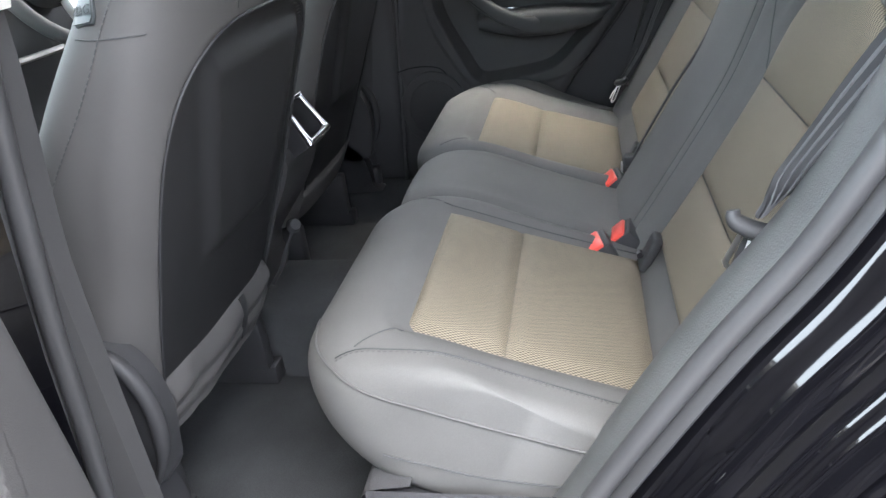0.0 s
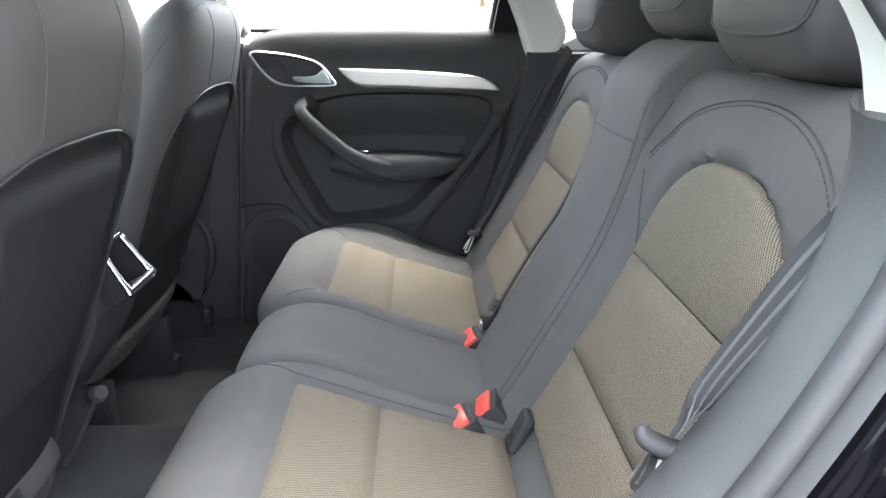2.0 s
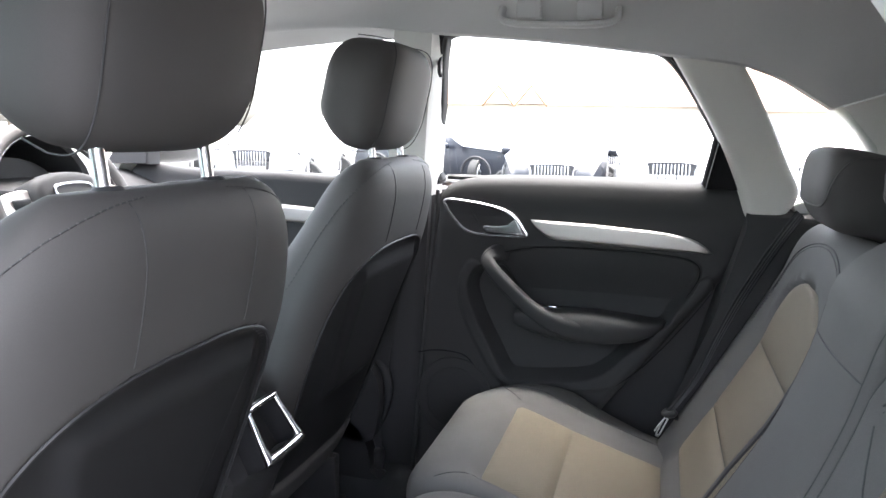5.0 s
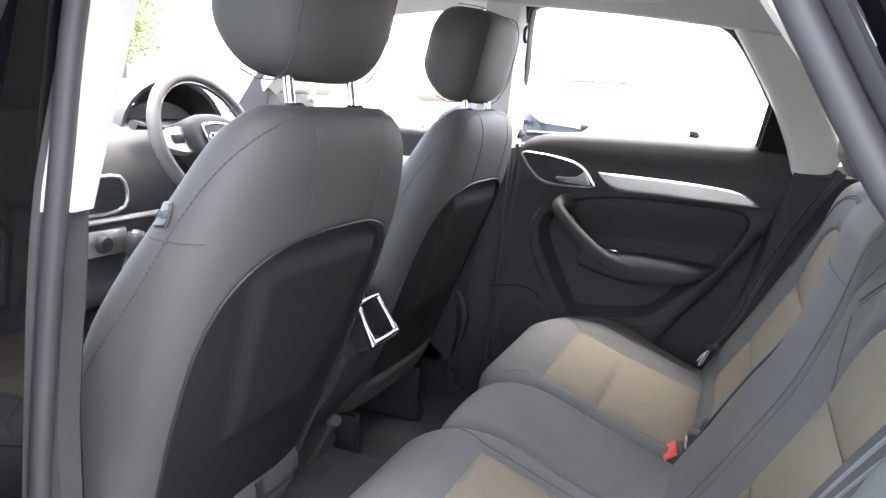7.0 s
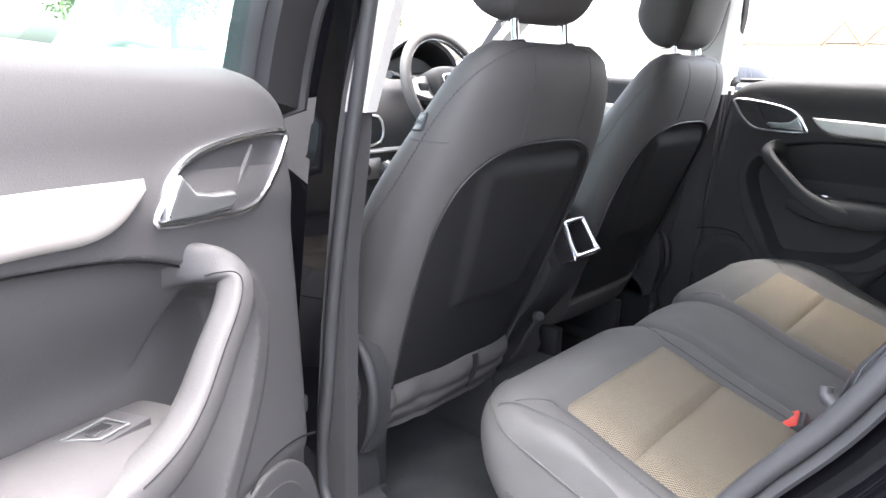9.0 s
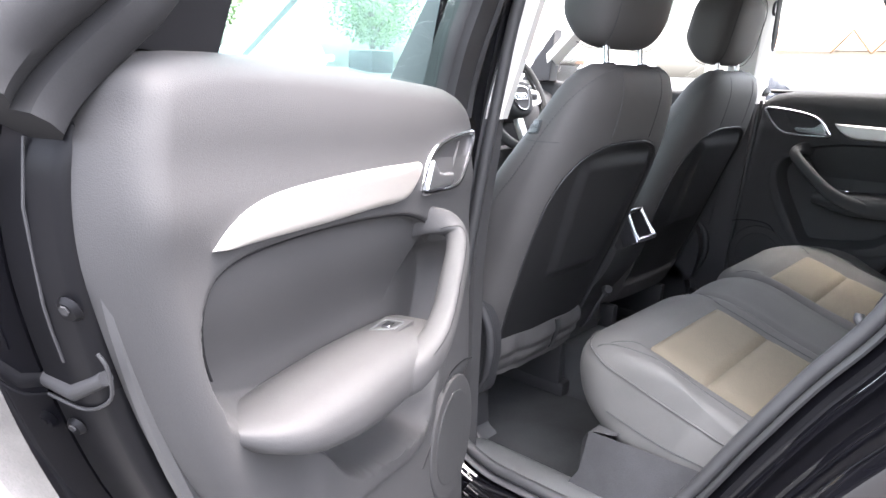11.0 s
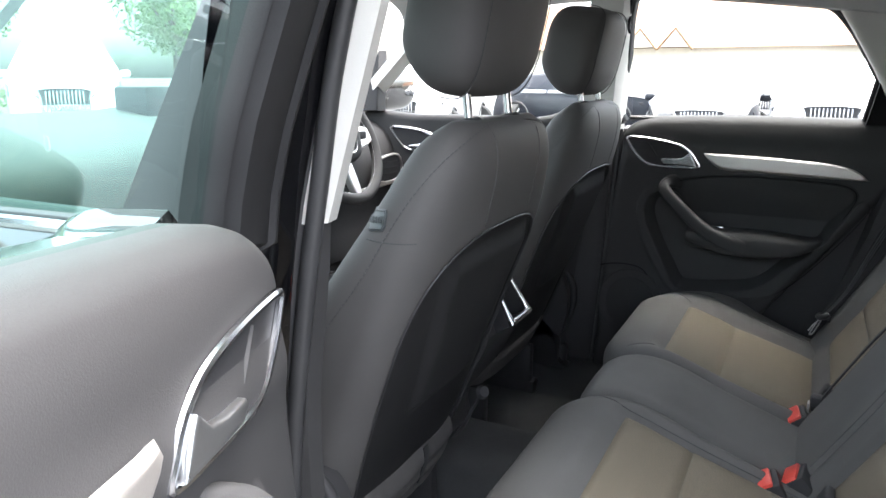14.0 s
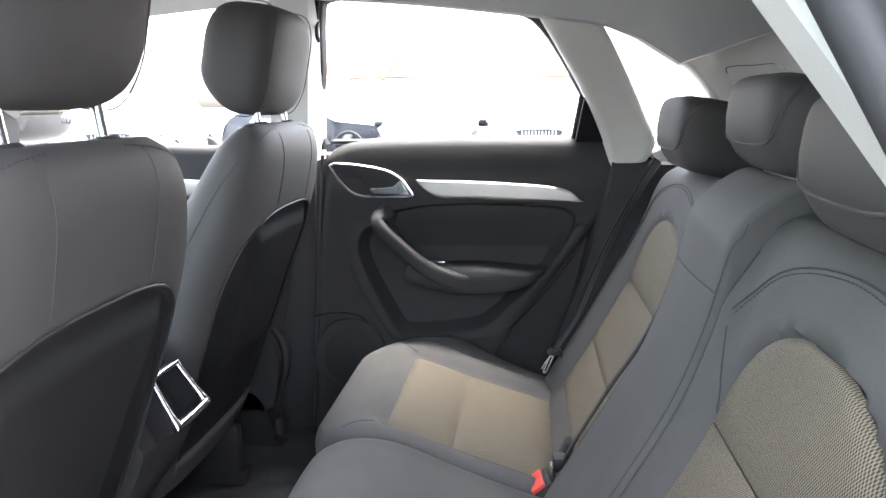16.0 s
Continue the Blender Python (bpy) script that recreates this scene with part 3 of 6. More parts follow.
for s, where in ((-1, "by the open door"), (1, "by the closed door")):
    rear_belt(s, where)


def buckle(at, yaw, tilt, where):
    b = thing("belt_buckle", at, f"black belt buckle, red button, {where}", "belt buckle", "belt buckles")
    m = Matrix.Rotation(radians(yaw), 3, "Z") @ Matrix.Rotation(radians(tilt), 3, "Y")

    def put(bm):
        bmesh.ops.transform(bm, matrix=Matrix.Translation(at) @ m.to_4x4(), verts=bm.verts)
        return bm
    part("housing", put(box((-0.019, -0.030, -0.05), (0.019, 0.030, 0.024), 0.005, 2)), PLASTIC_D, b)
    part("push_button", put(box((-0.0190, -0.027, 0.014), (0.008, 0.027, 0.0290), 0.003, 2)), RED, b, "red push button")
    part("slot_rim", put(box((0.009, -0.023, 0.02), (0.0135, 0.023, 0.0250), 0.001)), PLASTIC, b)
    return b


buckle((0.325, C + 0.150, 0.655), 8, -38, "between middle and far seat")
buckle((0.330, C - 0.125, 0.667), -5, -42, "below the backrest")
buckle((0.285, C - 0.155, 0.660), 10, -30, "sunk between two cushions")
cb = thing("centre_belt", (0.37, C + 0.17, 0.68), "black middle seat belt tongue with pale tag on thin strap", "seat belt", "rear belts")
part("strap", ribbon(curve([(0.345, C + 0.168, 0.69), (0.378, C + 0.158, 0.76), (0.425, C + 0.150, 0.85), (0.472, C + 0.147, 0.93), (0.515, C + 0.144, 1.03), (0.552, C + 0.142, 1.13)], 6), 0.02, (0.2, 1, 0.1)), WEB, cb)
part("tongue_grip", box((0.333, C + 0.155, 0.690), (0.357, C + 0.185, 0.712), 0.006, 2), PLASTIC_D, cb)
part("tongue_blade", box((0.329, C + 0.160, 0.655), (0.333, C + 0.178, 0.695), 0.001), STEEL, cb)

# ---------------------------------------------------------------- front seats
FS_BACK = curve([(-0.345, 0.575), (-0.318, 0.63), (-0.245, 0.81), (-0.180, 0.985), (-0.131, 1.12), (-0.110, 1.205), (-0.108, 1.245), (-0.116, 1.272), (-0.135, 1.287)], 6)
FS_FRONT = curve([(-0.470, 0.575), (-0.455, 0.63), (-0.400, 0.81), (-0.335, 0.985), (-0.285, 1.10), (-0.245, 1.19), (-0.215, 1.245), (-0.190, 1.272), (-0.165, 1.287)], 6)
FS_HALF = curve([(0.220, 0.575), (0.232, 0.63), (0.246, 0.81), (0.252, 0.985), (0.247, 1.10), (0.222, 1.19), (0.194, 1.245), (0.168, 1.272), (0.140, 1.287)], 6)


FS_LINES = [(np.array([q[0] for q in line]), np.array([q[1] for q in line])) for line in (FS_BACK, FS_FRONT, FS_HALF)]


@functools.lru_cache(maxsize=4000)
def seat_section(z):
    return tuple(float(np.interp(z, qz, qx)) for qx, qz in FS_LINES)


PANEL_HALF = curve([(0.180, 0.655), (0.184, 0.69), (0.197, 0.77), (0.206, 0.86), (0.210, 0.94), (0.208, 1.00), (0.199, 1.045), (0.184, 1.075), (0.160, 1.098), (0.128, 1.114), (0.08, 1.125), (0.0, 1.130)], 6)


PANEL_Z, PANEL_Y = [np.array([q[k] for q in PANEL_HALF]) for k in (1, 0)]


def panel_half(z):
    """Half the width of the sunk rear panel at a height."""
    if z > 1.13:
        return 0.0
    return float(np.interp(z, PANEL_Z, PANEL_Y))


def panel_sink(z, yy):
    """How far the rear face is sunk: the hard panel lies under a padded lip, and its pocket swells out again."""
    side = panel_half(z) - abs(yy)
    d = 0.010 * smooth01(side / 0.012 + 0.3) * smooth01((1.130 - z) / 0.014 + 0.2) * smooth01((z - 0.63) / 0.02)
    k = max(0.0, min(1.0, (z - 0.84) / 0.25))
    hw = mix(0.112, 0.158, k)
    d -= 0.013 * smooth01((hw - abs(yy)) / 0.030) * smooth01((1.108 - z) / 0.04) * smooth01((z - 0.812) / 0.028)
    return d


def seat_back_x(z, yy):
    """The rear face of a front seat at a height and a distance from its middle."""
    xb, xf, hw = seat_section(z)
    return mix(xf, xb, 0.5) + 0.5 * (xb - xf) * max(0.0, 1 - abs(yy / hw) ** 4.0) ** (1 / 2.4) - panel_sink(z, yy)


def seat_ring(z, n=150):
    xb, xf, hw = seat_section(z)
    ring = []
    for k in range(n):
        w = 2 * math.pi * k / n
        c, s = math.cos(w), math.sin(w)
        yy = hw * math.copysign(abs(s) ** (2 / 4.0), s)
        x = math.copysign(abs(c) ** (2 / 2.4), c)
        # bolsters stand forward at the sides
        fwd = 0.045 * smooth01((abs(yy) / hw - 0.5) / 0.4) * smooth01((1.22 - z) / 0.25) if c < 0 else panel_sink(z, yy) + 0.004 * smooth01((panel_half(z) - abs(yy) - 0.004) / 0.008) * (z < 1.12)
        ring.append((mix(xf, xb, 0.5) + 0.5 * (xb - xf) * x - fwd, yy, z))
    return ring


def front_seat(yc, dx, s, where):
    """s: -1 for the seat by the open door, whose outer face is seen."""
    th = thing("front_car_seat", (-0.30 + dx, yc, 0.40), f"front seat in grey darkened for shade, {where}", "car seat", "front seats")

    def W(x, yy, z):
        return Vector((x + dx, yc + yy, z))
    zs = [q[1] for q in along(FS_BACK, 130)]
    pad = loft([[W(*p) for p in seat_ring(z)] for z in zs])
    bmesh.ops.recalc_face_normals(pad, faces=pad.faces)
    tree = BVHTree.FromBMesh(pad)
    back = part("backrest", pad, GREY_D, th)
    # the hard rear panel with its swelling pocket, sunk below the padded lip
    ZT, ZB = 1.128, 0.655

    def pf(u, v):
        z = mix(ZB, ZT, math.sin(u * math.pi / 2))
        yy = (2 * v - 1) * panel_half(z) * 0.995
        return W(seat_back_x(z, yy) + 0.0005, yy, z)
    part("rear_panel", patch(pf, 96, 90), POCKET_M, back, "dark moulded rear panel with pocket")
    edge = [(panel_half(z), z) for z in [mix(ZB, ZT, math.sin(0.5 * math.pi * k / 60)) for k in range(60)]]
    rim = [W(seat_back_x(z, yy) + 0.002, yy, z) for yy, z in edge] + [W(seat_back_x(z, yy) + 0.002, -yy, z) for yy, z in reversed(edge)]
    # Dark tube draws in the shade of the gap under the padded lip
    part("panel_rim", tube(rim, 0.0022, 6), PLASTIC_D, back, "dark tube drawn for the shaded gap round the panel")
    if s < 0:
        def flap(u, v):
            """The skirt of the cover below the panel: a padded fold that is pleated where its elastic pulls."""
            yy = mix(-0.200, 0.175, u)
            pleat = math.exp(-(((yy + 0.105) / 0.016) ** 2)) + 0.8 * math.exp(-(((yy - 0.055) / 0.012) ** 2))
            z = mix(0.672, 0.572, v) + 0.03 * max(0.0, yy) + 0.003 * pleat * v
            fold = 0.016 * math.sin(math.pi * min(1.0, v * 1.15)) ** 0.8 + 0.006 * math.exp(-(((v - 0.52) / 0.10) ** 2)) * -1
            return W(seat_back_x(0.668, yy) - 0.15 * v * 0.1 + fold * (1 - 0.28 * pleat) + 0.002 * math.sin(40 * yy + 5 * v), yy, z)
        part("cover_flap", patch(flap, 80, 26), GREY_D, th, "padded fabric skirt gathered with elastic")
        part("elastic_tab", ribbon([flap(0.68, v) + Vector((0.002, 0, 0)) for v in (0.05, 0.2, 0.4, 0.6, 0.85)], 0.018, (0, 1, 0), 0.001), PLASTIC_D, th, "black elastic strap")
    # stitched seam from the shoulder down the outer side, both sides
    for sg in (-1, 1):
        sm = curve([(-0.124, 0.060, 1.285), (-0.124, 0.141, 1.267), (-0.136, 0.183, 1.245), (-0.155, 0.208, 1.217), (-0.174, 0.224, 1.189), (-0.198, 0.238, 1.148), (-0.220, 0.246, 1.105), (-0.250, 0.252, 1.060), (-0.290, 0.253, 1.010), (-0.330, 0.252, 0.955), (-0.365, 0.25, 0.89)], 6)
        sm = drape(tree, [W(x, sg * yy, z) for x, yy, z in sm], 0.0004)
        part("shoulder_seam", tube(sm, 0.0008, 5), THREAD, back)
        stitches(sm, 0.0010, 0.008, 0.0055, back, "shoulder_stitching", THREAD_L)
        sm = [W(seat_back_x(z, 0.085) + 0.0003, sg * 0.085, z) for z in np.linspace(1.135, 1.278, 14)]
        part("upper_seam", tube(sm, 0.0007, 5), THREAD, back)
    # cross seam and label on the outer side
    hw = seat_section(1.135)[2]
    xb, xf, _ = seat_section(1.135)
    sd = []
    for w in np.linspace(math.radians(62), math.radians(112), 12):
        c, q2 = math.cos(w), math.sin(w)
        sd.append(W(mix(xf, xb, 0.5) + 0.5 * (xb - xf) * math.copysign(abs(c) ** (2 / 2.4), c), s * (hw * abs(q2) ** (2 / 4.0) + 0.0005), 1.135))
    part("bolster_seam", tube(drape(tree, sd, 0.0002), 0.0010, 5), THREAD, back)
    if s < 0:
        lab = thing("airbag_label", W(-0.23, s * 0.236, 1.14), "small dark grey airbag tag sewn to seat side", "label")

        def on_side(a, b, d):
            """A place on the bolster: a forwards, b up, d off its surface."""
            z = 1.161 + b - 0.12 * a
            xb, xf, hw = seat_section(z)
            x = -0.228 - a
            k = max(-1.0, min(1.0, (x + 0.006 - mix(xf, xb, 0.5)) / (0.5 * (xb - xf))))
            return W(x + d * 0.25, s * (hw * (1 - abs(k) ** 2.4) ** (1 / 4.0) + d + 0.002), z + d * 0.3)
        out = [(0.026 * a, 0.0135 * b) for a, b in ((-1, -0.6), (-0.88, -1), (0, -1), (0.88, -1), (1, -0.6), (1, 0.6), (0.88, 1), (0, 1), (-0.88, 1), (-1, 0.6))]
        part("tag", plate(out, on_side, -0.004, 0.0025, 0.0012), LABEL, lab)
        part("border", tube([on_side(a * 0.9, b * 0.84, 0.0027) for a, b in out], 0.0008, 4, True), LABEL_T, lab)
        font = bpy.data.curves.new("airbag", "FONT")
        font.body, font.size, font.align_x, font.align_y, font.extrude = "AIRBAG", 0.0125, "CENTER", "CENTER", 0.0004
        tmp = new("airbag_tmp", font)
        dg = bpy.context.evaluated_depsgraph_get()
        me = bpy.data.meshes.new_from_object(tmp.evaluated_get(dg))
        bpy.data.objects.remove(tmp)
        bm = bmesh.new()
        bm.from_mesh(me)
        for v in bm.verts:
            v.co = on_side(-v.co.x, v.co.y, v.co.z + 0.0032)
        part("lettering", bm, LABEL_T, lab, smooth=False)
    # recliner cover, dial, seat pan, rails
    side = s * 0.262

    def on(a, b, d):
        return W(a, side + s * d, b)
    cov = [(-0.43, 0.60), (-0.43, 0.72), (-0.395, 0.775), (-0.34, 0.790), (-0.290, 0.765), (-0.268, 0.71), (-0.272, 0.64), (-0.30, 0.575)]
    part("recliner_cover", plate(curve(cov, 5, True), on, -0.03, 0.012, 0.010), PLASTIC_D, th, "black plastic recliner cover")
    hood = curve([(-0.42, 0.755), (-0.385, 0.790), (-0.335, 0.798), (-0.285, 0.772), (-0.262, 0.715), (-0.268, 0.645), (-0.295, 0.585)], 6)
    part("cover_ridge", tube([on(a, b, 0.016) for a, b in hood], [0.004 + 0.007 * smooth01(4 * min(k, len(hood) - 1 - k) / len(hood)) for k in range(len(hood))], 10), PLASTIC_D, th, "rounded black ridge round the dial")
    dial = part("recliner_dial", disc(on(-0.345, 0.700, 0.010), (0, s, 0), 0.052, 0.034, 32, 0.047, 0.006), PLASTIC_D, th, "knurled black recline dial")
    part("dial_cap", disc(on(-0.345, 0.700, 0.042), (0, s, 0), 0.034, 0.005, 28, 0.030, 0.002), PLASTIC, dial)
    for k in range(28):
        w = 2 * math.pi * k / 28
        part("rib", tube([on(-0.345 + 0.051 * math.cos(w), 0.70 + 0.051 * math.sin(w), 0.016), on(-0.345 + 0.048 * math.cos(w), 0.70 + 0.048 * math.sin(w), 0.040)], 0.0022, 5), PLASTIC_D, dial)
    pan = curve([(-0.85, 0.50), (-0.85, 0.60), (-0.60, 0.64), (-0.42, 0.635), (-0.335, 0.615), (-0.300, 0.56), (-0.292, 0.50), (-0.31, 0.475)], 5, True)
    part("seat_pan_side", plate(pan, on, -0.03, 0.030, 0.022, 6), GLOSS_D, th, "shiny black seat foot cover")
    part("cushion", pillow(W(-0.65, 0, 0.60), (0.27, 0.25, 0.075), 0.5, 0.4), GREY_D, th)
    for sg in (-1, 1):
        rl = part("rail", box(W(-0.90, sg * 0.18 - 0.02, 0.405), W(-0.34, sg * 0.18 + 0.02, 0.445), 0.004), PLASTIC_D, th)
        part("rail_bolt", disc(W(-0.345, sg * 0.18, 0.425), (1, 0, 0), 0.007, 0.004, 8), PLASTIC_D, rl)
        part("leg", box(W(-0.60, sg * 0.17 - 0.015, 0.44), W(-0.35, sg * 0.17 + 0.015, 0.56), 0.006), PLASTIC_D, th)
    # headrest and posts
    hr = thing("front_headrest", W(-0.17, 0, 1.28), f"dark grey headrest on steel posts, {where}", "headrest", "front headrests")
    def hshape(x, y, z):
        # rounded top and bottom, waisted below
        return (x * (1 - 0.10 * smooth01((-z - 0.3) / 0.7)) + 0.10 * z, y * (1 - 0.05 * smooth01((-z - 0.15) / 0.85) - 0.10 * smooth01((z - 0.3) / 0.7)), z * (1 - 0.30 * smooth01(-x)) if z < 0 else z)
    hc = W(-0.178, 0, 1.420 if s < 0 else 1.404)
    part("headrest_pad", pillow(hc, (0.072, 0.140, 0.102), 0.50, 0.55, 60, 40, 8, hshape), GREY_D, hr)
    for sg in (-1, 1):
        pts = []
        for k in range(33):
            w = math.radians(-95 + 190 * k / 32)
            cx, sz = math.copysign(abs(math.cos(w)) ** 0.44, math.cos(w)), math.copysign(abs(math.sin(w)) ** 0.44, math.sin(w))
            yy = 0.74 + 0.04 * cx
            ring = max(0.0, 1 - yy ** (2 / 0.52)) ** (0.52 / 2)
            x, y, z = hshape(cx * ring * 1.0, yy, sz)
            v = Matrix.Rotation(radians(8), 3, "Y") @ Vector((x * 0.0728, 0, z * 0.1025))
            pts.append(hc + Vector((v.x, sg * y * 0.140, v.z)))
        part("headrest_seam", tube(pts, 0.001, 5), THREAD, hr)
        stitches(pts, 0.0009, 0.008, 0.005, hr, "headrest_stitching", THREAD_L)
        part("post", disc(W(-0.155, sg * 0.074, 1.26), (-0.12, 0, 1), 0.0068, 0.085, 14), CHROME, hr, "polished steel post")
        part("collar", disc(W(-0.153, sg * 0.074, 1.280), (-0.1, 0, 1), 0.017, 0.010, 18, 0.013, 0.002), PLASTIC_D, hr)
    return th


front_seat(-0.345, 0.0, -1, "before the open rear door")
front_seat(0.385, -0.055, 1, "behind the steering wheel")

# ---------------------------------------------------------------- rear doors
HINGE, SWING = Vector((-0.3265, -0.854, 0)), radians(-69.1)
OPEN = Matrix.Translation(HINGE) @ Matrix.Rotation(SWING, 4, "Z") @ Matrix.Translation(-HINGE)


def far_put(a, b, d):
    return Vector((a, 0.69 - d - 0.25 * max(0.0, b - 1.235), b))


def near_put(a, b, d):
    return OPEN @ Vector((a, -0.664 + d + 0.25 * max(0.0, b - 1.235), b + 0.010 + 0.07 * (a - 0.02)))


PANEL = curve([(-0.200, 1.19), (-0.205, 1.13), (-0.222, 1.03), (-0.245, 0.80), (-0.255, 0.60), (-0.25, 0.46), (-0.10, 0.425), (0.03, 0.45), (0.10, 0.54), (0.195, 0.69),
               (0.330, 0.88), (0.445, 1.035), (0.500, 1.12), (0.515, 1.19), (0.490, 1.235), (0.30, 1.242), (0.10, 1.243), (-0.09, 1.238), (-0.165, 1.222)], 5, True)
TRIM = curve([(0.021, 1.143), (0.13, 1.141), (0.24, 1.136), (0.33, 1.129), (0.375, 1.119), (0.40, 1.105), (0.415, 1.090), (0.33, 1.091), (0.24, 1.093), (0.14, 1.097), (0.085, 1.098), (0.058, 1.106), (0.038, 1.122)], 4, True)
BEZEL = curve([(-0.184, 1.179), (-0.178, 1.160), (-0.160, 1.135), (-0.135, 1.112), (-0.105, 1.103), (-0.05, 1.102), (0.010, 1.104), (0.004, 1.122), (-0.012, 1.143), (-0.040, 1.160), (-0.085, 1.171), (-0.14, 1.178)], 4, True)
FIELD = curve([(-0.088, 1.040), (-0.044, 1.063), (0.052, 1.082), (0.20, 1.086), (0.34, 1.080), (0.386, 1.066), (0.396, 1.040), (0.382, 1.005), (0.352, 0.958), (0.318, 0.912), (0.20, 0.890), (0.06, 0.890), (-0.05, 0.930), (-0.092, 0.985)], 5, True)
POCKET = curve([(-0.098, 1.030), (-0.122, 1.005), (-0.128, 0.965), (-0.108, 0.903), (-0.067, 0.824), (-0.034, 0.766), (0.004, 0.752), (0.103, 0.762), (0.173, 0.776), (0.215, 0.803), (0.249, 0.839), (0.312, 0.906), (0.20, 0.925), (0.08, 0.930), (0.012, 0.985), (-0.040, 1.042)], 5, True)
BAND = curve([(-0.105, 1.036), (-0.138, 1.012), (-0.148, 0.974), (-0.134, 0.902), (-0.094, 0.823), (-0.046, 0.752), (0.010, 0.735), (0.10, 0.741), (0.20, 0.755), (0.262, 0.795), (0.330, 0.872), (0.400, 0.970), (0.425, 1.02), (0.395, 1.03), (0.300, 0.91), (0.1, 0.91), (0.0, 0.96)], 5, True)
WINDOW = curve([(-0.200, 1.225), (-0.188, 1.40), (-0.176, 1.52), (-0.150, 1.548), (-0.016, 1.544), (0.168, 1.524), (0.27, 1.505), (0.315, 1.47), (0.36, 1.405), (0.41, 1.32), (0.465, 1.235), (0.30, 1.226), (0.05, 1.225)], 4, True)

WINDOW_N = curve([(-0.184, 1.19), (-0.212, 1.317), (-0.238, 1.41), (-0.262, 1.49), (-0.245, 1.546), (-0.016, 1.544), (0.16, 1.522), (0.24, 1.50), (0.268, 1.465), (0.300, 1.40), (0.322, 1.317), (0.337, 1.20), (0.25, 1.19), (0.05, 1.19)], 4, True)
PANEL_N = curve([(-0.210, 1.195), (-0.209, 1.13), (-0.222, 1.03), (-0.245, 0.80), (-0.255, 0.60), (-0.25, 0.46), (-0.10, 0.425), (0.04, 0.45), (0.13, 0.54), (0.25, 0.68), (0.36, 0.81), (0.425, 0.92), (0.467, 1.046),
                 (0.477, 1.12), (0.465, 1.185), (0.436, 1.228), (0.30, 1.242), (0.10, 1.243), (-0.09, 1.242), (-0.150, 1.240), (-0.188, 1.228)], 5, True)


STRIP_UP = along(curve([(0.021, 1.143), (0.13, 1.141), (0.24, 1.136), (0.33, 1.129), (0.375, 1.119), (0.40, 1.105), (0.415, 1.090)], 6), 41)
STRIP_LOW = along(curve([(0.021, 1.143), (0.038, 1.122), (0.058, 1.106), (0.085, 1.098), (0.14, 1.097), (0.24, 1.093), (0.33, 1.091), (0.415, 1.090)], 6), 41)


def strip_bm(put, shift=0.0):
    """The slim trim blade of a door, with its edges rolled over."""
    def f(u, v):
        k = round(u * 40)
        a, b = mix(STRIP_LOW[k], STRIP_UP[k], v)
        return put(a + shift, b, 0.0135 - 0.009 * abs(2 * v - 1) ** 10 - 0.010 * abs(2 * u - 1) ** 40)
    return patch(f, 40, 14)


FIELD_N = curve([(-0.088, 1.040), (-0.036, 1.058), (0.052, 1.080), (0.20, 1.087), (0.34, 1.083), (0.402, 1.070), (0.424, 1.042), (0.424, 1.002), (0.404, 0.958), (0.372, 0.925), (0.20, 0.890), (0.06, 0.890), (-0.05, 0.930), (-0.092, 0.985)], 5, True)


def depth_in(outline, pts):
    """How far points lie inside an outline (negative outside)."""
    p = np.array(outline, float)
    q = np.roll(p, -1, 0)
    best, inside = np.full(len(pts), 9.0), np.zeros(len(pts), bool)
    for (ax, ay), (bx, by) in zip(p, q):
        ex, ey = bx - ax, by - ay
        t = np.clip(((pts[:, 0] - ax) * ex + (pts[:, 1] - ay) * ey) / (ex * ex + ey * ey + 1e-12), 0, 1)
        best = np.minimum(best, np.hypot(pts[:, 0] - ax - t * ex, pts[:, 1] - ay - t * ey))
        if ay != by:
            cut = ((ay > pts[:, 1]) != (by > pts[:, 1])) & (pts[:, 0] < ex * (pts[:, 1] - ay) / (by - ay) + ax)
            inside ^= cut
    return np.where(inside, best, -best)


def ease(v):
    v = np.clip(v, 0, 1)
    return v * v * (3 - 2 * v)


def door_relief(pts, edge, field, reach):
    """The moulded face of a rear door: a rolled rim and shoulder, the sunk field, the deep pocket and the band round it."""
    a, b = pts[:, 0], pts[:, 1]
    r = 0.024
    d = -r * (1 - np.sqrt(np.clip(1 - (1 - np.clip(depth_in(edge, pts), 0, r) / r) ** 2, 0, 1)))
    d -= 0.020 * np.clip((b - 1.170) / 0.072, 0, 1) ** 2.2
    d += 0.006 * np.exp(-(((b - 1.118) / 0.030) ** 2))
    band = 0.0055 * ease(depth_in(BAND, pts) / 0.005 + 0.5) * ease((reach - a) / 0.05)
    d -= 0.007 * ease((0.80 - b) / 0.03) * ease((-0.075 - a) / 0.03)
    f, k = depth_in(field, pts), depth_in(POCKET, pts)
    sink = np.maximum((0.014 + 0.034 * ease((1.07 - b) / 0.12)) * ease(f / (0.008 + 0.02 * ease((1.05 - b) / 0.1)) + 0.2), 0.048 * ease(k / 0.026))
    return d - sink + band * (1 - ease(sink / 0.012))


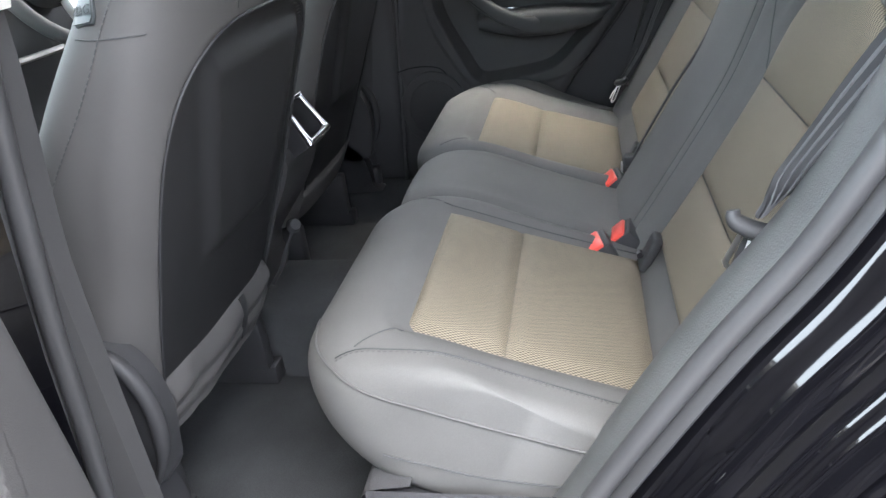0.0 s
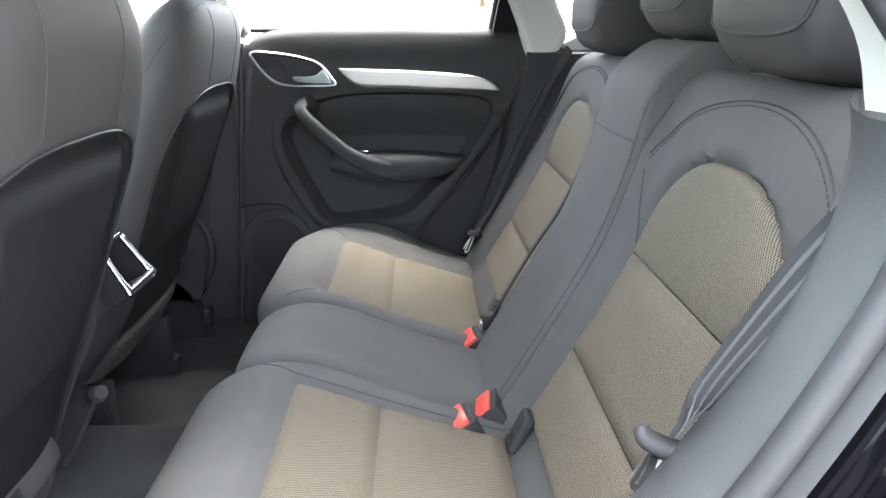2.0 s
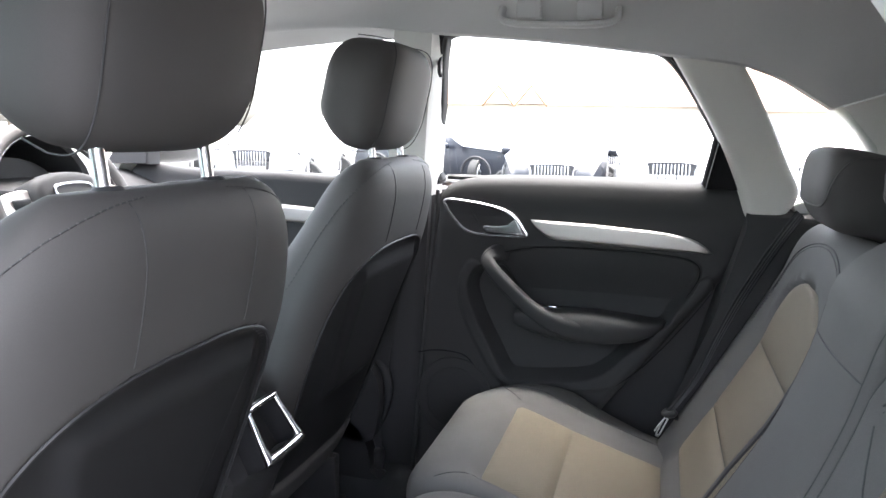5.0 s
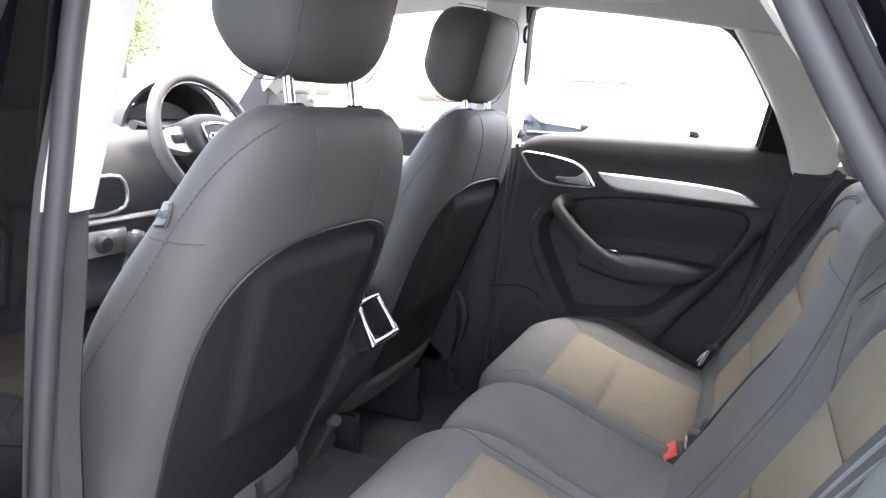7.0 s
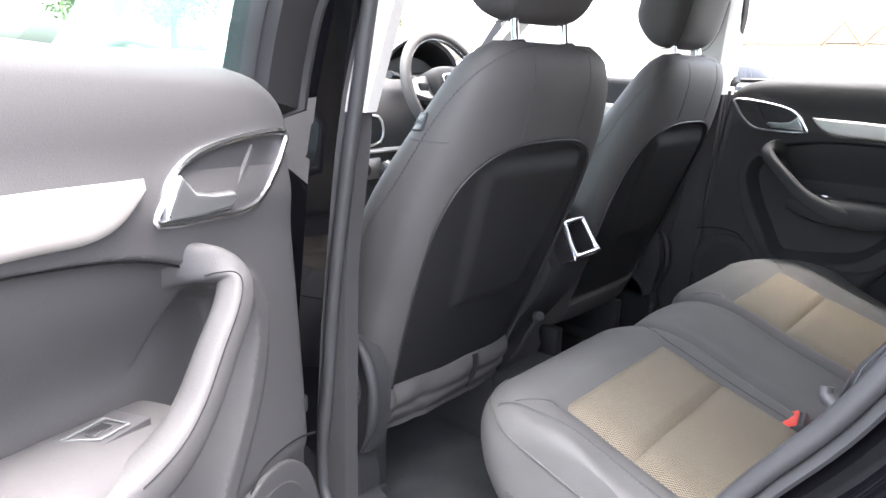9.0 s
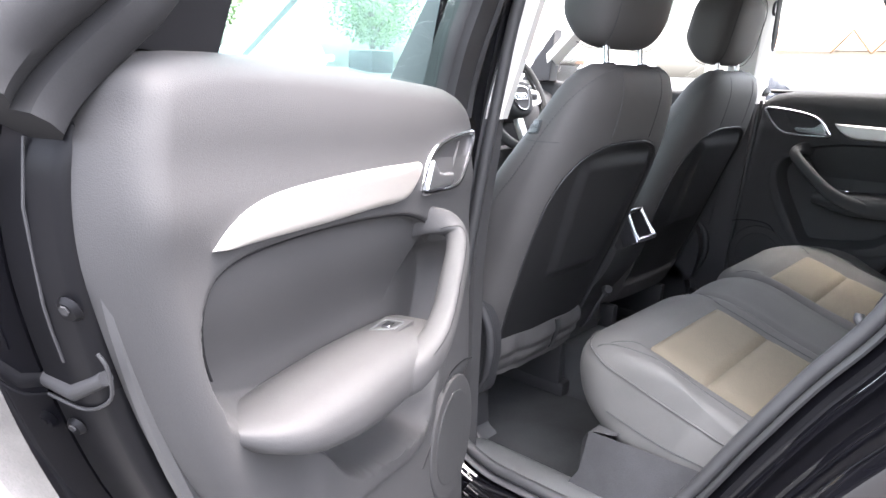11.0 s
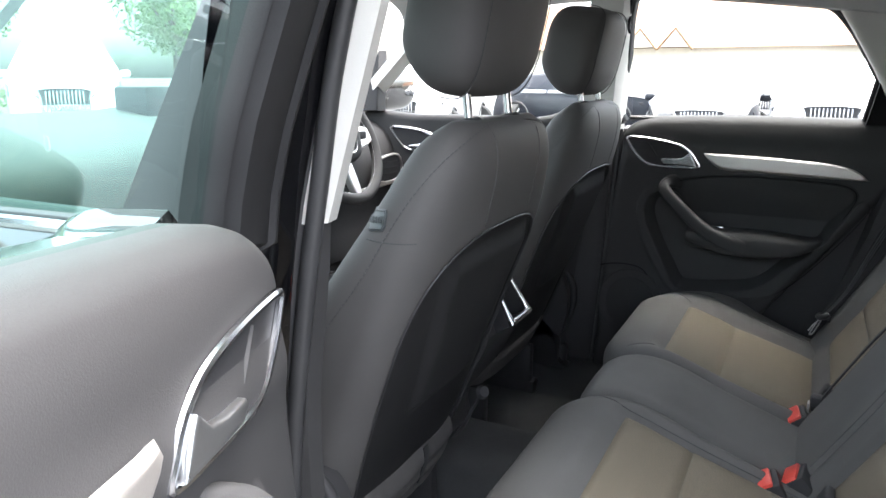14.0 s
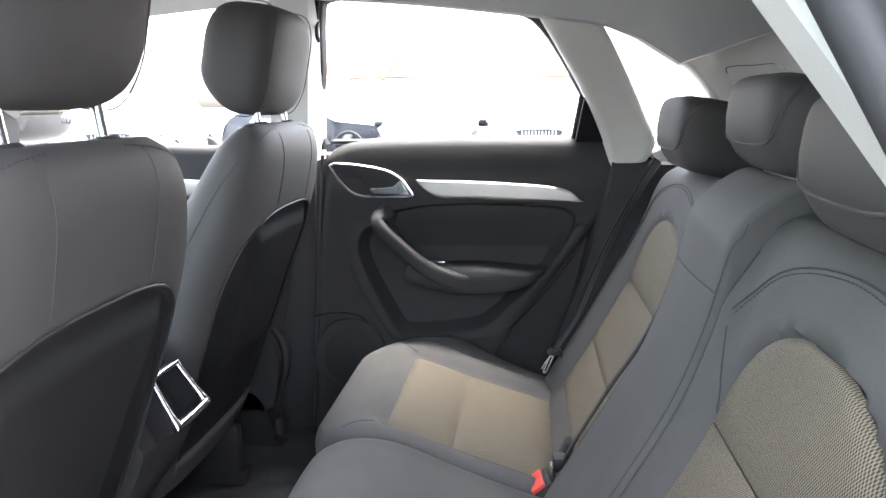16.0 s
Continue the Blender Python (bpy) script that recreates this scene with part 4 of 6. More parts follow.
def radial(outline, n=120, mid=(0.15, 0.985)):
    """An outline sampled at even angles round a point inside it."""
    p = np.array(outline, float) - mid
    w = np.unwrap(np.arctan2(p[:, 1], p[:, 0]))
    if w[-1] < w[0]:
        p, w = p[::-1], w[::-1]
    p, w = np.r_[p, p[:1]], np.r_[w, w[0] + 2 * math.pi]
    return [(mid[0] + float(np.interp(q, w, p[:, 0], period=None)), mid[1] + float(np.interp(q, w, p[:, 1]))) for q in (w[0] + (2 * math.pi * k / n - w[0]) % (2 * math.pi) for k in range(n))]


def rear_door(put, name, where, is_open):
    th = thing(name, put(0.1, 0.43, 0.0), f"rear car door with black moulded trim panel and silver strip, {where}", "car door", "", "structure")
    edge = PANEL_N if is_open else PANEL
    hollow = FIELD_N if is_open else FIELD
    rim = np.array(radial(edge, 420))
    hub = np.array((0.15, 0.985))
    share = [1 - (1 - k / 120) ** 1.15 for k in range(120)]
    grid = np.array([mix(rim, hub, k) for k in share])
    deep = door_relief(grid.reshape(-1, 2), edge, hollow, 0.30 if is_open else 0.6).reshape(len(share), 420)
    shell = [[put(a, b, -0.076 if is_open else -0.045) for a, b in rim]] + [[put(a, b, d) for (a, b), d in zip(g, dd)] for g, dd in zip(grid, deep)]
    part("trim_panel", loft(shell), PLASTIC, th)
    field = inset(hollow, 0.002)[2:38]
    part("field_groove", tube([put(a, b, -0.003) for a, b in field], 0.0013, 5), FRAME, th)
    part("trim_strip", strip_bm(put), ALU, th, "brushed silver trim strip")
    part("strip_shadow_gap", tube([put(a, b, 0.001) for a, b in inset(TRIM, -0.0005)], 0.0014, 6, True), PLASTIC_D, th)
    # inner handle: rim, cup and lever
    # Flush plate in darker plastic: the shade of the recess is in its colour
    hd = part("handle_cup", plate(inset(BEZEL, 0.003), put, -0.012, 0.0025, 0.001, 2), PLASTIC_D, th, "flush handle cup, darkened for recess shade")
    part("handle_rim", tube([put(a, b, 0.0045) for a, b in BEZEL], 0.0040, 8, True), CHROME, hd, "satin chrome handle rim")
    part("cup_rib", tube([put(-0.128, 1.166, 0.002), put(-0.108, 1.138, 0.003), put(-0.091, 1.113, 0.002)], 0.003, 6), PLASTIC, hd)
    lever = [(0.006, 1.1065), (0.001, 1.122), (-0.013, 1.144), (-0.020, 1.139), (-0.032, 1.128), (-0.055, 1.125), (-0.086, 1.125), (-0.090, 1.118), (-0.080, 1.1085), (-0.040, 1.1065)]
    part("handle_lever", plate(lever, put, 0.0, 0.013, 0.003, 3), SATIN, hd, "satin metal door release lever")
    # pull grip and armrest
    gp = curve([(-0.030, 1.056, -0.030), (-0.048, 1.062, -0.008), (-0.066, 1.058, 0.014), (-0.070, 1.044, 0.030), (-0.050, 1.020, 0.040), (-0.012, 0.986, 0.046), (0.035, 0.948, 0.050), (0.080, 0.922, 0.050), (0.130, 0.905, 0.042), (0.19, 0.900, 0.026), (0.25, 0.905, 0.004)], 6)
    n = len(gp) - 1
    if is_open:
        gp = [(a + 0.016 * smooth01((b - 0.93) / 0.08), b, d) for a, b, d in gp]
    rings = []
    for k, q in enumerate(gp):
        t = k / n
        p0, p1 = put(*gp[max(0, k - 1)]), put(*gp[min(n, k + 1)])
        along_g = (p1 - p0).normalized()
        out_g = put(0, 1, 1) - put(0, 1, 0)
        out_g = (out_g - along_g * out_g.dot(along_g)).normalized() if abs(along_g.dot(out_g)) < 0.97 else (put(1, 1, 0) - put(0, 1, 0)).normalized()
        side_g = along_g.cross(out_g)
        wide = float(np.interp(t, (0, 0.12, 0.25, 0.6, 0.8, 1), (0.022, 0.019, 0.0155, 0.0175, 0.023, 0.012)))
        deep_g = float(np.interp(t, (0, 0.12, 0.25, 0.6, 0.8, 1), (0.010, 0.013, 0.014, 0.017, 0.022, 0.012)))
        rings.append([put(*q) + side_g * wide * math.copysign(abs(math.cos(w)) ** 0.62, math.cos(w)) + out_g * deep_g * math.copysign(abs(math.sin(w)) ** (0.55 if math.sin(w) > 0 else 0.9), math.sin(w)) for w in (2 * math.pi * m / 24 for m in range(24))])
    grip = part("pull_grip", loft(rings), PLASTIC, th, "curved soft pull grip")
    part("grip_seam", tube([r[4] for r in rings[10:46]], 0.0007, 5), FRAME, grip)
    rings = []
    last = 0.398 if is_open else 0.335
    for t in np.linspace(0, 1, 30):
        a = mix(-0.005, last, t)
        top = 0.930 + 0.012 * math.sin(math.pi * min(1.0, t * 1.1))
        low = float(np.interp(t, (0, 0.3, 0.55, 0.8, 0.93, 1.0), (0.895, 0.872, 0.871, 0.882, 0.902, 0.922)))
        out = float(np.interp(t, (0, 0.15, 0.35, 0.67, 0.88, 0.96, 1.0), (0.030, 0.050, 0.058, 0.057, 0.042, 0.015, -0.02)))
        ring = []
        for k in range(24):
            w = 2 * math.pi * k / 24
            c, q = math.cos(w), math.sin(w)
            ring.append(put(a, mix(low, top, 0.5) + 0.5 * (top - low) * math.copysign(abs(q) ** 0.7, q), (out - 0.055) * 0.5 + (out + 0.055) * 0.5 * math.copysign(abs(c) ** 0.55, c)))
        rings.append(ring)
    arm = part("armrest", loft(rings), PLASTIC, th, "soft padded armrest")
    sw = part("window_switch_plate", box((-0.038, -0.022, -0.008), (0.050, 0.018, 0.0004), 0.0004), PLASTIC_D, th, "black window switch plate")
    for o, at in ((sw, (0.078, 0.9385, -0.008)),):
        p0, px, pd = put(*at), put(at[0] + 1, at[1], at[2]) - put(*at), put(at[0], at[1], at[2] + 1) - put(*at)
        o.matrix_local = Matrix.Translation(-BASE[th.name]) @ Matrix.Translation(p0) @ Matrix((px, pd, (0, 0, 1))).transposed().to_4x4() if px.cross(pd).z > 0 else Matrix.Translation(-BASE[th.name]) @ Matrix.Translation(p0) @ Matrix((px, -pd, (0, 0, 1))).transposed().to_4x4()
        me = o.data
        off = BASE[th.name]
        for v in me.vertices:
            v.co += off
    key = part("window_switch", box((-0.010, -0.006, 0.0), (0.010, 0.006, 0.005), 0.002), CHROME, None, "silver window switch")
    key.parent = sw
    well = part("switch_well", tube([(a, b, 0.0018) for a, b in ((-0.020, -0.014), (0.024, -0.014), (0.010, 0.012), (-0.020, 0.012))], 0.0012, 5, True), GRAIN, None, "thin silver switch outline")
    well.parent = sw
    # lower pocket's crease, and the speaker
    part("band_crease", tube([put(a, b, 0.0005) for a, b in BAND[3:(40 if is_open else 62)]], 0.0012, 5), FRAME, th)
    sp = part("speaker_surround", plate([(-0.152 + 0.095 * math.cos(w), 0.690 + 0.105 * math.sin(w)) for w in np.linspace(0, 2 * math.pi, 40)[:-1]], put, -0.02, 0.004, 0.003), PLASTIC, th)
    part("speaker_grille", plate([(-0.150 + 0.074 * math.cos(w), 0.690 + 0.080 * math.sin(w)) for w in np.linspace(0, 2 * math.pi, 40)[:-1]], put, -0.02, 0.0055, 0.002), GRILLE, sp, "fine black speaker grille")
    part("lower_seam", tube([put(a, b, -0.0005) for a, b in curve([(-0.247, 0.797), (-0.21, 0.806), (-0.165, 0.808), (-0.124, 0.799), (-0.098, 0.765), (-0.070, 0.72), (-0.03, 0.69)], 4)], 0.0018, 6), FRAME, th)
    # frame of the window and its pane
    fr = []
    win = WINDOW_N if is_open else WINDOW
    out = [(a - (0.070 * smooth01((-0.14 - a) / 0.06) if is_open else 0.0), b) for a, b in inset(win, -0.030)]
    back = -0.032 if is_open else 0.0
    for (a, b), (c, d) in list(zip(win, out))[(1 if is_open else 0):(29 if is_open else 41)]:
        fr.append([put(mix(a, c, k), mix(b, d, k), q + back) for k, q in ((0, -0.036), (0.02, -0.026), (0.06, -0.022), (0.09, -0.030), (0.12, -0.024), (0.2, -0.012), (0.5, -0.008), (0.85, -0.010), (0.90, -0.004), (0.96, -0.004), (1.0, -0.015), (1.0, -0.060), (0.0, -0.060))])
    if is_open:
        fr.insert(0, [fr[0][0].lerp(q, 0.30) - Vector((0, 0, 0.035)) + (put(0, 1, -0.02) - put(0, 1, 0)) for q in fr[0]])
    frm = part("window_frame", loft(fr, True, True), FRAME_S if is_open else FRAME, th, "matt black window frame")
    if is_open:
        sec = ((0.0, -0.050), (0.002, -0.022), (0.010, -0.012), (0.024, -0.010), (0.034, -0.016), (0.038, -0.030), (0.044, -0.022), (0.054, -0.016), (0.066, -0.020), (0.074, -0.034), (0.076, -0.060), (0.030, -0.070))
        path = curve([(0.27, 1.485), (0.33, 1.40), (0.382, 1.317), (0.437, 1.232), (0.466, 1.182), (0.474, 1.168)], 5)
        part("rear_rail", loft([[put(a + 0.84 * k, b + 0.54 * k, q - 0.045 * smooth01((1.26 - b) / 0.09)) for k, q in sec] for a, b in path]), FRAME_S, frm, "dark satin frame rail with rubber seal")
    pane = [put(a, b, -0.040 + back) for a, b in inset(win, -0.004)]
    bm = bmesh.new()
    bmesh.ops.triangulate(bm, faces=[bm.faces.new([bm.verts.new(p) for p in pane])])
    pn = part("window_pane", bm, GLASS_G if is_open else GLASS, frm, "green tinted door glass" if is_open else "clear door glass", smooth=False)
    pn.visible_shadow = not is_open
    # fixed rear corner
    part("rear_corner", plate([(0.330, 1.232), (0.448, 1.236), (0.395, 1.32), (0.330, 1.41), (0.297, 1.45), (0.310, 1.36)] if is_open else [(0.392, 1.228), (0.478, 1.228), (0.412, 1.345)], put, -0.09 if is_open else -0.05, -0.052 if is_open else 0.004, 0.002), FRAME, th, "black corner filler")
    if not is_open:
        part("glass_channel", tube([put(0.388, 1.228, -0.03), put(0.405, 1.335, -0.03)], 0.006, 6), RUBBER, th)
    part("sill_wiper", tube([put(x, 1.231 - (0.048 if is_open else 0.0), -0.036 + back) for x in np.linspace(-0.19, 0.33 if is_open else 0.45, 12)], 0.007, 6), RUBBER, th)
    if is_open:
        skin = curve([(-0.27, 1.17), (-0.285, 0.80), (-0.28, 0.44), (-0.1, 0.41), (0.06, 0.43), (0.19, 0.53), (0.30, 0.68), (0.395, 0.82), (0.445, 0.93), (0.476, 1.04), (0.484, 1.12), (0.475, 1.17), (0.44, 1.188), (0.2, 1.187), (-0.2, 1.184)], 5, True)
        sh = part("inner_shell", plate(skin, put, -0.125, -0.062, 0.012, 3), PAINT_IN, th, "dark painted door shell")
        part("outer_skin", plate(inset(skin, -0.035), put, -0.127, -0.245, 0.05, 5), PAINT, th, "glossy black outer skin")
        part("door_seal", tube([put(a, b, -0.050) for a, b in inset(skin, 0.018) if b < 1.16], 0.009, 8), RUBBER, th)
        def wall(b, d, proud=0.004):
            """A place on the rear end face of the door shell."""
            a = float(np.interp(b, (0.68, 0.82, 0.93, 1.04, 1.12, 1.19), (0.30, 0.395, 0.445, 0.476, 0.484, 0.475)))
            return put(a + proud, b, d)
        nrm = (put(1, 0.5, 0) - put(0, 1.0, 0)).normalized()
        lock = part("lock_mouth", tube([wall(0.985, -0.150, 0.0), wall(0.972, -0.10, 0.0), wall(0.992, -0.062, 0.0)], [0.006, 0.008, 0.006], 12), PLASTIC_D, sh, "black lock mouth")
        part("lock_lip", tube(curve([wall(0.978, -0.170), wall(0.966, -0.130), wall(0.958, -0.092), wall(0.975, -0.060), wall(1.003, -0.052), wall(1.016, -0.056)], 5), 0.0016, 6), SATIN_D, sh, "worn dark lock lip")
        for b, d, r in ((1.052, -0.150, 0.012), (1.050, -0.072, 0.011), (0.937, -0.112, 0.009)):
            screw = part("screw", disc(wall(b, d, 0.0), nrm, r, 0.006, 18, r * 0.85, 0.0015), PAINT_IN, sh)
            part("screw_socket", disc(wall(b, d, 0.005), nrm, r * 0.4, 0.003, 6), PLASTIC_D, screw)
        part("end_seam", tube([wall(b, -0.098, 0.002) for b in np.linspace(1.0, 1.17, 8)], 0.0014, 6), PLASTIC_D, sh)
        part("hinge_strap", box(HINGE + Vector((-0.02, -0.02, 0.86)), HINGE + Vector((0.06, 0.03, 0.90)), 0.004), PAINT_IN, th)
        part("hinge_strap", box(HINGE + Vector((-0.02, -0.02, 0.60)), HINGE + Vector((0.06, 0.03, 0.64)), 0.004), PAINT_IN, th)
        part("check_strap", box(HINGE + Vector((-0.01, 0.05, 0.745)), HINGE + Vector((0.09, 0.075, 0.77)), 0.003), STEEL, th)
    return th


GRILLE = material("speaker_mesh", (0.02, 0.02, 0.021), 0.7, scale=2500, bump=1.0, spread=0.5)
rear_door(far_put, "door_1", "closed on the far side", False)
rear_door(near_put, "door_2", "standing wide open", True)

# ---------------------------------------------------------------- body shell
OPENING = [(0.352, 1.420), (0.397, 1.345), (0.442, 1.271), (0.494, 1.198), (0.498, 1.115), (0.432, 0.968), (0.361, 0.859), (0.288, 0.735), (0.206, 0.590), (0.140, 0.520), (0.05, 0.488),
           (-0.10, 0.484), (-0.20, 0.490), (-0.285, 0.530), (-0.300, 0.600), (-0.285, 0.75), (-0.270, 0.90), (-0.240, 1.09), (-0.212, 1.23), (-0.182, 1.37), (-0.140, 1.475), (-0.05, 1.515), (0.10, 1.520), (0.22, 1.500), (0.31, 1.468)]
RIM = curve(OPENING, 6, True)


def frame_loft(cuts, span=None, closed=True):
    """A strip round the door opening: cuts are (distance outwards from the rim, y)."""
    place = {(round(float(p[0]), 6), round(float(p[1]), 6)): i for i, p in enumerate(RIM)}
    pts = RIM if span is None else span
    keep = [place[(round(float(p[0]), 6), round(float(p[1]), 6))] for p in pts]
    rings = [[(a, y, b) for a, b in np.array(inset(RIM, -k))[keep]] for k, y in cuts]
    return loft([list(r) for r in zip(*rings)], False, False, closed)


near_side = thing("body_side", (0, -0.75, 0.30), "glossy black car body side round the open doorway", "car body", "", "structure")
rim, rim_out = np.array(RIM), inset(RIM, -0.01)
seal = []
for (a, b), (na, nb) in zip(rim, (rim_out - rim) * 100):
    seal.append([Vector((a + na * 0.011 * math.cos(w), -0.702 + 0.011 * math.sin(w), b + nb * 0.011 * math.cos(w))) for w in (2 * math.pi * k / 10 for k in range(10))])
part("seal", loft(seal, True, False, True), RUBBER, near_side, "thick grey-black rubber door seal")
part("seal_lip", frame_loft([(0.008, -0.692), (0.015, -0.714), (0.019, -0.718), (0.023, -0.714), (0.022, -0.698)]), RUBBER, near_side)
part("jamb", frame_loft([(0.020, -0.698), (0.030, -0.712), (0.038, -0.736), (0.044, -0.752), (0.050, -0.766), (0.057, -0.771), (0.063, -0.768), (0.067, -0.760), (0.071, -0.764), (0.077, -0.785), (0.082, -0.808), (0.090, -0.818), (0.096, -0.815), (0.099, -0.822), (0.098, -0.846), (0.098, -0.864), (0.102, -0.874)], RIM[126:] + RIM[:73], False), PAINT, near_side, "glossy black door jamb")
part("pillar_jamb", frame_loft([(0.020, -0.698), (0.028, -0.708), (0.036, -0.728), (0.044, -0.746), (0.060, -0.756), (0.076, -0.762), (0.084, -0.768), (0.088, -0.785), (0.090, -0.80)], RIM[72:127], False), PAINT, near_side, "glossy black pillar face")
rear_out = [p for p in RIM[6:73] if p[1] < 1.36]
part("quarter_panel", frame_loft([(0.100, -0.873), (0.108, -0.881), (0.120, -0.886), (0.138, -0.885), (0.155, -0.876), (0.170, -0.874), (0.190, -0.882), (0.215, -0.892), (0.25, -0.896), (0.30, -0.893), (0.36, -0.882), (0.46, -0.87), (0.60, -0.85)], rear_out, False), PAINT, near_side, "glossy black rear quarter panel")
arch_pts = [(0.70 + 0.34 * math.cos(w), 0.36 + 0.34 * math.sin(w)) for w in np.linspace(radians(200), radians(-20), 40)]
part("wheel_arch", tube([(a, -0.895, b) for a, b in arch_pts], 0.016, 8), PLASTIC_D, near_side, "black plastic wheel arch lip")
part("sill_step", box((-1.35, -0.90, 0.32), (0.36, -0.76, 0.455), 0.03, 4), PAINT, near_side)
part("sill_trim", loft([[(x, -0.600, 0.470), (x, -0.63, 0.485), (x, -0.675, 0.488), (x, -0.69, 0.482), (x, -0.69, 0.43), (x, -0.600, 0.40)] for x in np.linspace(-0.32, 0.16, 12)]), GRAIN, near_side, "grained black sill trim")
# grained inner trim between seat and seal, behind the doorway
inner = [p for p in RIM if p[0] > 0.12 and 0.50 < p[1] < 1.19]
part("inner_trim", frame_loft([(0.008, -0.692), (-0.001, -0.685), (-0.006, -0.668), (-0.005, -0.645), (0.003, -0.615), (0.014, -0.592), (0.03, -0.575)], inner, False), GRAIN, near_side, "grained grey plastic side trim")
part("b_pillar_lower", loft([[(mix(-0.262, -0.232, smooth01((z - 0.9) / 0.3)) + o, y, z) for o, y in ((0.0, -0.685), (0.006, -0.664), (-0.02, -0.640), (-0.12, -0.635), (-0.13, -0.70), (-0.03, -0.70))] for z in np.linspace(0.46, 1.178, 16)]), PLASTIC, near_side, "dark lower pillar trim")
part("b_pillar_upper", loft([[(mix(-0.218, -0.125, (z - 1.18) / 0.32) + o, y + 0.06 * (z - 1.18), z) for o, y in ((0.006, -0.690), (0.0, -0.664), (-0.03, -0.648), (-0.075, -0.655), (-0.08, -0.71), (-0.02, -0.71))] for z in np.linspace(1.180, 1.56, 14)]), PILLAR, near_side, "pale upper pillar trim")
part("b_pillar_outer", loft([[(float(np.interp(z, (0.46, 0.6, 0.85, 1.1, 1.23, 1.37, 1.475, 1.56), (-0.325, -0.325, -0.306, -0.275, -0.252, -0.222, -0.185, -0.15))) + o * (1.0 if o > 0 else 1 - 0.55 * smooth01((z - 1.12) / 0.1)), max(y, -0.875 + 0.085 * smooth01((z - 1.12) / 0.1)) + 0.10 * max(0.0, z - 1.19), z) for o, y in ((0.030, -0.722), (0.028, -0.765), (-0.005, -0.800), (-0.03, -0.86), (-0.075, -0.875), (-0.085, -0.80), (-0.08, -0.72))] for z in np.linspace(0.46, 1.56, 26)]), PAINT, near_side, "glossy black door pillar")
part("pillar_cover", loft([[(-0.436 + 0.40 * (z - 1.19) + o, -0.735 + 0.25 * (z - 1.19) - q, z) for o, q in ((0.0, 0.0), (0.0, 0.055), (0.005, 0.064), (0.035, 0.067), (0.095, 0.065), (0.125, 0.052), (0.125, 0.0))] for z in np.linspace(1.192, 1.58, 10)]), SATIN_D, near_side, "dull black pillar cover between the doors")
part("rear_pillar_trim", loft([[(a + o * 0.9, y, b + o * 0.45) for o, y in ((0.016, -0.690), (0.0, -0.680), (-0.001, -0.652), (0.02, -0.638), (0.045, -0.636), (0.05, -0.70), (0.03, -0.705))] for a, b in curve([(0.16, 1.53), (0.262, 1.485), (0.330, 1.42), (0.375, 1.362), (0.404, 1.325), (0.431, 1.29), (0.472, 1.235), (0.487, 1.19)], 5)]), PILLAR, near_side, "pale rear pillar trim")
strk = thing("door_striker", (0.50, -0.765, 0.98), "zinc steel door lock striker bolted to jamb", "striker")
part("base_plate", plate(curve([(0.489, 0.958), (0.497, 0.954), (0.505, 0.964), (0.511, 0.985), (0.516, 1.006), (0.512, 1.015), (0.503, 1.014), (0.499, 1.000), (0.491, 0.974)], 4, True), lambda a, b, d: Vector((a, -0.766 - d, b)), 0.0, 0.006, 0.002), STEEL, strk)
part("arm", loft([[Vector(q) + Vector((0.35 * w * math.sin(k * math.pi / 6), -0.004 * math.cos(k * math.pi / 6), w * math.sin(k * math.pi / 6))) for k in range(12)] for q, w in (((0.506, -0.773, 0.984), 0.009), ((0.498, -0.777, 0.984), 0.006), ((0.488, -0.780, 0.986), 0.0052), ((0.477, -0.781, 0.989), 0.005), ((0.473, -0.780, 0.990), 0.0025))]), STEEL, strk, "rounded steel striker arm")
for zz, xx in ((0.965, 0.4975), (1.004, 0.5085)):
    screw = part("screw", disc((xx, -0.771, zz), (0, -1, 0), 0.0062, 0.004, 16, 0.0055, 0.001), STEEL, strk)
    part("screw_socket", disc((xx, -0.7745, zz), (0, -1, 0), 0.0028, 0.002, 6), PLASTIC_D, screw)

# far side, roof, floor, tailgate
far_side = thing("far_body_side", (0, 0.78, 0.30), "far inner side of car body with pale pillars", "car body", "", "structure")
part("lower_wall", box((-1.45, 0.762, 0.36), (1.15, 0.80, 1.20), 0.01), PLASTIC_D, far_side)
part("b_pillar_lower", loft([[(mix(-0.268, -0.236, (z - 0.45) / 0.73) + o, y, z) for o, y in ((0.0, 0.745), (0.0, 0.725), (-0.02, 0.714), (-0.14, 0.712), (-0.16, 0.745))] for z in np.linspace(0.40, 1.19, 10)]), PLASTIC_D, far_side, "dark lower pillar trim")
part("b_pillar_upper", loft([[(mix(-0.212, -0.180, (z - 1.19) / 0.38) + o, y - 0.10 * (z - 1.19), z) for o, y in ((0.0, 0.745), (0.002, 0.670), (-0.012, 0.634), (-0.10, 0.634), (-0.115, 0.745))] for z in np.linspace(1.190, 1.62, 10)]), PILLAR, far_side, "pale upper pillar trim")
part("door_gap", tube([(mix(-0.262, -0.207, (z - 0.5) / 0.7), 0.700, z) for z in np.linspace(0.45, 1.2, 10)], 0.006, 6), RUBBER, far_side)
part("clothes_hook", tube([(-0.186, 0.640, 1.50), (-0.184, 0.622, 1.485), (-0.182, 0.615, 1.468), (-0.180, 0.622, 1.458)], 0.0045, 6), PLASTIC, far_side, "small clothes hook")
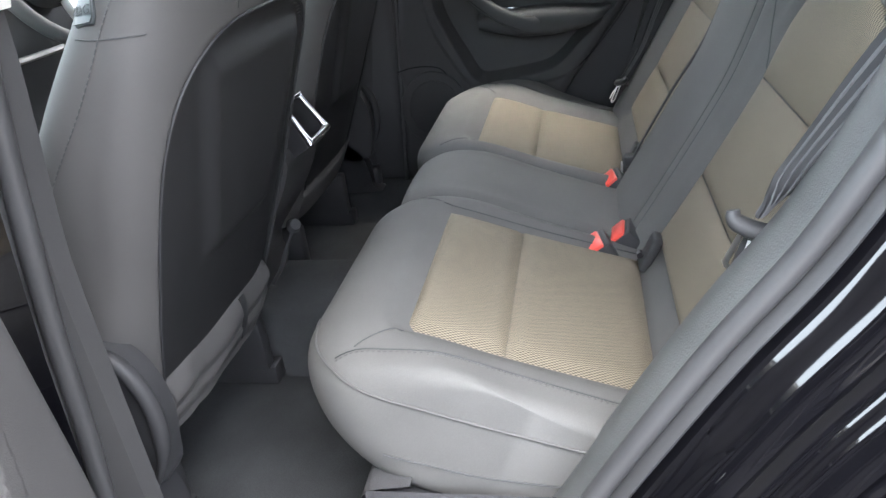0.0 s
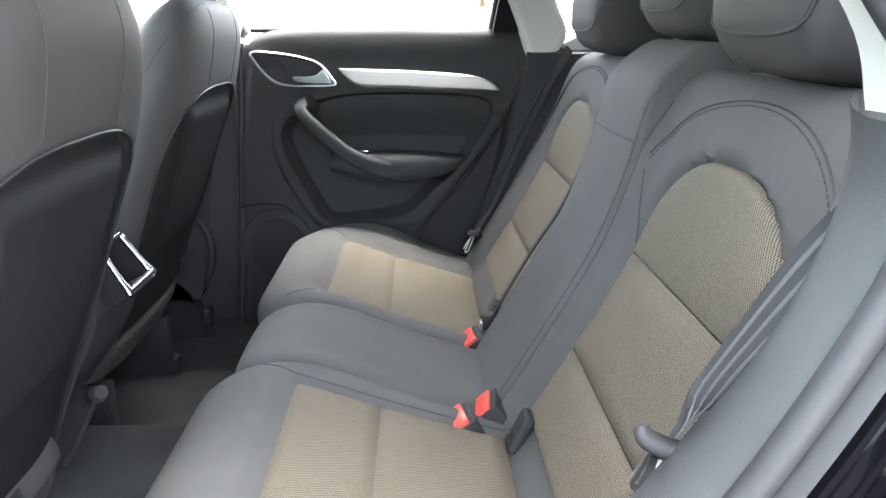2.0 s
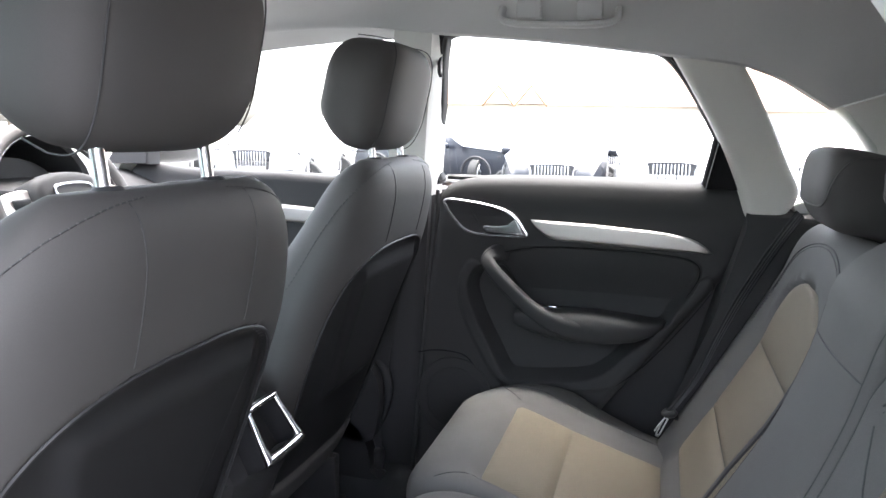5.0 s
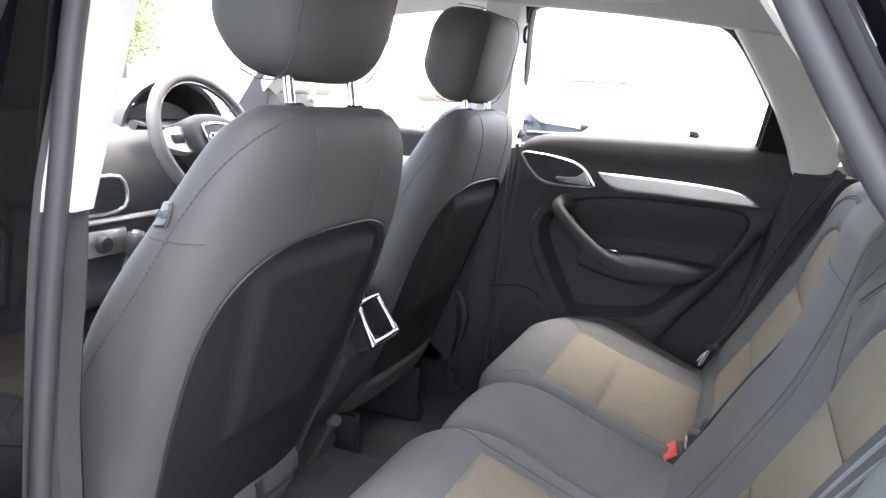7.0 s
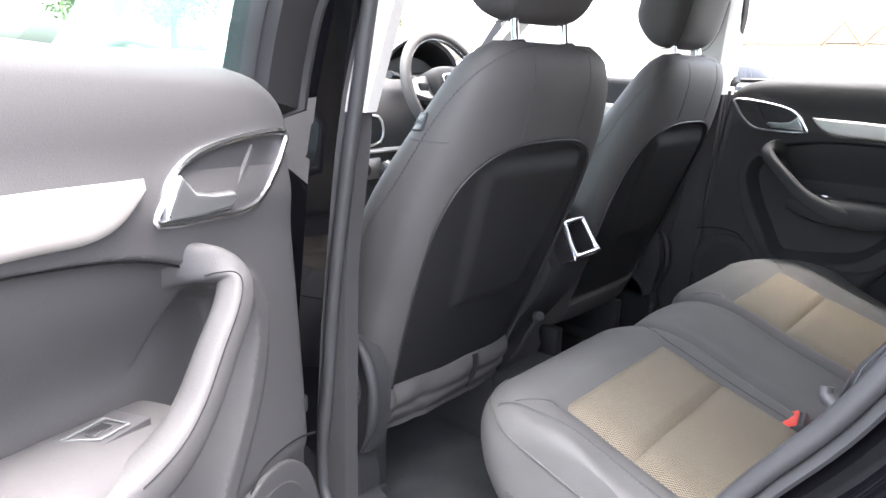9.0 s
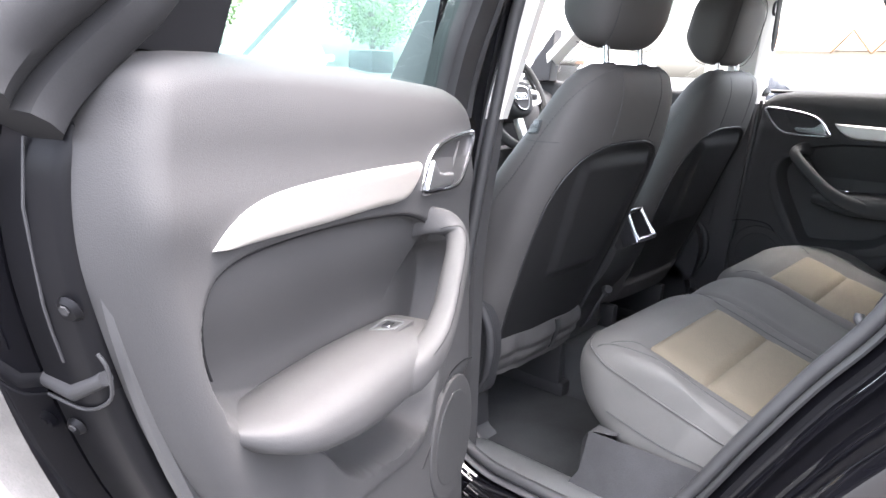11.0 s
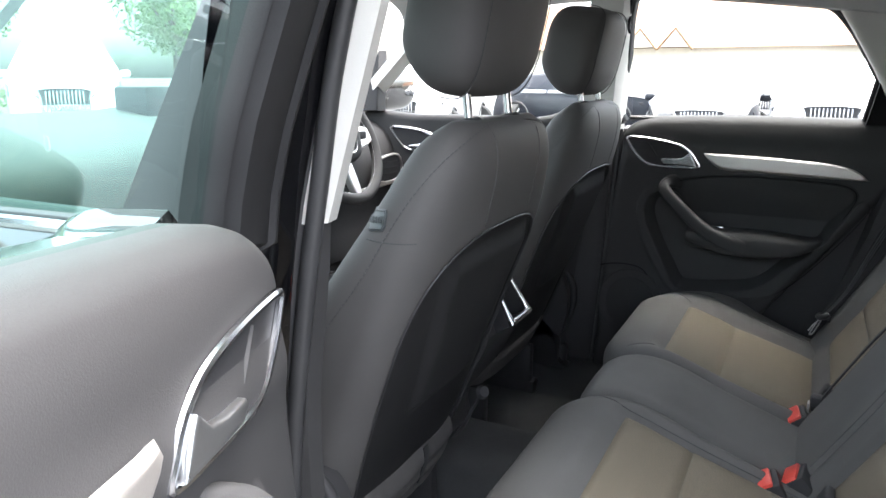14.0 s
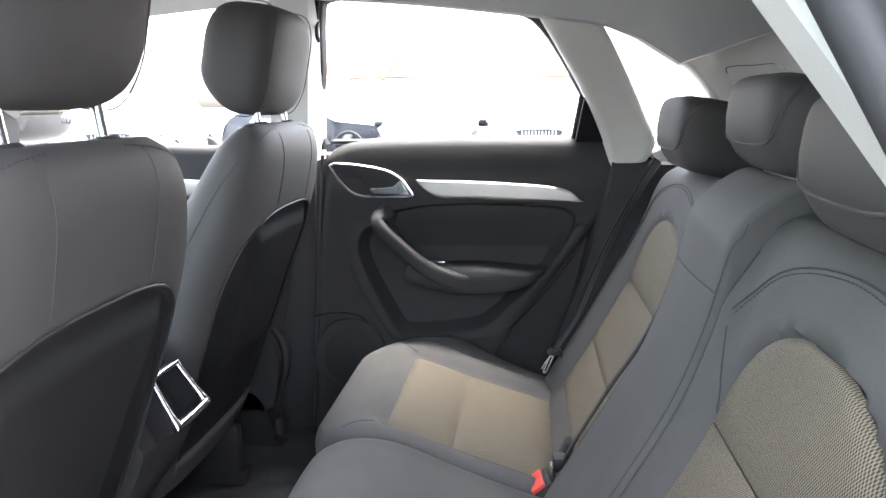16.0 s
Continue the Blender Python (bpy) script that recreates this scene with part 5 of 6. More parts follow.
cp = curve([(0.262, 1.56), (0.300, 1.505), (0.352, 1.425), (0.408, 1.33), (0.452, 1.235), (0.475, 1.172), (0.505, 1.166), (0.545, 1.176), (0.572, 1.225), (0.545, 1.285), (0.500, 1.375), (0.462, 1.445), (0.440, 1.485), (0.425, 1.56), (0.34, 1.59)], 4, True)
part("c_pillar", plate(cp, lambda a, b, d: Vector((a, 0.735 - d - 0.25 * max(0.0, b - 1.215), b)), 0.0, 0.062, 0.02, 5), PILLAR, far_side, "pale rear pillar trim")
quarter = [(0.440, 1.500), (0.50, 1.485), (0.56, 1.455), (0.64, 1.392), (0.70, 1.325), (0.72, 1.265), (0.66, 1.25), (0.565, 1.245), (0.52, 1.335)]
bm = bmesh.new()
bm.faces.new([bm.verts.new((a, 0.70 - 0.25 * (b - 1.235), b)) for a, b in quarter])
part("quarter_glass", bm, GLASS, far_side, "clear fixed quarter glass", smooth=False)
arc = curve([(0.436, 1.492), (0.495, 1.468), (0.54, 1.447), (0.591, 1.414), (0.624, 1.391), (0.65, 1.367), (0.677, 1.332), (0.705, 1.285), (0.712, 1.24)], 3)
d_out = [tuple(q) for q in arc] + [(0.60, 1.225), (0.56, 1.20), (0.60, 1.12), (1.02, 1.12)] + [tuple(q) for q in curve([(1.00, 1.34), (0.949, 1.366), (0.910, 1.390), (0.877, 1.420), (0.858, 1.458), (0.868, 1.506), (0.905, 1.547), (0.96, 1.59)], 3)] + [(0.6, 1.62), (0.45, 1.60)]
part("d_pillar", plate(d_out, lambda a, b, d: Vector((a, 0.735 - d - 0.05 * max(0.0, b - 1.3), b)), 0.0, 0.045, 0.012, 4), PILLAR, far_side, "pale grey rear side trim")
part("trim_flap", plate(curve([(0.742, 1.34), (0.716, 1.378), (0.722, 1.389), (0.777, 1.391), (0.812, 1.393), (0.838, 1.380), (0.86, 1.34)], 3, True), lambda a, b, d: Vector((a, 0.735 - d - 0.05 * (b - 1.3), b)), 0.03, 0.0475, 0.002), PILLAR, far_side, "pale trim flap")
part("flap_gap", tube([(a, 0.6895 - 0.05 * (b - 1.3), b) for a, b in curve([(0.742, 1.34), (0.716, 1.378), (0.722, 1.389), (0.777, 1.391), (0.812, 1.393), (0.838, 1.380)], 3)], 0.0014, 5), FRAME, far_side)
# Black sheet added behind the trim to read as dark rear glass
part("rear_glass_standin", box((0.74, 0.742, 1.19), (1.16, 0.775, 1.64), 0.01), PAINT, far_side, "glossy black sheet in place of dark rear glass")
part("side_cladding", loft([[(x, 0.735, 1.20), (x, 0.665, 1.178), (x, 0.652, 1.15), (x - 0.05, 0.655, 0.95), (x - 0.14, 0.665, 0.70), (x - 0.16, 0.735, 0.50)] for x in np.linspace(0.475, 0.80, 8)]), PLASTIC, far_side, "dark plastic side cladding behind door")
part("front_post", loft([[(-1.12 + 0.42 * t + o, 0.745 - 0.10 * t + q, 1.235 + 0.34 * t) for o, q in ((0.03, 0), (0.0, -0.04), (-0.05, -0.03), (-0.05, 0.03))] for t in np.linspace(-0.3, 1.0, 8)]), PILLAR, far_side, "pale windscreen post")
part("front_sail", plate([(-1.16, 1.235), (-1.02, 1.235), (-1.01, 1.43)], lambda a, b, d: Vector((a, 0.735 - d, b)), 0.0, 0.05, 0.006), PLASTIC_D, far_side, "black corner triangle")
part("near_front_post", loft([[(-1.12 + 0.42 * t + o, -0.72 + 0.10 * t + q, 1.235 + 0.34 * t) for o, q in ((0.03, 0), (0.0, 0.04), (-0.05, 0.03), (-0.05, -0.03))] for t in np.linspace(-0.3, 1.0, 8)]), PILLAR, near_side)
part("near_d_pillar", plate([(0.50, 1.50), (0.62, 1.20), (0.60, 1.12), (1.10, 1.12), (1.12, 1.50), (0.95, 1.60), (0.5, 1.62)], lambda a, b, d: Vector((a, -0.745 + d, b)), 0.0, 0.055, 0.01), HEADLINER, near_side)
part("near_rear_wall", box((0.58, -0.72, 0.36), (1.15, -0.66, 1.16), 0.01), PLASTIC_D, near_side)

roof_rings = []
for y in np.linspace(-0.66, 0.69, 24):
    t = abs(y - C) / 0.675
    z0 = 1.640 - 0.050 * t**3 - 0.03 * smooth01((t - 0.88) / 0.12)
    roof_rings.append([(x, y, z0 - 0.075 * ((x - 0.05) / 1.05) ** 2 - 0.04 * smooth01((x - 0.6) / 0.5)) for x in np.linspace(-0.85, 1.10, 24)] + [(1.10, y, 1.70), (-0.85, y, 1.70)])
solid("ceiling", loft(roof_rings), HEADLINER, "pale grey woven car headliner", "headliner", "", "structure")
EDGE = [(-0.86, 1.50), (-0.677, 1.548), (-0.523, 1.561), (-0.37, 1.560), (-0.20, 1.546), (0.056, 1.524), (0.295, 1.494), (0.416, 1.478), (0.47, 1.462), (0.515, 1.442), (0.565, 1.411), (0.597, 1.391)]
EDGE_R = [(0.612, 1.396), (0.68, 1.418), (0.75, 1.442), (0.82, 1.466), (0.86, 1.48), (0.93, 1.50), (1.02, 1.51)]
strip = []
for x, z in list(curve(EDGE, 4)) + list(curve(EDGE_R, 4)):
    top = 1.622 - 0.075 * ((x - 0.05) / 1.05) ** 2 - 0.04 * smooth01((x - 0.6) / 0.5)
    strip.append([(x, 0.70, z + 0.014), (x, 0.606, z), (x, 0.594, z + 0.004)] + [(x, 0.594 - 0.17 * (1 - math.cos(w)), z + 0.004 + (top - z) * math.sin(w)) for w in np.linspace(0.12, 0.5 * math.pi, 8)])
part("roof_edge", loft(strip, False, False), HEADLINER, far_side, "pale grey headliner edge over the windows", sharp=60)
lamp = thing("roof_lamp", (-0.30, C, 1.62), "flat grey courtesy lamp set in headliner, off", "roof lamp")
part("housing", box((-0.36, C - 0.07, 1.612), (-0.24, C + 0.07, 1.64), 0.006, 3), HEADLINER, lamp)
part("lens", box((-0.345, C - 0.05, 1.608), (-0.255, C + 0.05, 1.614), 0.003), PALE, lamp)
for y in (0.55,):
    gh = thing("grab_handle", (0.085, y, 1.53), "folded pale grab handle under roof edge", "grab handle")
    part("bar", tube(curve([(-0.03, y + 0.005, 1.588), (-0.025, y - 0.012, 1.562), (0.02, y - 0.018, 1.552), (0.085, y - 0.018, 1.550), (0.15, y - 0.018, 1.548), (0.195, y - 0.012, 1.556), (0.20, y + 0.005, 1.58)], 5), 0.009, 8, flat=0.8), HEADLINER, gh)
    part("mount", box((0.00, y - 0.012, 1.565), (0.05, y + 0.02, 1.60), 0.006), HEADLINER, gh)
    part("mount", box((0.12, y - 0.012, 1.562), (0.17, y + 0.02, 1.597), 0.006), HEADLINER, gh)
tg = thing("tailgate", (1.12, C, 1.15), "closed tailgate with dark tinted rear window", "tailgate", "", "structure")
part("lower_panel", box((1.08, -0.72, 0.40), (1.15, 0.75, 1.20), 0.02), PLASTIC_D, tg)
part("top_panel", box((0.96, -0.70, 1.46), (1.06, 0.73, 1.60), 0.02), HEADLINER, tg)
gp2 = curve([(-0.52, 1.20), (0.55, 1.20), (0.60, 1.30), (0.50, 1.44), (-0.47, 1.44), (-0.57, 1.30)], 4, True)
part("rear_window", plate(gp2, lambda a, b, d: Vector((1.09 - 0.35 * (b - 1.2) - d, a, b)), 0.0, 0.006, 0.002), GLASS_D, tg, "dark tinted rear glass")
part("window_surround", tube([(1.09 - 0.35 * (b - 1.2), a, b) for a, b in gp2], 0.02, 8, True), PLASTIC_D, tg)
ps = thing("parcel_shelf", (0.86, C, 1.10), "black luggage cover behind rear backrests", "luggage cover")
part("cover", box((0.66, -0.62, 1.115), (1.08, 0.65, 1.135), 0.006), PLASTIC_D, ps)

fl = thing("floor", (-0.4, C, 0.36), "black carpeted car floor with raised tunnel and dirt marks", "floor", "", "structure")
sec = curve([(-0.66, 0.47), (-0.60, 0.455), (-0.565, 0.405), (-0.50, 0.392), (-0.20, 0.392), (-0.145, 0.405), (-0.105, 0.50), (-0.06, 0.525), (0.09, 0.525), (0.135, 0.50), (0.175, 0.405), (0.23, 0.392), (0.53, 0.392), (0.60, 0.41), (0.66, 0.47), (0.74, 0.48)], 5)
part("carpet", loft([[(x, y, z + 0.004 * noise.noise((x * 6, y * 6, 0))) for y, z in sec] + [(x, 0.74, 0.34), (x, -0.66, 0.34)] for x in np.linspace(-1.60, -0.02, 40)]), CARPET, fl)
part("heel_carpet", loft([[(x, -0.640, z), (x, -0.30, z + 0.005), (x, C, z + 0.012), (x, 0.30, z + 0.005), (x, 0.68, z)] for x, z in curve([(-0.10, 0.388), (-0.06, 0.40), (-0.035, 0.45), (-0.02, 0.52), (-0.012, 0.60), (0.05, 0.62)], 5)], False, False), CARPET_L, fl, "grey carpet up to the bench")
part("heel_side", loft([[(x, -0.640, z) for x, z in ((-0.10, 0.388), (-0.02, 0.52), (-0.005, 0.61))], [(x, -0.645, z) for x, z in ((0.20, 0.40), (0.26, 0.52), (0.30, 0.62))]], False, False), CARPET_L, fl)
for sg, yc in ((-1, -0.345), (1, 0.375)):
    mt = thing("floor_mat", (-0.30, yc, 0.395), "black textile floor mat with dusty marks", "floor mat", "floor mats")
    mo = curve([(-0.66, yc - 0.20), (-0.64, yc - 0.225), (-0.14, yc - 0.225), (-0.085, yc - 0.20), (-0.080, yc + 0.16), (-0.12, yc + 0.185), (-0.62, yc + 0.185), (-0.66, yc + 0.15)], 3, True)
    part("mat_carpet", plate(mo, lambda a, b, d: Vector((a, b, 0.393 + d)), 0.0, 0.010, 0.004), CARPET, mt)
    part("binding", tube([(a, b, 0.399) for a, b in mo], 0.004, 6, True), CARPET, mt)
solid("bench_base", box((0.0, -0.63, 0.36), (0.62, 0.66, 0.592), 0.02), CARPET_L, "grey carpet-covered base under rear bench", "seat base", "", "structure")
solid("front_bulkhead", box((-1.75, -0.74, 0.36), (-1.58, 0.76, 1.12), 0.02), PLASTIC_D, "black front bulkhead below windscreen", "bulkhead", "", "structure")

# ---------------------------------------------------------------- between the seats
con = thing("centre_console", (-0.45, C + 0.03, 0.50), "black centre console with chrome-framed rear storage recess", "console")
cy = 0.022
side_pts = curve([(-1.25, 0.55), (-1.25, 0.80), (-0.90, 0.80), (-0.62, 0.90), (-0.42, 0.920), (-0.335, 0.905), (-0.285, 0.832), (-0.278, 0.80), (-0.318, 0.72), (-0.40, 0.61), (-0.47, 0.50), (-1.2, 0.50)], 4, True)
part("body", loft([[(a, y, b) for a, b in inset(side_pts, e)] for y, e in ((cy - 0.092, 0.016), (cy - 0.086, 0.004), (cy - 0.07, 0.0), (cy + 0.07, 0.0), (cy + 0.086, 0.004), (cy + 0.092, 0.016))]), PLASTIC, con)
def face(u, v, d=0.0):
    """The sloping rear face: u across, v from its foot to its top."""
    return Vector((mix(-0.246, -0.288, v) + d * 0.85, cy + u * 0.80, mix(0.836, 0.908, v) + d * 0.5))
fo = curve([(-0.052, 0.02), (0.052, 0.02), (0.060, 0.10), (0.050, 0.92), (0.044, 1.0), (-0.044, 1.0), (-0.050, 0.92), (-0.060, 0.10)], 4, True)
walls = loft([[face(a * q, 0.5 + (b - 0.5) * q, d) for a, b in fo] for q, d in ((1.08, -0.045), (1.10, -0.01), (1.07, 0.004), (0.97, 0.005), (0.92, -0.005), (0.86, -0.045))], True, False)
part("recess_frame", walls, GLOSS_D, con, "black frame of the storage recess")
# Near-black floor: the shade of a deep hollow is put into its colour
part("recess_floor", plate([(a * 0.90, 0.5 + (b - 0.5) * 0.90) for a, b in fo], face, -0.060, -0.042, 0.001), FRAME, con, "storage recess floor, blackened for its shade")
part("recess_rim", tube([face(a, b, 0.006) for a, b in fo], [0.0056 + 0.0030 * smooth01((0.35 - b) / 0.3) for a, b in fo], 10, True), CHROME, con, "satin chrome rim, broad at its foot")
part("armrest_pad", pillow((-0.50, cy, 0.925), (0.16, 0.085, 0.03), 0.5, 0.35), GREY_D, con)
for sg in (-1, 1):
    part("gear_surround", tube([(-1.15, cy + sg * 0.06, 0.81), (-0.95, cy + sg * 0.06, 0.815), (-0.72, cy + sg * 0.06, 0.87)], 0.005, 6), CHROME, con)
gl = thing("gear_lever", (-0.89, cy, 0.80), "gear lever with rounded chrome-topped knob", "gear lever")
part("boot", disc((-0.89, cy, 0.80), (0, 0, 1), 0.05, 0.12, 16, 0.022), GREY_D, gl)
part("knob", pillow((-0.885, cy, 0.945), (0.026, 0.026, 0.036), 0.8, 0.9, 16, 12), PLASTIC_D, gl)
part("cap", disc((-0.885, cy, 0.970), (0, 0, 1), 0.020, 0.010, 16, 0.014, 0.002), CHROME, gl)

for yb, xb, where in ((0.735, -0.30, "far"), (-0.625, -0.325, "near")):
    sb = thing("front_seat_belt", (xb, yb, 0.44), f"black front seat belt strap anchored low by the {where} pillar", "seat belt", "front belts")
    sgn = 1 if yb > 0 else -1
    if sgn > 0:
        part("strap", ribbon(curve([(-0.358, 0.665, 0.51), (-0.360, 0.662, 0.61), (-0.346, 0.658, 0.72), (-0.318, 0.655, 0.89), (-0.295, 0.650, 1.05), (-0.27, 0.642, 1.30), (-0.25, 0.63, 1.48)], 5), 0.046, (1, 0.25, 0)), WEB, sb)
        part("anchor_cover", box((-0.385, 0.645, 0.475), (-0.332, 0.690, 0.540), 0.012, 3), PLASTIC_D, sb)
    else:
        part("anchor_cover", box((-0.37, -0.648, 0.46), (-0.31, -0.60, 0.53), 0.012, 3), PLASTIC_D, sb)
tr = thing("belt_stalk", (-0.30, -0.115, 0.55), "bent steel seat belt stalk bracket with red-marked bolt", "belt bracket")
part("bracket", tube(curve([(-0.330, -0.130, 0.600), (-0.305, -0.128, 0.635), (-0.292, -0.126, 0.665), (-0.270, -0.120, 0.710)], 5), 0.0042, 8, flat=0.6), PLASTIC_D, tr)
part("bolt_cap", disc((-0.268, -0.122, 0.716), (0.6, -0.4, 0.4), 0.014, 0.014, 14, 0.012, 0.002), PLASTIC_D, tr)
part("bolt", disc((-0.261, -0.127, 0.721), (0.6, -0.4, 0.4), 0.007, 0.004, 8), STEEL, tr)
part("red_mark", disc((-0.262, -0.118, 0.716), (0.6, -0.4, 0.4), 0.003, 0.007, 8), RED, tr)

# ---------------------------------------------------------------- front of the cabin
dash = thing("dashboard", (-1.25, C, 0.80), "black moulded dashboard with hooded instruments and air vents", "dashboard")
dsec = curve([(-0.96, 0.80), (-0.93, 0.92), (-0.92, 1.05), (-0.95, 1.15), (-1.03, 1.205), (-1.25, 1.24), (-1.60, 1.225), (-1.62, 0.80)], 4, True)
part("body", loft([[(a + 0.05 * ((y - C) / 0.7) ** 2 * -1, y, b) for a, b in dsec] for y in np.linspace(-0.70, 0.73, 16)]), PLASTIC, dash)
WX, WY, WZ = -0.90, 0.285, 1.172  # the wheel's hub
hood = []
for k in range(15):
    w = math.pi * k / 14
    hood.append([(x - 0.10, WY + 0.02 + 0.19 * q * math.cos(w), 1.17 + 0.150 * q * math.sin(w) + 0.03 * (x + 1.05)) for x, q in ((-0.93, 0.93), (-0.925, 1.0), (-1.0, 1.04), (-1.20, 0.95), (-1.20, 0.85), (-0.98, 0.90))])
part("instrument_hood", loft(hood, True, True), PLASTIC_D, dash, "black instrument hood")
clus = part("instrument_face", plate([(WY + 0.02 + 0.165 * math.cos(w), 1.15 + 0.115 * math.sin(w)) for w in np.linspace(0, 2 * math.pi, 30)[:-1]], lambda a, b, d: Vector((-1.10 + d, a, b)), 0.0, 0.01, 0.003), PLASTIC_D, dash, "dark instrument face")
for dy in (-0.085, 0.085):
    part("dial_ring", tube([(-1.088, WY + 0.02 + dy + 0.052 * math.cos(w), 1.16 + 0.052 * math.sin(w)) for w in np.linspace(0, 2 * math.pi, 28)[:-1]], 0.003, 6, True), CHROME, clus)
    part("dial", disc((-1.092, WY + 0.02 + dy, 1.16), (1, 0, 0), 0.048, 0.004, 24), GREY_D, clus)
    part("needle", tube([(-1.086, WY + 0.02 + dy, 1.16), (-1.086, WY + 0.02 + dy - 0.02, 1.13)], 0.0015, 5), PALE, clus)
part("display", box((-1.092, WY - 0.01, 1.125), (-1.086, WY + 0.05, 1.195), 0.002), ALU, clus, "small pale display")
for y0 in (WY - 0.33, WY + 0.30):
    v = part("air_vent", plate(curve([(y0 - 0.065, 1.09), (y0 + 0.055, 1.10), (y0 + 0.065, 1.03), (y0 - 0.055, 1.025)], 4, True), lambda a, b, d: Vector((-0.935 + d, a, b)), 0.0, 0.018, 0.005), PLASTIC_D, dash, "air vent with silver rim")
    part("vent_rim", tube([(-0.916, a, b) for a, b in curve([(y0 - 0.065, 1.09), (y0 + 0.055, 1.10), (y0 + 0.065, 1.03), (y0 - 0.055, 1.025)], 4, True)], 0.004, 6, True), ALU, v)
    for k in range(3):
        part("slat", box((-0.922, y0 - 0.052, 1.043 + 0.018 * k), (-0.915, y0 + 0.05, 1.047 + 0.018 * k), 0.001), PLASTIC, v)
part("trim_line", tube([(-0.918 - 0.05 * ((y - C) / 0.7) ** 2, y, 1.005) for y in np.linspace(-0.66, 0.70, 12)], 0.007, 6), ALU, dash, "silver dashboard line")
lsw = part("light_switch_panel", box((-0.935, WY - 0.40, 0.925), (-0.915, WY - 0.26, 0.985), 0.006), ALU, dash, "light switch panel")
part("switch_knob", disc((-0.916, WY - 0.33, 0.955), (1, 0, 0), 0.022, 0.016, 18, 0.018, 0.003), PLASTIC_D, lsw)
part("lower_cover", box((-0.99, -0.20, 0.58), (-0.94, 0.60, 0.82), 0.02, 3), PLASTIC_D, dash)
part("pod", box((-1.44, 0.00, 1.235), (-1.31, 0.11, 1.325), 0.01), PLASTIC_D, dash, "dark block on dashboard top")

wh = thing("steering_wheel", (WX, WY, 1.0), "black leather steering wheel with silver spokes and airbag hub", "steering wheel")
tilt = Matrix.Rotation(radians(-24), 3, "Y")


def wp(a, b, d=0.0):
    """A place on the wheel: a across, b up, d towards the driver."""
    return Vector((WX, WY, WZ)) + tilt @ Vector((d, a, b))


part("rim", tube([wp(0.172 * math.sin(w), 0.172 * math.cos(w)) for w in np.linspace(0, 2 * math.pi, 61)[:-1]], 0.0165, 12, True), GREY_D, wh, "black leather rim")
part("rim_seam", tube([wp(0.1575 * math.sin(w), 0.1575 * math.cos(w), 0.004) for w in np.linspace(0, 2 * math.pi, 49)[:-1]], 0.0016, 5, True), CHROME, wh)
hubo = curve([(-0.085, 0.045), (-0.04, 0.065), (0.04, 0.065), (0.085, 0.045), (0.088, 0.0), (0.06, -0.055), (0.0, -0.07), (-0.06, -0.055), (-0.088, 0.0)], 4, True)
hub = part("airbag_hub", plate(hubo, lambda a, b, d: wp(a, b, d), -0.04, 0.03, 0.02, 5), PLASTIC, wh, "padded airbag hub")
sho = curve([(-0.042, 0.032), (0.042, 0.032), (0.046, 0.0), (0.028, -0.038), (0.0, -0.048), (-0.028, -0.038), (-0.046, 0.0)], 4, True)
part("badge_field", plate(sho, lambda a, b, d: wp(a, b, d), 0.02, 0.034, 0.003), PLASTIC, hub)
part("badge_rim", tube([wp(a, b, 0.034) for a, b in sho], 0.003, 6, True), CHROME, hub, "silver trapezoid rim")
for k in range(4):
    part("emblem", tube([wp(-0.0225 + 0.015 * k + 0.011 * math.cos(w), -0.002 + 0.011 * math.sin(w), 0.036) for w in np.linspace(0, 2 * math.pi, 19)[:-1]], 0.0018, 5, True), CHROME, hub, "plain silver ring shape")
for sg in (-1, 1):
    part("spoke", plate(curve([(sg * 0.075, 0.035), (sg * 0.165, 0.025), (sg * 0.165, -0.012), (sg * 0.075, -0.03)], 3, True), lambda a, b, d: wp(a, b, d), -0.012, 0.008, 0.004), ALU, wh, "silver side spoke")
    part("spoke_buttons", box(wp(sg * 0.115, 0.004, 0.006) - Vector((0.006, 0.02, 0.014)), wp(sg * 0.115, 0.004, 0.006) + Vector((0.006, 0.02, 0.014)), 0.004), PLASTIC_D, wh)
    part("stalk", tube([(WX - 0.05, WY + sg * 0.05, WZ + 0.02), (WX - 0.06, WY + sg * 0.15, WZ + 0.035), (WX - 0.05, WY + sg * 0.20, WZ + 0.04)], [0.008, 0.008, 0.012], 8), PLASTIC_D, wh, "column stalk")
part("lower_spoke", plate(curve([(-0.016, -0.055), (0.016, -0.055), (0.014, -0.162), (-0.014, -0.162)], 3, True), lambda a, b, d: wp(a, b, d), -0.012, 0.008, 0.004), ALU, wh, "silver lower spoke")
part("column", disc((WX - 0.02, WY, WZ), (-0.92, 0, -0.40), 0.055, 0.28, 18, 0.06), PLASTIC_D, wh)

# front doors: the far one from inside, the near one from outside
fd = thing("door_3", (-0.70, 0.74, 0.45), "closed driver's door with black trim and chrome handle", "car door", "", "structure")
def ffp(a, b, d):
    return Vector((a, 0.72 - d, b))
part("trim_panel", plate(curve([(-0.32, 1.20), (-0.32, 0.60), (-0.34, 0.45), (-1.0, 0.45), (-1.10, 0.8), (-1.13, 1.20), (-0.9, 1.225), (-0.5, 1.222)], 4, True), ffp, -0.05, 0.0, 0.02, 4), PLASTIC, fd)
shift = -0.80
part("trim_strip", strip_bm(lambda a, b, d: ffp(a, b + 0.005, d), shift), ALU, fd, "brushed silver trim strip")
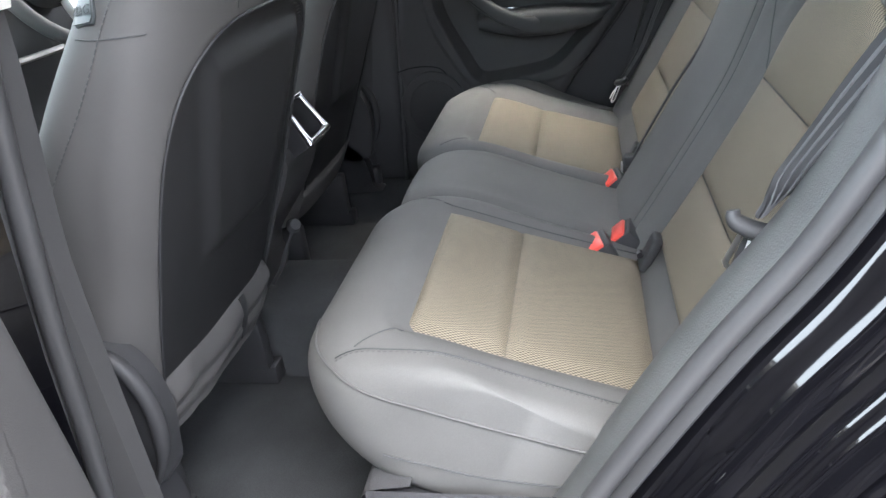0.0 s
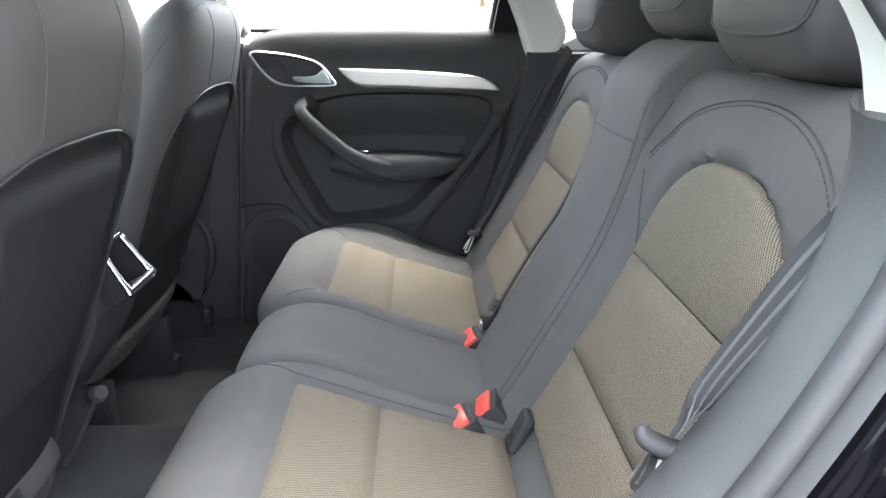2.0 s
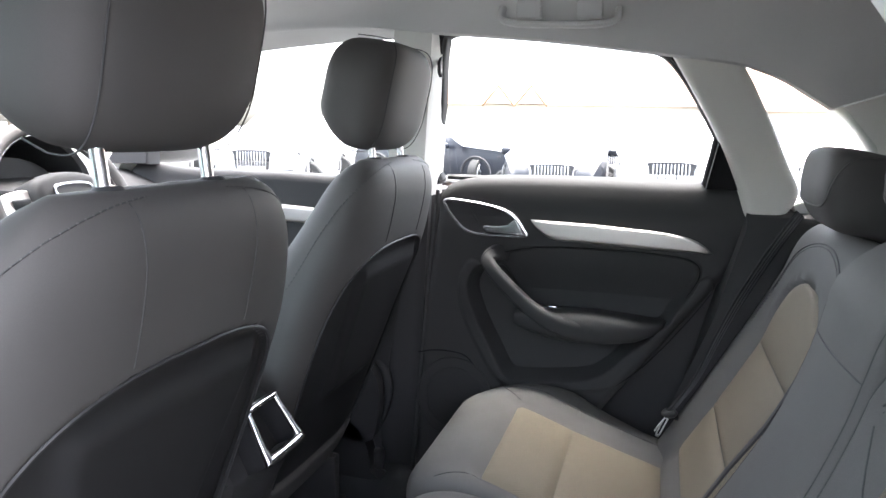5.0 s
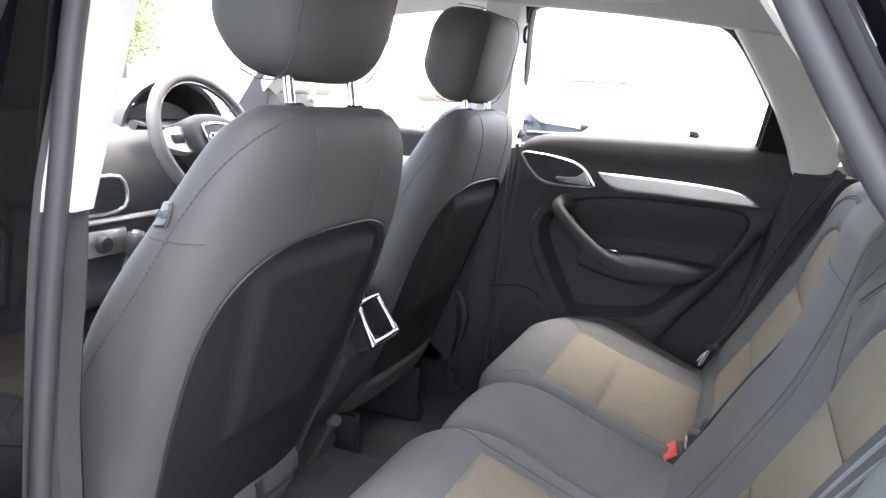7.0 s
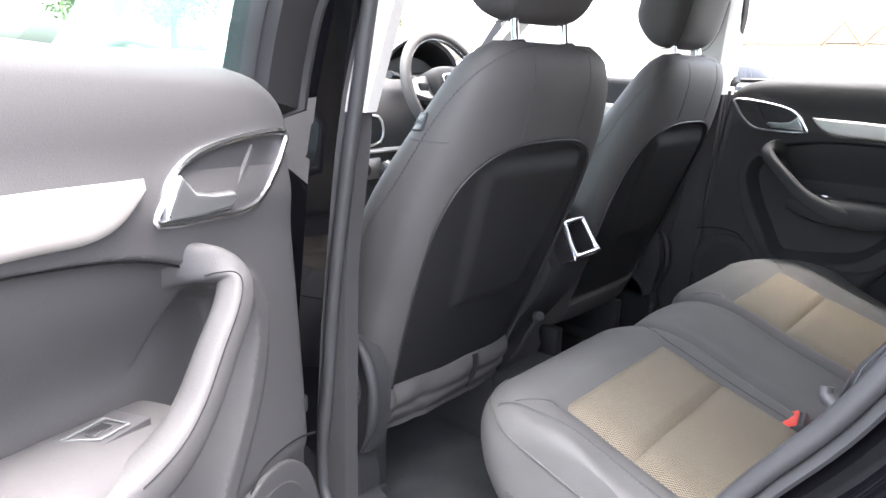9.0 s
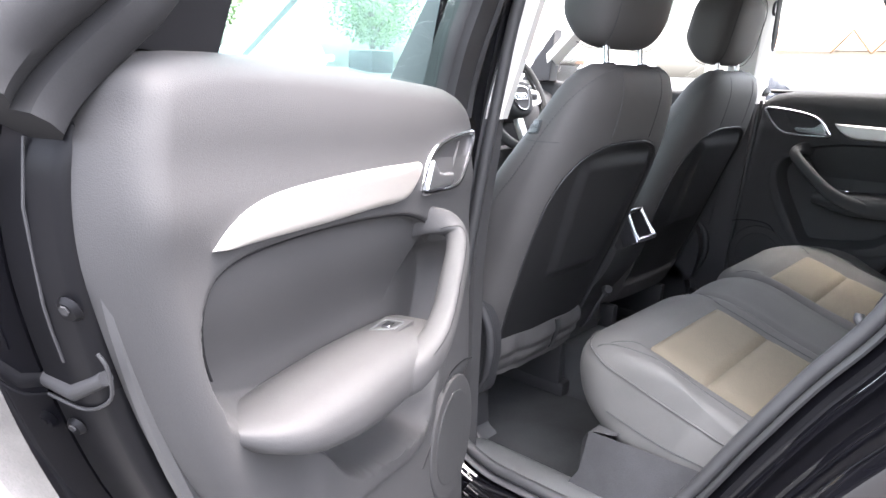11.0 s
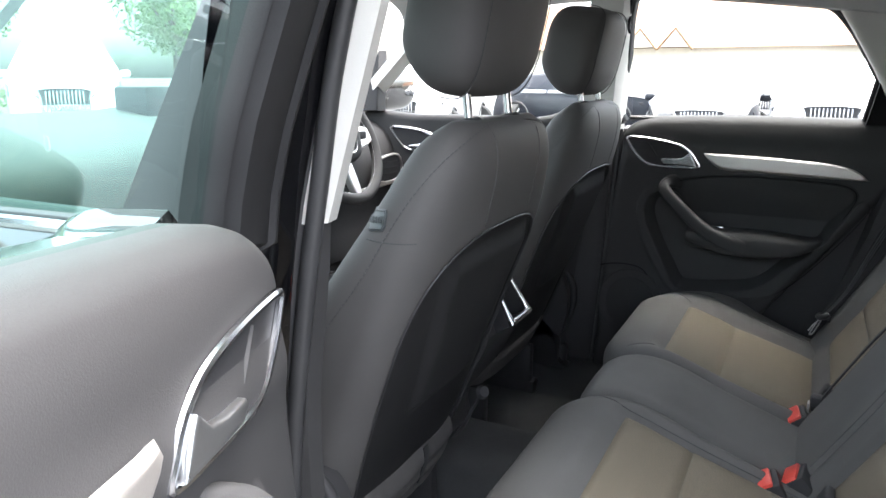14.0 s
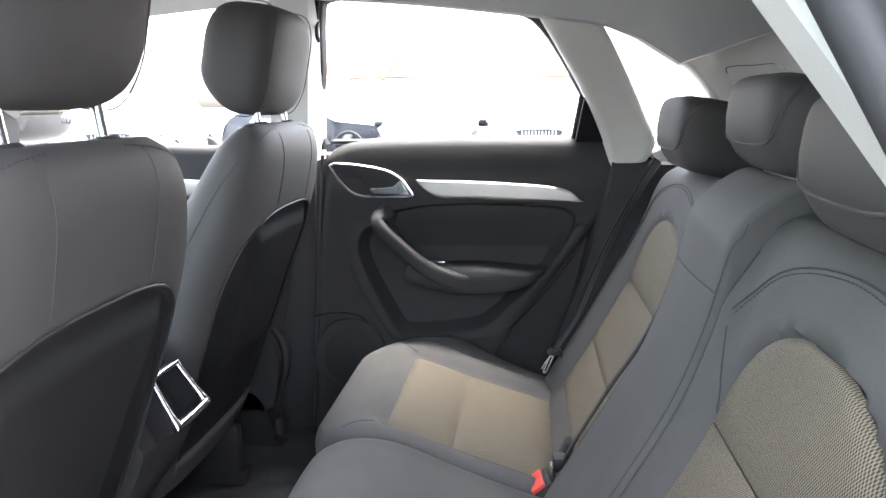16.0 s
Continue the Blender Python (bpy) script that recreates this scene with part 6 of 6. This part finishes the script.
# Cup plate darkened likewise, for the shade of a recess
hc2 = part("handle_cup", plate([(a + shift, b + 0.005) for a, b in inset(BEZEL, 0.003)], ffp, -0.01, 0.002, 0.001), PLASTIC_D, fd)
part("handle_rim", tube([ffp(a + shift, b + 0.005, 0.005) for a, b in BEZEL], 0.005, 8, True), CHROME, hc2)
part("handle_lever", tube([ffp(-0.91, 1.122, 0.014), ffp(-0.85, 1.126, 0.018), ffp(-0.80, 1.124, 0.014)], [0.005, 0.012, 0.010], 10), CHROME, hc2)
part("armrest", tube([ffp(-0.95, 0.98, 0.04), ffp(-0.80, 0.95, 0.06), ffp(-0.40, 0.95, 0.05)], 0.035, 10), PLASTIC, fd)
bm = bmesh.new()
bm.faces.new([bm.verts.new((a, 0.765, b)) for a, b in ((-0.30, 1.215), (-1.10, 1.215), (-0.78, 1.54), (-0.30, 1.55))])
part("window_pane", bm, GLASS, fd, "clear door glass", smooth=False)
part("window_rail", tube([(-1.14, 0.75, 1.22), (-0.80, 0.72, 1.54), (-0.60, 0.70, 1.565), (-0.25, 0.70, 1.565)], 0.016, 8), PLASTIC_D, fd)

nd = thing("door_4", (-0.80, -0.84, 0.40), "closed glossy black front passenger door seen from outside", "car door", "", "structure")
dsk = [(0.0, 1.172, -0.795), (0.0, 1.16, -0.815), (0.0, 1.10, -0.845), (0.0, 0.98, -0.878), (0.0, 0.80, -0.895), (0.0, 0.60, -0.892), (0.0, 0.45, -0.885), (0.0, 0.40, -0.84)]
part("outer_skin", loft([[(x, y, z + 0.02 * (x + 0.4) * (1 if z > 1 else 0)) for _, z, y in dsk] for x in np.linspace(-1.38, -0.385, 14)], False, False), PAINT, nd, "glossy black skin")
part("belt_strip", tube([(x, -0.806, 1.170 + 0.02 * (x + 0.4)) for x in np.linspace(-1.25, -0.385, 10)], 0.009, 8), CHROME, nd, "chrome belt strip")
part("belt_wiper", tube([(x, -0.792, 1.180 + 0.02 * (x + 0.4)) for x in np.linspace(-1.25, -0.385, 10)], 0.006, 6), RUBBER, nd)
part("trim_panel", box((-1.15, -0.745, 0.45), (-0.40, -0.69, 1.17), 0.02, 3), PLASTIC, nd)
bm = bmesh.new()
bm.faces.new([bm.verts.new((a, y, b)) for a, y, b in ((-0.36, -0.785, 1.175), (-1.20, -0.785, 1.16), (-0.80, -0.69, 1.54), (-0.32, -0.68, 1.56))])
part("window_pane", bm, GLASS_G, nd, "green tinted door glass", smooth=False).visible_shadow = False
part("handle", tube(curve([(-0.62, -0.888, 0.99), (-0.61, -0.925, 0.992), (-0.50, -0.928, 0.995), (-0.43, -0.925, 0.997), (-0.42, -0.885, 0.998)], 5), 0.012, 8, flat=0.8), PAINT, nd, "black door handle")

ws = thing("windscreen", (-1.35, C, 1.15), "clear sloping windscreen with a wiper at rest", "windscreen", "", "structure")
bm = bmesh.new()
bm.faces.new([bm.verts.new(p) for p in ((-1.62, -0.70, 1.215), (-1.62, 0.73, 1.215), (-0.84, 0.60, 1.615), (-0.84, -0.57, 1.615))])
part("pane", bm, GLASS, ws, "clear glass", smooth=False).visible_shadow = False
part("wiper", tube([(-1.63, -0.2, 1.225), (-1.60, 0.10, 1.25), (-1.57, 0.32, 1.265)], 0.008, 6), PLASTIC_D, ws)
part("header_rail", tube([(-0.85, y, 1.615) for y in np.linspace(-0.6, 0.63, 8)], 0.025, 8), HEADLINER, ws)
for xm, ym, s in ((-1.12, 0.88, 1), (-1.12, -0.97, -1)):
    mr = thing("door_mirror", (xm, ym, 1.16), "black door mirror with reflecting glass", "mirror", "door mirrors")
    part("shell", pillow((xm - 0.030, ym + 0.07 * s, 1.302), (0.06, 0.156, 0.078), 0.7, 0.6, 28, 18), PAINT, mr, "glossy black shell")
    part("glass", plate([(ym + 0.07 * s + 0.126 * math.copysign(abs(math.cos(w)) ** 0.6, math.cos(w)), 1.302 + 0.058 * math.copysign(abs(math.sin(w)) ** 0.7, math.sin(w))) for w in np.linspace(0, 2 * math.pi, 33)[:-1]], lambda a, b, d: Vector((xm + d - 0.10 * s * (a - ym) * 0.5, a, b)), -0.01, 0.012, 0.002), MIRROR, mr, "mirror glass")
    part("foot", box((xm - 0.07, ym - 0.10 if s > 0 else ym, 1.17), (xm - 0.01, ym if s > 0 else ym + 0.12, 1.205), 0.01), PLASTIC_D, mr)
bon = thing("bonnet", (-2.1, C, 0.6), "glossy black bonnet beyond the windscreen", "bonnet", "", "structure")
part("skin", loft([[(x, y, 1.17 - 0.07 * ((x + 1.62) / 1.1) ** 2 - 0.10 * abs((y - C) / 0.85) ** 3) for y in np.linspace(-0.82, 0.85, 14)] for x in np.linspace(-1.62, -2.65, 12)], False, False), PAINT, bon)
part("front", box((-2.80, -0.85, 0.35), (-2.60, 0.88, 1.05), 0.08, 4), PAINT, bon)

# ---------------------------------------------------------------- outside
bm = bmesh.new()
bmesh.ops.create_grid(bm, x_segments=40, y_segments=40, size=1500)
for v in bm.verts:
    v.co.z = 0.0
solid("ground", bm, ASPHALT, "pale grey gravel car park", "ground", "", "structure", smooth=False)


def wheel_parts(car, at, s):
    w = part("wheel", disc(Vector(at) - Vector((0, 0.11 * s, 0)), (0, s, 0), 0.335, 0.22, 28, 0.335, 0.03), TYRE, car, "black tyre")
    part("rim", disc(Vector(at) + Vector((0, 0.085 * s, 0)), (0, s, 0), 0.225, 0.03, 24, 0.215, 0.005), PLASTIC_D, w)
    for k in range(5):
        a = 2 * math.pi * k / 5
        c = Vector(at) + Vector((0, 0.118 * s, 0))
        part("spoke", tube([c, c + Vector((0.21 * math.cos(a), 0, 0.21 * math.sin(a)))], [0.035, 0.028], 6, flat=0.5), SILVER_CAR, w, "silver alloy spoke")
    part("rim_edge", tube([Vector(at) + Vector((0.225 * math.cos(a), 0.115 * s, 0.225 * math.sin(a))) for a in np.linspace(0, 2 * math.pi, 25)[:-1]], 0.012, 6, True), SILVER_CAR, w)


def parked_car(at, paint, height, label, group, nose=-1):
    """A car that points along -y before it is turned; its nose is at -y."""
    car = thing("parked_car", (0, 0, 0), label, "car", group)
    L, H = 4.5, height
    prof = []
    for t in np.linspace(0, 1, 27):
        y = mix(-L / 2, L / 2, t)
        hood = 0.68 * H
        z = np.interp(t, [0, 0.03, 0.08, 0.28, 0.42, 0.55, 0.80, 0.93, 0.97, 1.0], [0.42 * H, 0.56 * H, 0.60 * H, 0.66 * H, 0.95 * H, H, 0.97 * H, 0.70 * H, 0.55 * H, 0.35 * H])
        hw = np.interp(t, [0, 0.05, 0.15, 0.85, 0.97, 1.0], [0.68, 0.82, 0.90, 0.90, 0.82, 0.74])
        prof.append((y, float(z), float(hw)))
    rings = []
    for y, z, hw in prof:
        belt = min(z, 0.63 * H)
        tw = hw * (1 - 0.26 * smooth01((z - belt) / (0.37 * H)))
        ring = [(-hw * 0.96, y, 0.24), (-hw, y, 0.40), (-hw, y, belt * 0.8), (-hw * 0.965, y, belt), (-tw, y, mix(belt, z, 0.86)), (-tw * 0.86, y, z), (0, y, z + 0.015), (tw * 0.86, y, z), (tw, y, mix(belt, z, 0.86)), (hw * 0.965, y, belt), (hw, y, belt * 0.8), (hw, y, 0.40), (hw * 0.96, y, 0.24)]
        rings.append(ring)
    part("body", loft(rings), paint, car)
    part("windscreen", plate([(-0.66, 0.675 * H), (0.66, 0.675 * H), (0.56, 0.925 * H), (-0.56, 0.925 * H)], lambda a, b, d: Vector((a, -L / 2 + L * np.interp(b / H, [0.66, 0.95], [0.28, 0.42]) - d, b + 0.01)), -0.02, 0.012, 0.004), CAR_GLASS, car, "dark windscreen")
    for s in (-1, 1):
        for y0, y1 in ((-0.30, 0.52), (0.58, 1.30)):
            part("side_window", plate([(y0 - (0.12 if y0 < 0 else 0), 0.645 * H), (y1, 0.645 * H), (y1 - (0.18 if y1 > 1 else 0), 0.90 * H), (y0 + (0.22 if y0 < 0 else 0), 0.90 * H)], lambda a, b, d: Vector((s * (0.885 - 0.75 * (b - 0.64 * H) + d), a, b)), -0.03, 0.004, 0.002), CAR_GLASS, car, "dark side window")
        hl = part("headlight", plate(curve([(s * 0.42, 0.50 * H), (s * 0.80, 0.535 * H), (s * 0.80, 0.47 * H), (s * 0.44, 0.44 * H)], 3, True), lambda a, b, d: Vector((a, -L / 2 + 0.10 + 0.55 * (abs(a) - 0.42) - d, b)), -0.05, 0.03, 0.01), PLASTIC_D, car, "dark headlight")
        part("lamp", disc((s * 0.62, -L / 2 + 0.16, 0.49 * H), (0, -1, 0), 0.05, 0.05, 14), CHROME, hl)
        part("mirror", pillow((s * 1.0, -0.62, 0.66 * H), (0.10, 0.06, 0.07), 0.7, 0.7, 16, 10), paint, car)
        part("fog_inlet", box((s * 0.48 - 0.02, -L / 2 - 0.005, 0.24 * H), (s * 0.78, -L / 2 + 0.2, 0.33 * H), 0.02), PLASTIC_D, car)
        for y in (-L / 2 + 0.88, L / 2 - 0.82):
            wheel_parts(car, (s * 0.82, y, 0.335), s)
            # Black tube stands in for wheel arch shade; the body has no cut-out
            part("arch_shadow", tube([(s * 0.905, y + 0.38 * math.cos(w), 0.335 + 0.38 * math.sin(w)) for w in np.linspace(0, math.pi, 20)], 0.03, 6), PLASTIC_D, car, "black tube for the shade in the wheel arch")
    go = curve([(-0.33, 0.545 * H), (0.33, 0.545 * H), (0.36, 0.47 * H), (0.27, 0.27 * H), (-0.27, 0.27 * H), (-0.36, 0.47 * H)], 3, True)
    gr = part("grille", plate(go, lambda a, b, d: Vector((a, -L / 2 + 0.03 - d, b)), -0.03, 0.03, 0.01), PLASTIC_D, car, "black grille")
    part("grille_rim", tube([(a, -L / 2 - 0.005, b) for a, b in go], 0.018, 6, True), CHROME, gr)
    for k in range(-5, 6):
        part("bar", box((k * 0.055 - 0.008, -L / 2 - 0.018, 0.29 * H), (k * 0.055 + 0.008, -L / 2 - 0.002, 0.53 * H), 0.003), CHROME, gr)
    part("number_plate", box((-0.26, -L / 2 - 0.035, 0.29 * H), (0.26, -L / 2 - 0.02, 0.29 * H + 0.11), 0.004), PALE, car, "pale number plate")
    car.matrix_basis = at
    return car


white = parked_car(pose(0.0, 0, 0) @ Matrix.Identity(4), WHITE_CAR, 1.62, "white parked estate car facing the doorway, dark grille", "parked cars")
white.matrix_basis = pose(0.47, 13.25, 0, 0, 0, 0)
copy_thing(white, pose(-7.6, 13.2, 0, 0, 0, 12))
copy_thing(white, pose(-10.6, 13.4, 0, 0, 0, 16))
copy_thing(white, pose(3.3, 13.4, 0, 0, 0, -2))
dark = parked_car(pose(-1.1, 20, 0, 0, 0, 5), DARK_CAR, 1.45, "dark blue parked saloon with dark glass, facing the doorway", "parked cars")
copy_thing(dark, pose(-5.0, 16.5, 0, 0, 0, 78))
copy_thing(dark, pose(-1.60, 13.3, 0, 0, 0, 4))
van = parked_car(pose(-12.5, 7.7, 0, 0, 0, 53), WHITE_CAR, 2.15, "tall white parked van ahead of the windscreen", "parked cars")


def house(at, w, d, h, turn):
    hs = thing("house", (0, 0, 0), "low cream rendered house with brown tiled gable roof", "house", "houses")
    part("wall", box((-w / 2, -d / 2, 0), (w / 2, d / 2, h), 0.02), STUCCO, hs)
    rings = [[(x, -d / 2 - 0.5, h - 0.15), (x, 0, h + d * 0.30), (x, d / 2 + 0.5, h - 0.15), (x, 0, h + d * 0.30 - 0.2)] for x in (-w / 2 - 0.4, w / 2 + 0.4)]
    part("roof", loft(rings), ROOF, hs, "brown tiled roof", smooth=False)
    for gx in (-2.4, -0.5):
        part("gable", loft([[(gx - 0.8, y, h - 0.1), (gx, y, h + 0.85), (gx + 0.8, y, h - 0.1)] for y in (-d / 2 - 0.7, 0.0)]), STUCCO, hs, smooth=False)
        part("gable_board", tube([(gx - 0.95, -d / 2 - 0.75, h - 0.25), (gx, -d / 2 - 0.75, h + 0.92), (gx + 0.95, -d / 2 - 0.75, h - 0.25)], 0.06, 6), WOOD, hs, "brown timber gable board")
    for k in range(5):
        x = -w / 2 + w * (k + 0.5) / 5
        win = part("window", box((x - 0.55, -d / 2 - 0.06, 0.9), (x + 0.55, -d / 2 + 0.1, 2.1), 0.02), PALE, hs, "white framed window")
        part("pane", box((x - 0.45, -d / 2 - 0.075, 1.0), (x + 0.45, -d / 2 - 0.05, 2.0), 0.005), GLASS, win)
    hs.matrix_basis = pose(*at, 0, 0, turn)
    return hs


house((-7.0, 46, 0), 20, 9, 3.0, 4)
house((14.0, 50, 0), 18, 9, 2.9, -3)
tr2 = thing("trailer", (-0.9, 20.2, 0.0), "dark grey flatbed cargo trailer parked behind cars", "trailer")
part("bed", box((-1.75, 19.4, 0.62), (0.05, 21.0, 0.72), 0.02), PLASTIC_D, tr2)
part("side_board", box((-1.0, 19.36, 0.70), (0.05, 19.42, 1.15), 0.01), DARK_CAR, tr2)
part("side_board", box((-1.0, 20.98, 0.70), (0.05, 21.04, 1.15), 0.01), DARK_CAR, tr2)
part("head_board", box((-1.05, 19.4, 0.70), (-1.0, 21.0, 1.18), 0.01), DARK_CAR, tr2)
for k in range(4):
    part("slat", box((-1.75, 19.36, 0.62 + 0.14 * k), (-1.06, 19.42, 0.72 + 0.14 * k), 0.01), PLASTIC_D, tr2)
for y, s in ((19.3, -1), (21.1, 1)):
    part("wheel", disc((-0.35, y, 0.32), (0, s, 0), 0.32, 0.18, 24, 0.32, 0.03), TYRE, tr2)
part("drawbar", tube([(0.05, 20.2, 0.55), (1.3, 20.2, 0.50)], 0.05, 8), PLASTIC_D, tr2)
fp = thing("bollard", (-0.10, 11.5, 0), "short dark grey round parking bollard", "bollard")
part("post", disc((-0.10, 11.5, 0), (0, 0, 1), 0.06, 0.95, 14, 0.055, 0.02), PLASTIC_D, fp)
part("band", disc((-0.10, 11.5, 0.75), (0, 0, 1), 0.062, 0.06, 14), PALE, fp)
rng = random.Random(5)
for (x, y, h) in ((-30, 12, 7), (-32, 16.5, 7.6), (-29, 25.5, 7.8), (-33, 30, 8)):
    tr = thing("tree", (x, y, 0), "spring green broadleaf tree behind the car park", "tree", "trees")
    part("trunk", tube([(x, y, 0), (x + 0.1, y, h * 0.3), (x, y + 0.1, h * 0.6)], [0.22, 0.16, 0.08], 8), BARK, tr)
    for k in range(5):
        a = k * 1.3
        part("limb", tube([(x, y, h * (0.28 + 0.05 * k)), (x + 0.8 * math.cos(a), y + 0.8 * math.sin(a), h * (0.45 + 0.05 * k)), (x + 1.5 * math.cos(a), y + 1.5 * math.sin(a), h * (0.55 + 0.06 * k))], [0.09, 0.06, 0.02], 6), BARK, tr)
    verts, faces = [], []
    for k in range(5200):
        th, ph, rr = rng.uniform(0, 6.283), rng.uniform(-1, 1), rng.uniform(0.35, 1.0) ** 0.5
        q = math.sqrt(1 - ph * ph) * rr * (1 + 0.25 * math.sin(3 * th + x))
        c = Vector((x + 2.3 * q * math.cos(th), y + 2.3 * q * math.sin(th), h * 0.66 + h * 0.36 * ph * rr))
        a, b = Vector((rng.uniform(-1, 1), rng.uniform(-1, 1), rng.uniform(-1, 1))).normalized(), Vector((rng.uniform(-1, 1), rng.uniform(-1, 1), rng.uniform(-1, 1))).normalized()
        s = rng.uniform(0.09, 0.19)
        n = len(verts)
        verts += [c - a * s, c + b * s * 0.5, c + a * s, c - b * s * 0.5]
        faces.append((n, n + 1, n + 2, n + 3))
    bm = bmesh.new()
    vs = [bm.verts.new(v) for v in verts]
    for f in faces:
        bm.faces.new([vs[i] for i in f])
    part("crown", bm, LEAF, tr, "pale green leaves", smooth=False)
verts = []
bm = bmesh.new()
for k in range(1500):
    t = rng.uniform(0, 1)
    c = Vector((-20 + rng.uniform(-0.5, 0.5), 9.5 + 4 * t, rng.uniform(0.05, 1.0) + 0.1 * math.sin(40 * t)))
    a, b = Vector((rng.uniform(-1, 1), rng.uniform(-1, 1), rng.uniform(-1, 1))).normalized(), Vector((rng.uniform(-1, 1), rng.uniform(-1, 1), rng.uniform(-1, 1))).normalized()
    s = rng.uniform(0.08, 0.2)
    bm.faces.new([bm.verts.new(p) for p in (c - a * s, c + b * s * 0.6, c + a * s, c - b * s * 0.6)])
solid("hedge", bm, LEAF, "clipped green hedge along the car park", "hedge", "", "stuff", smooth=False)
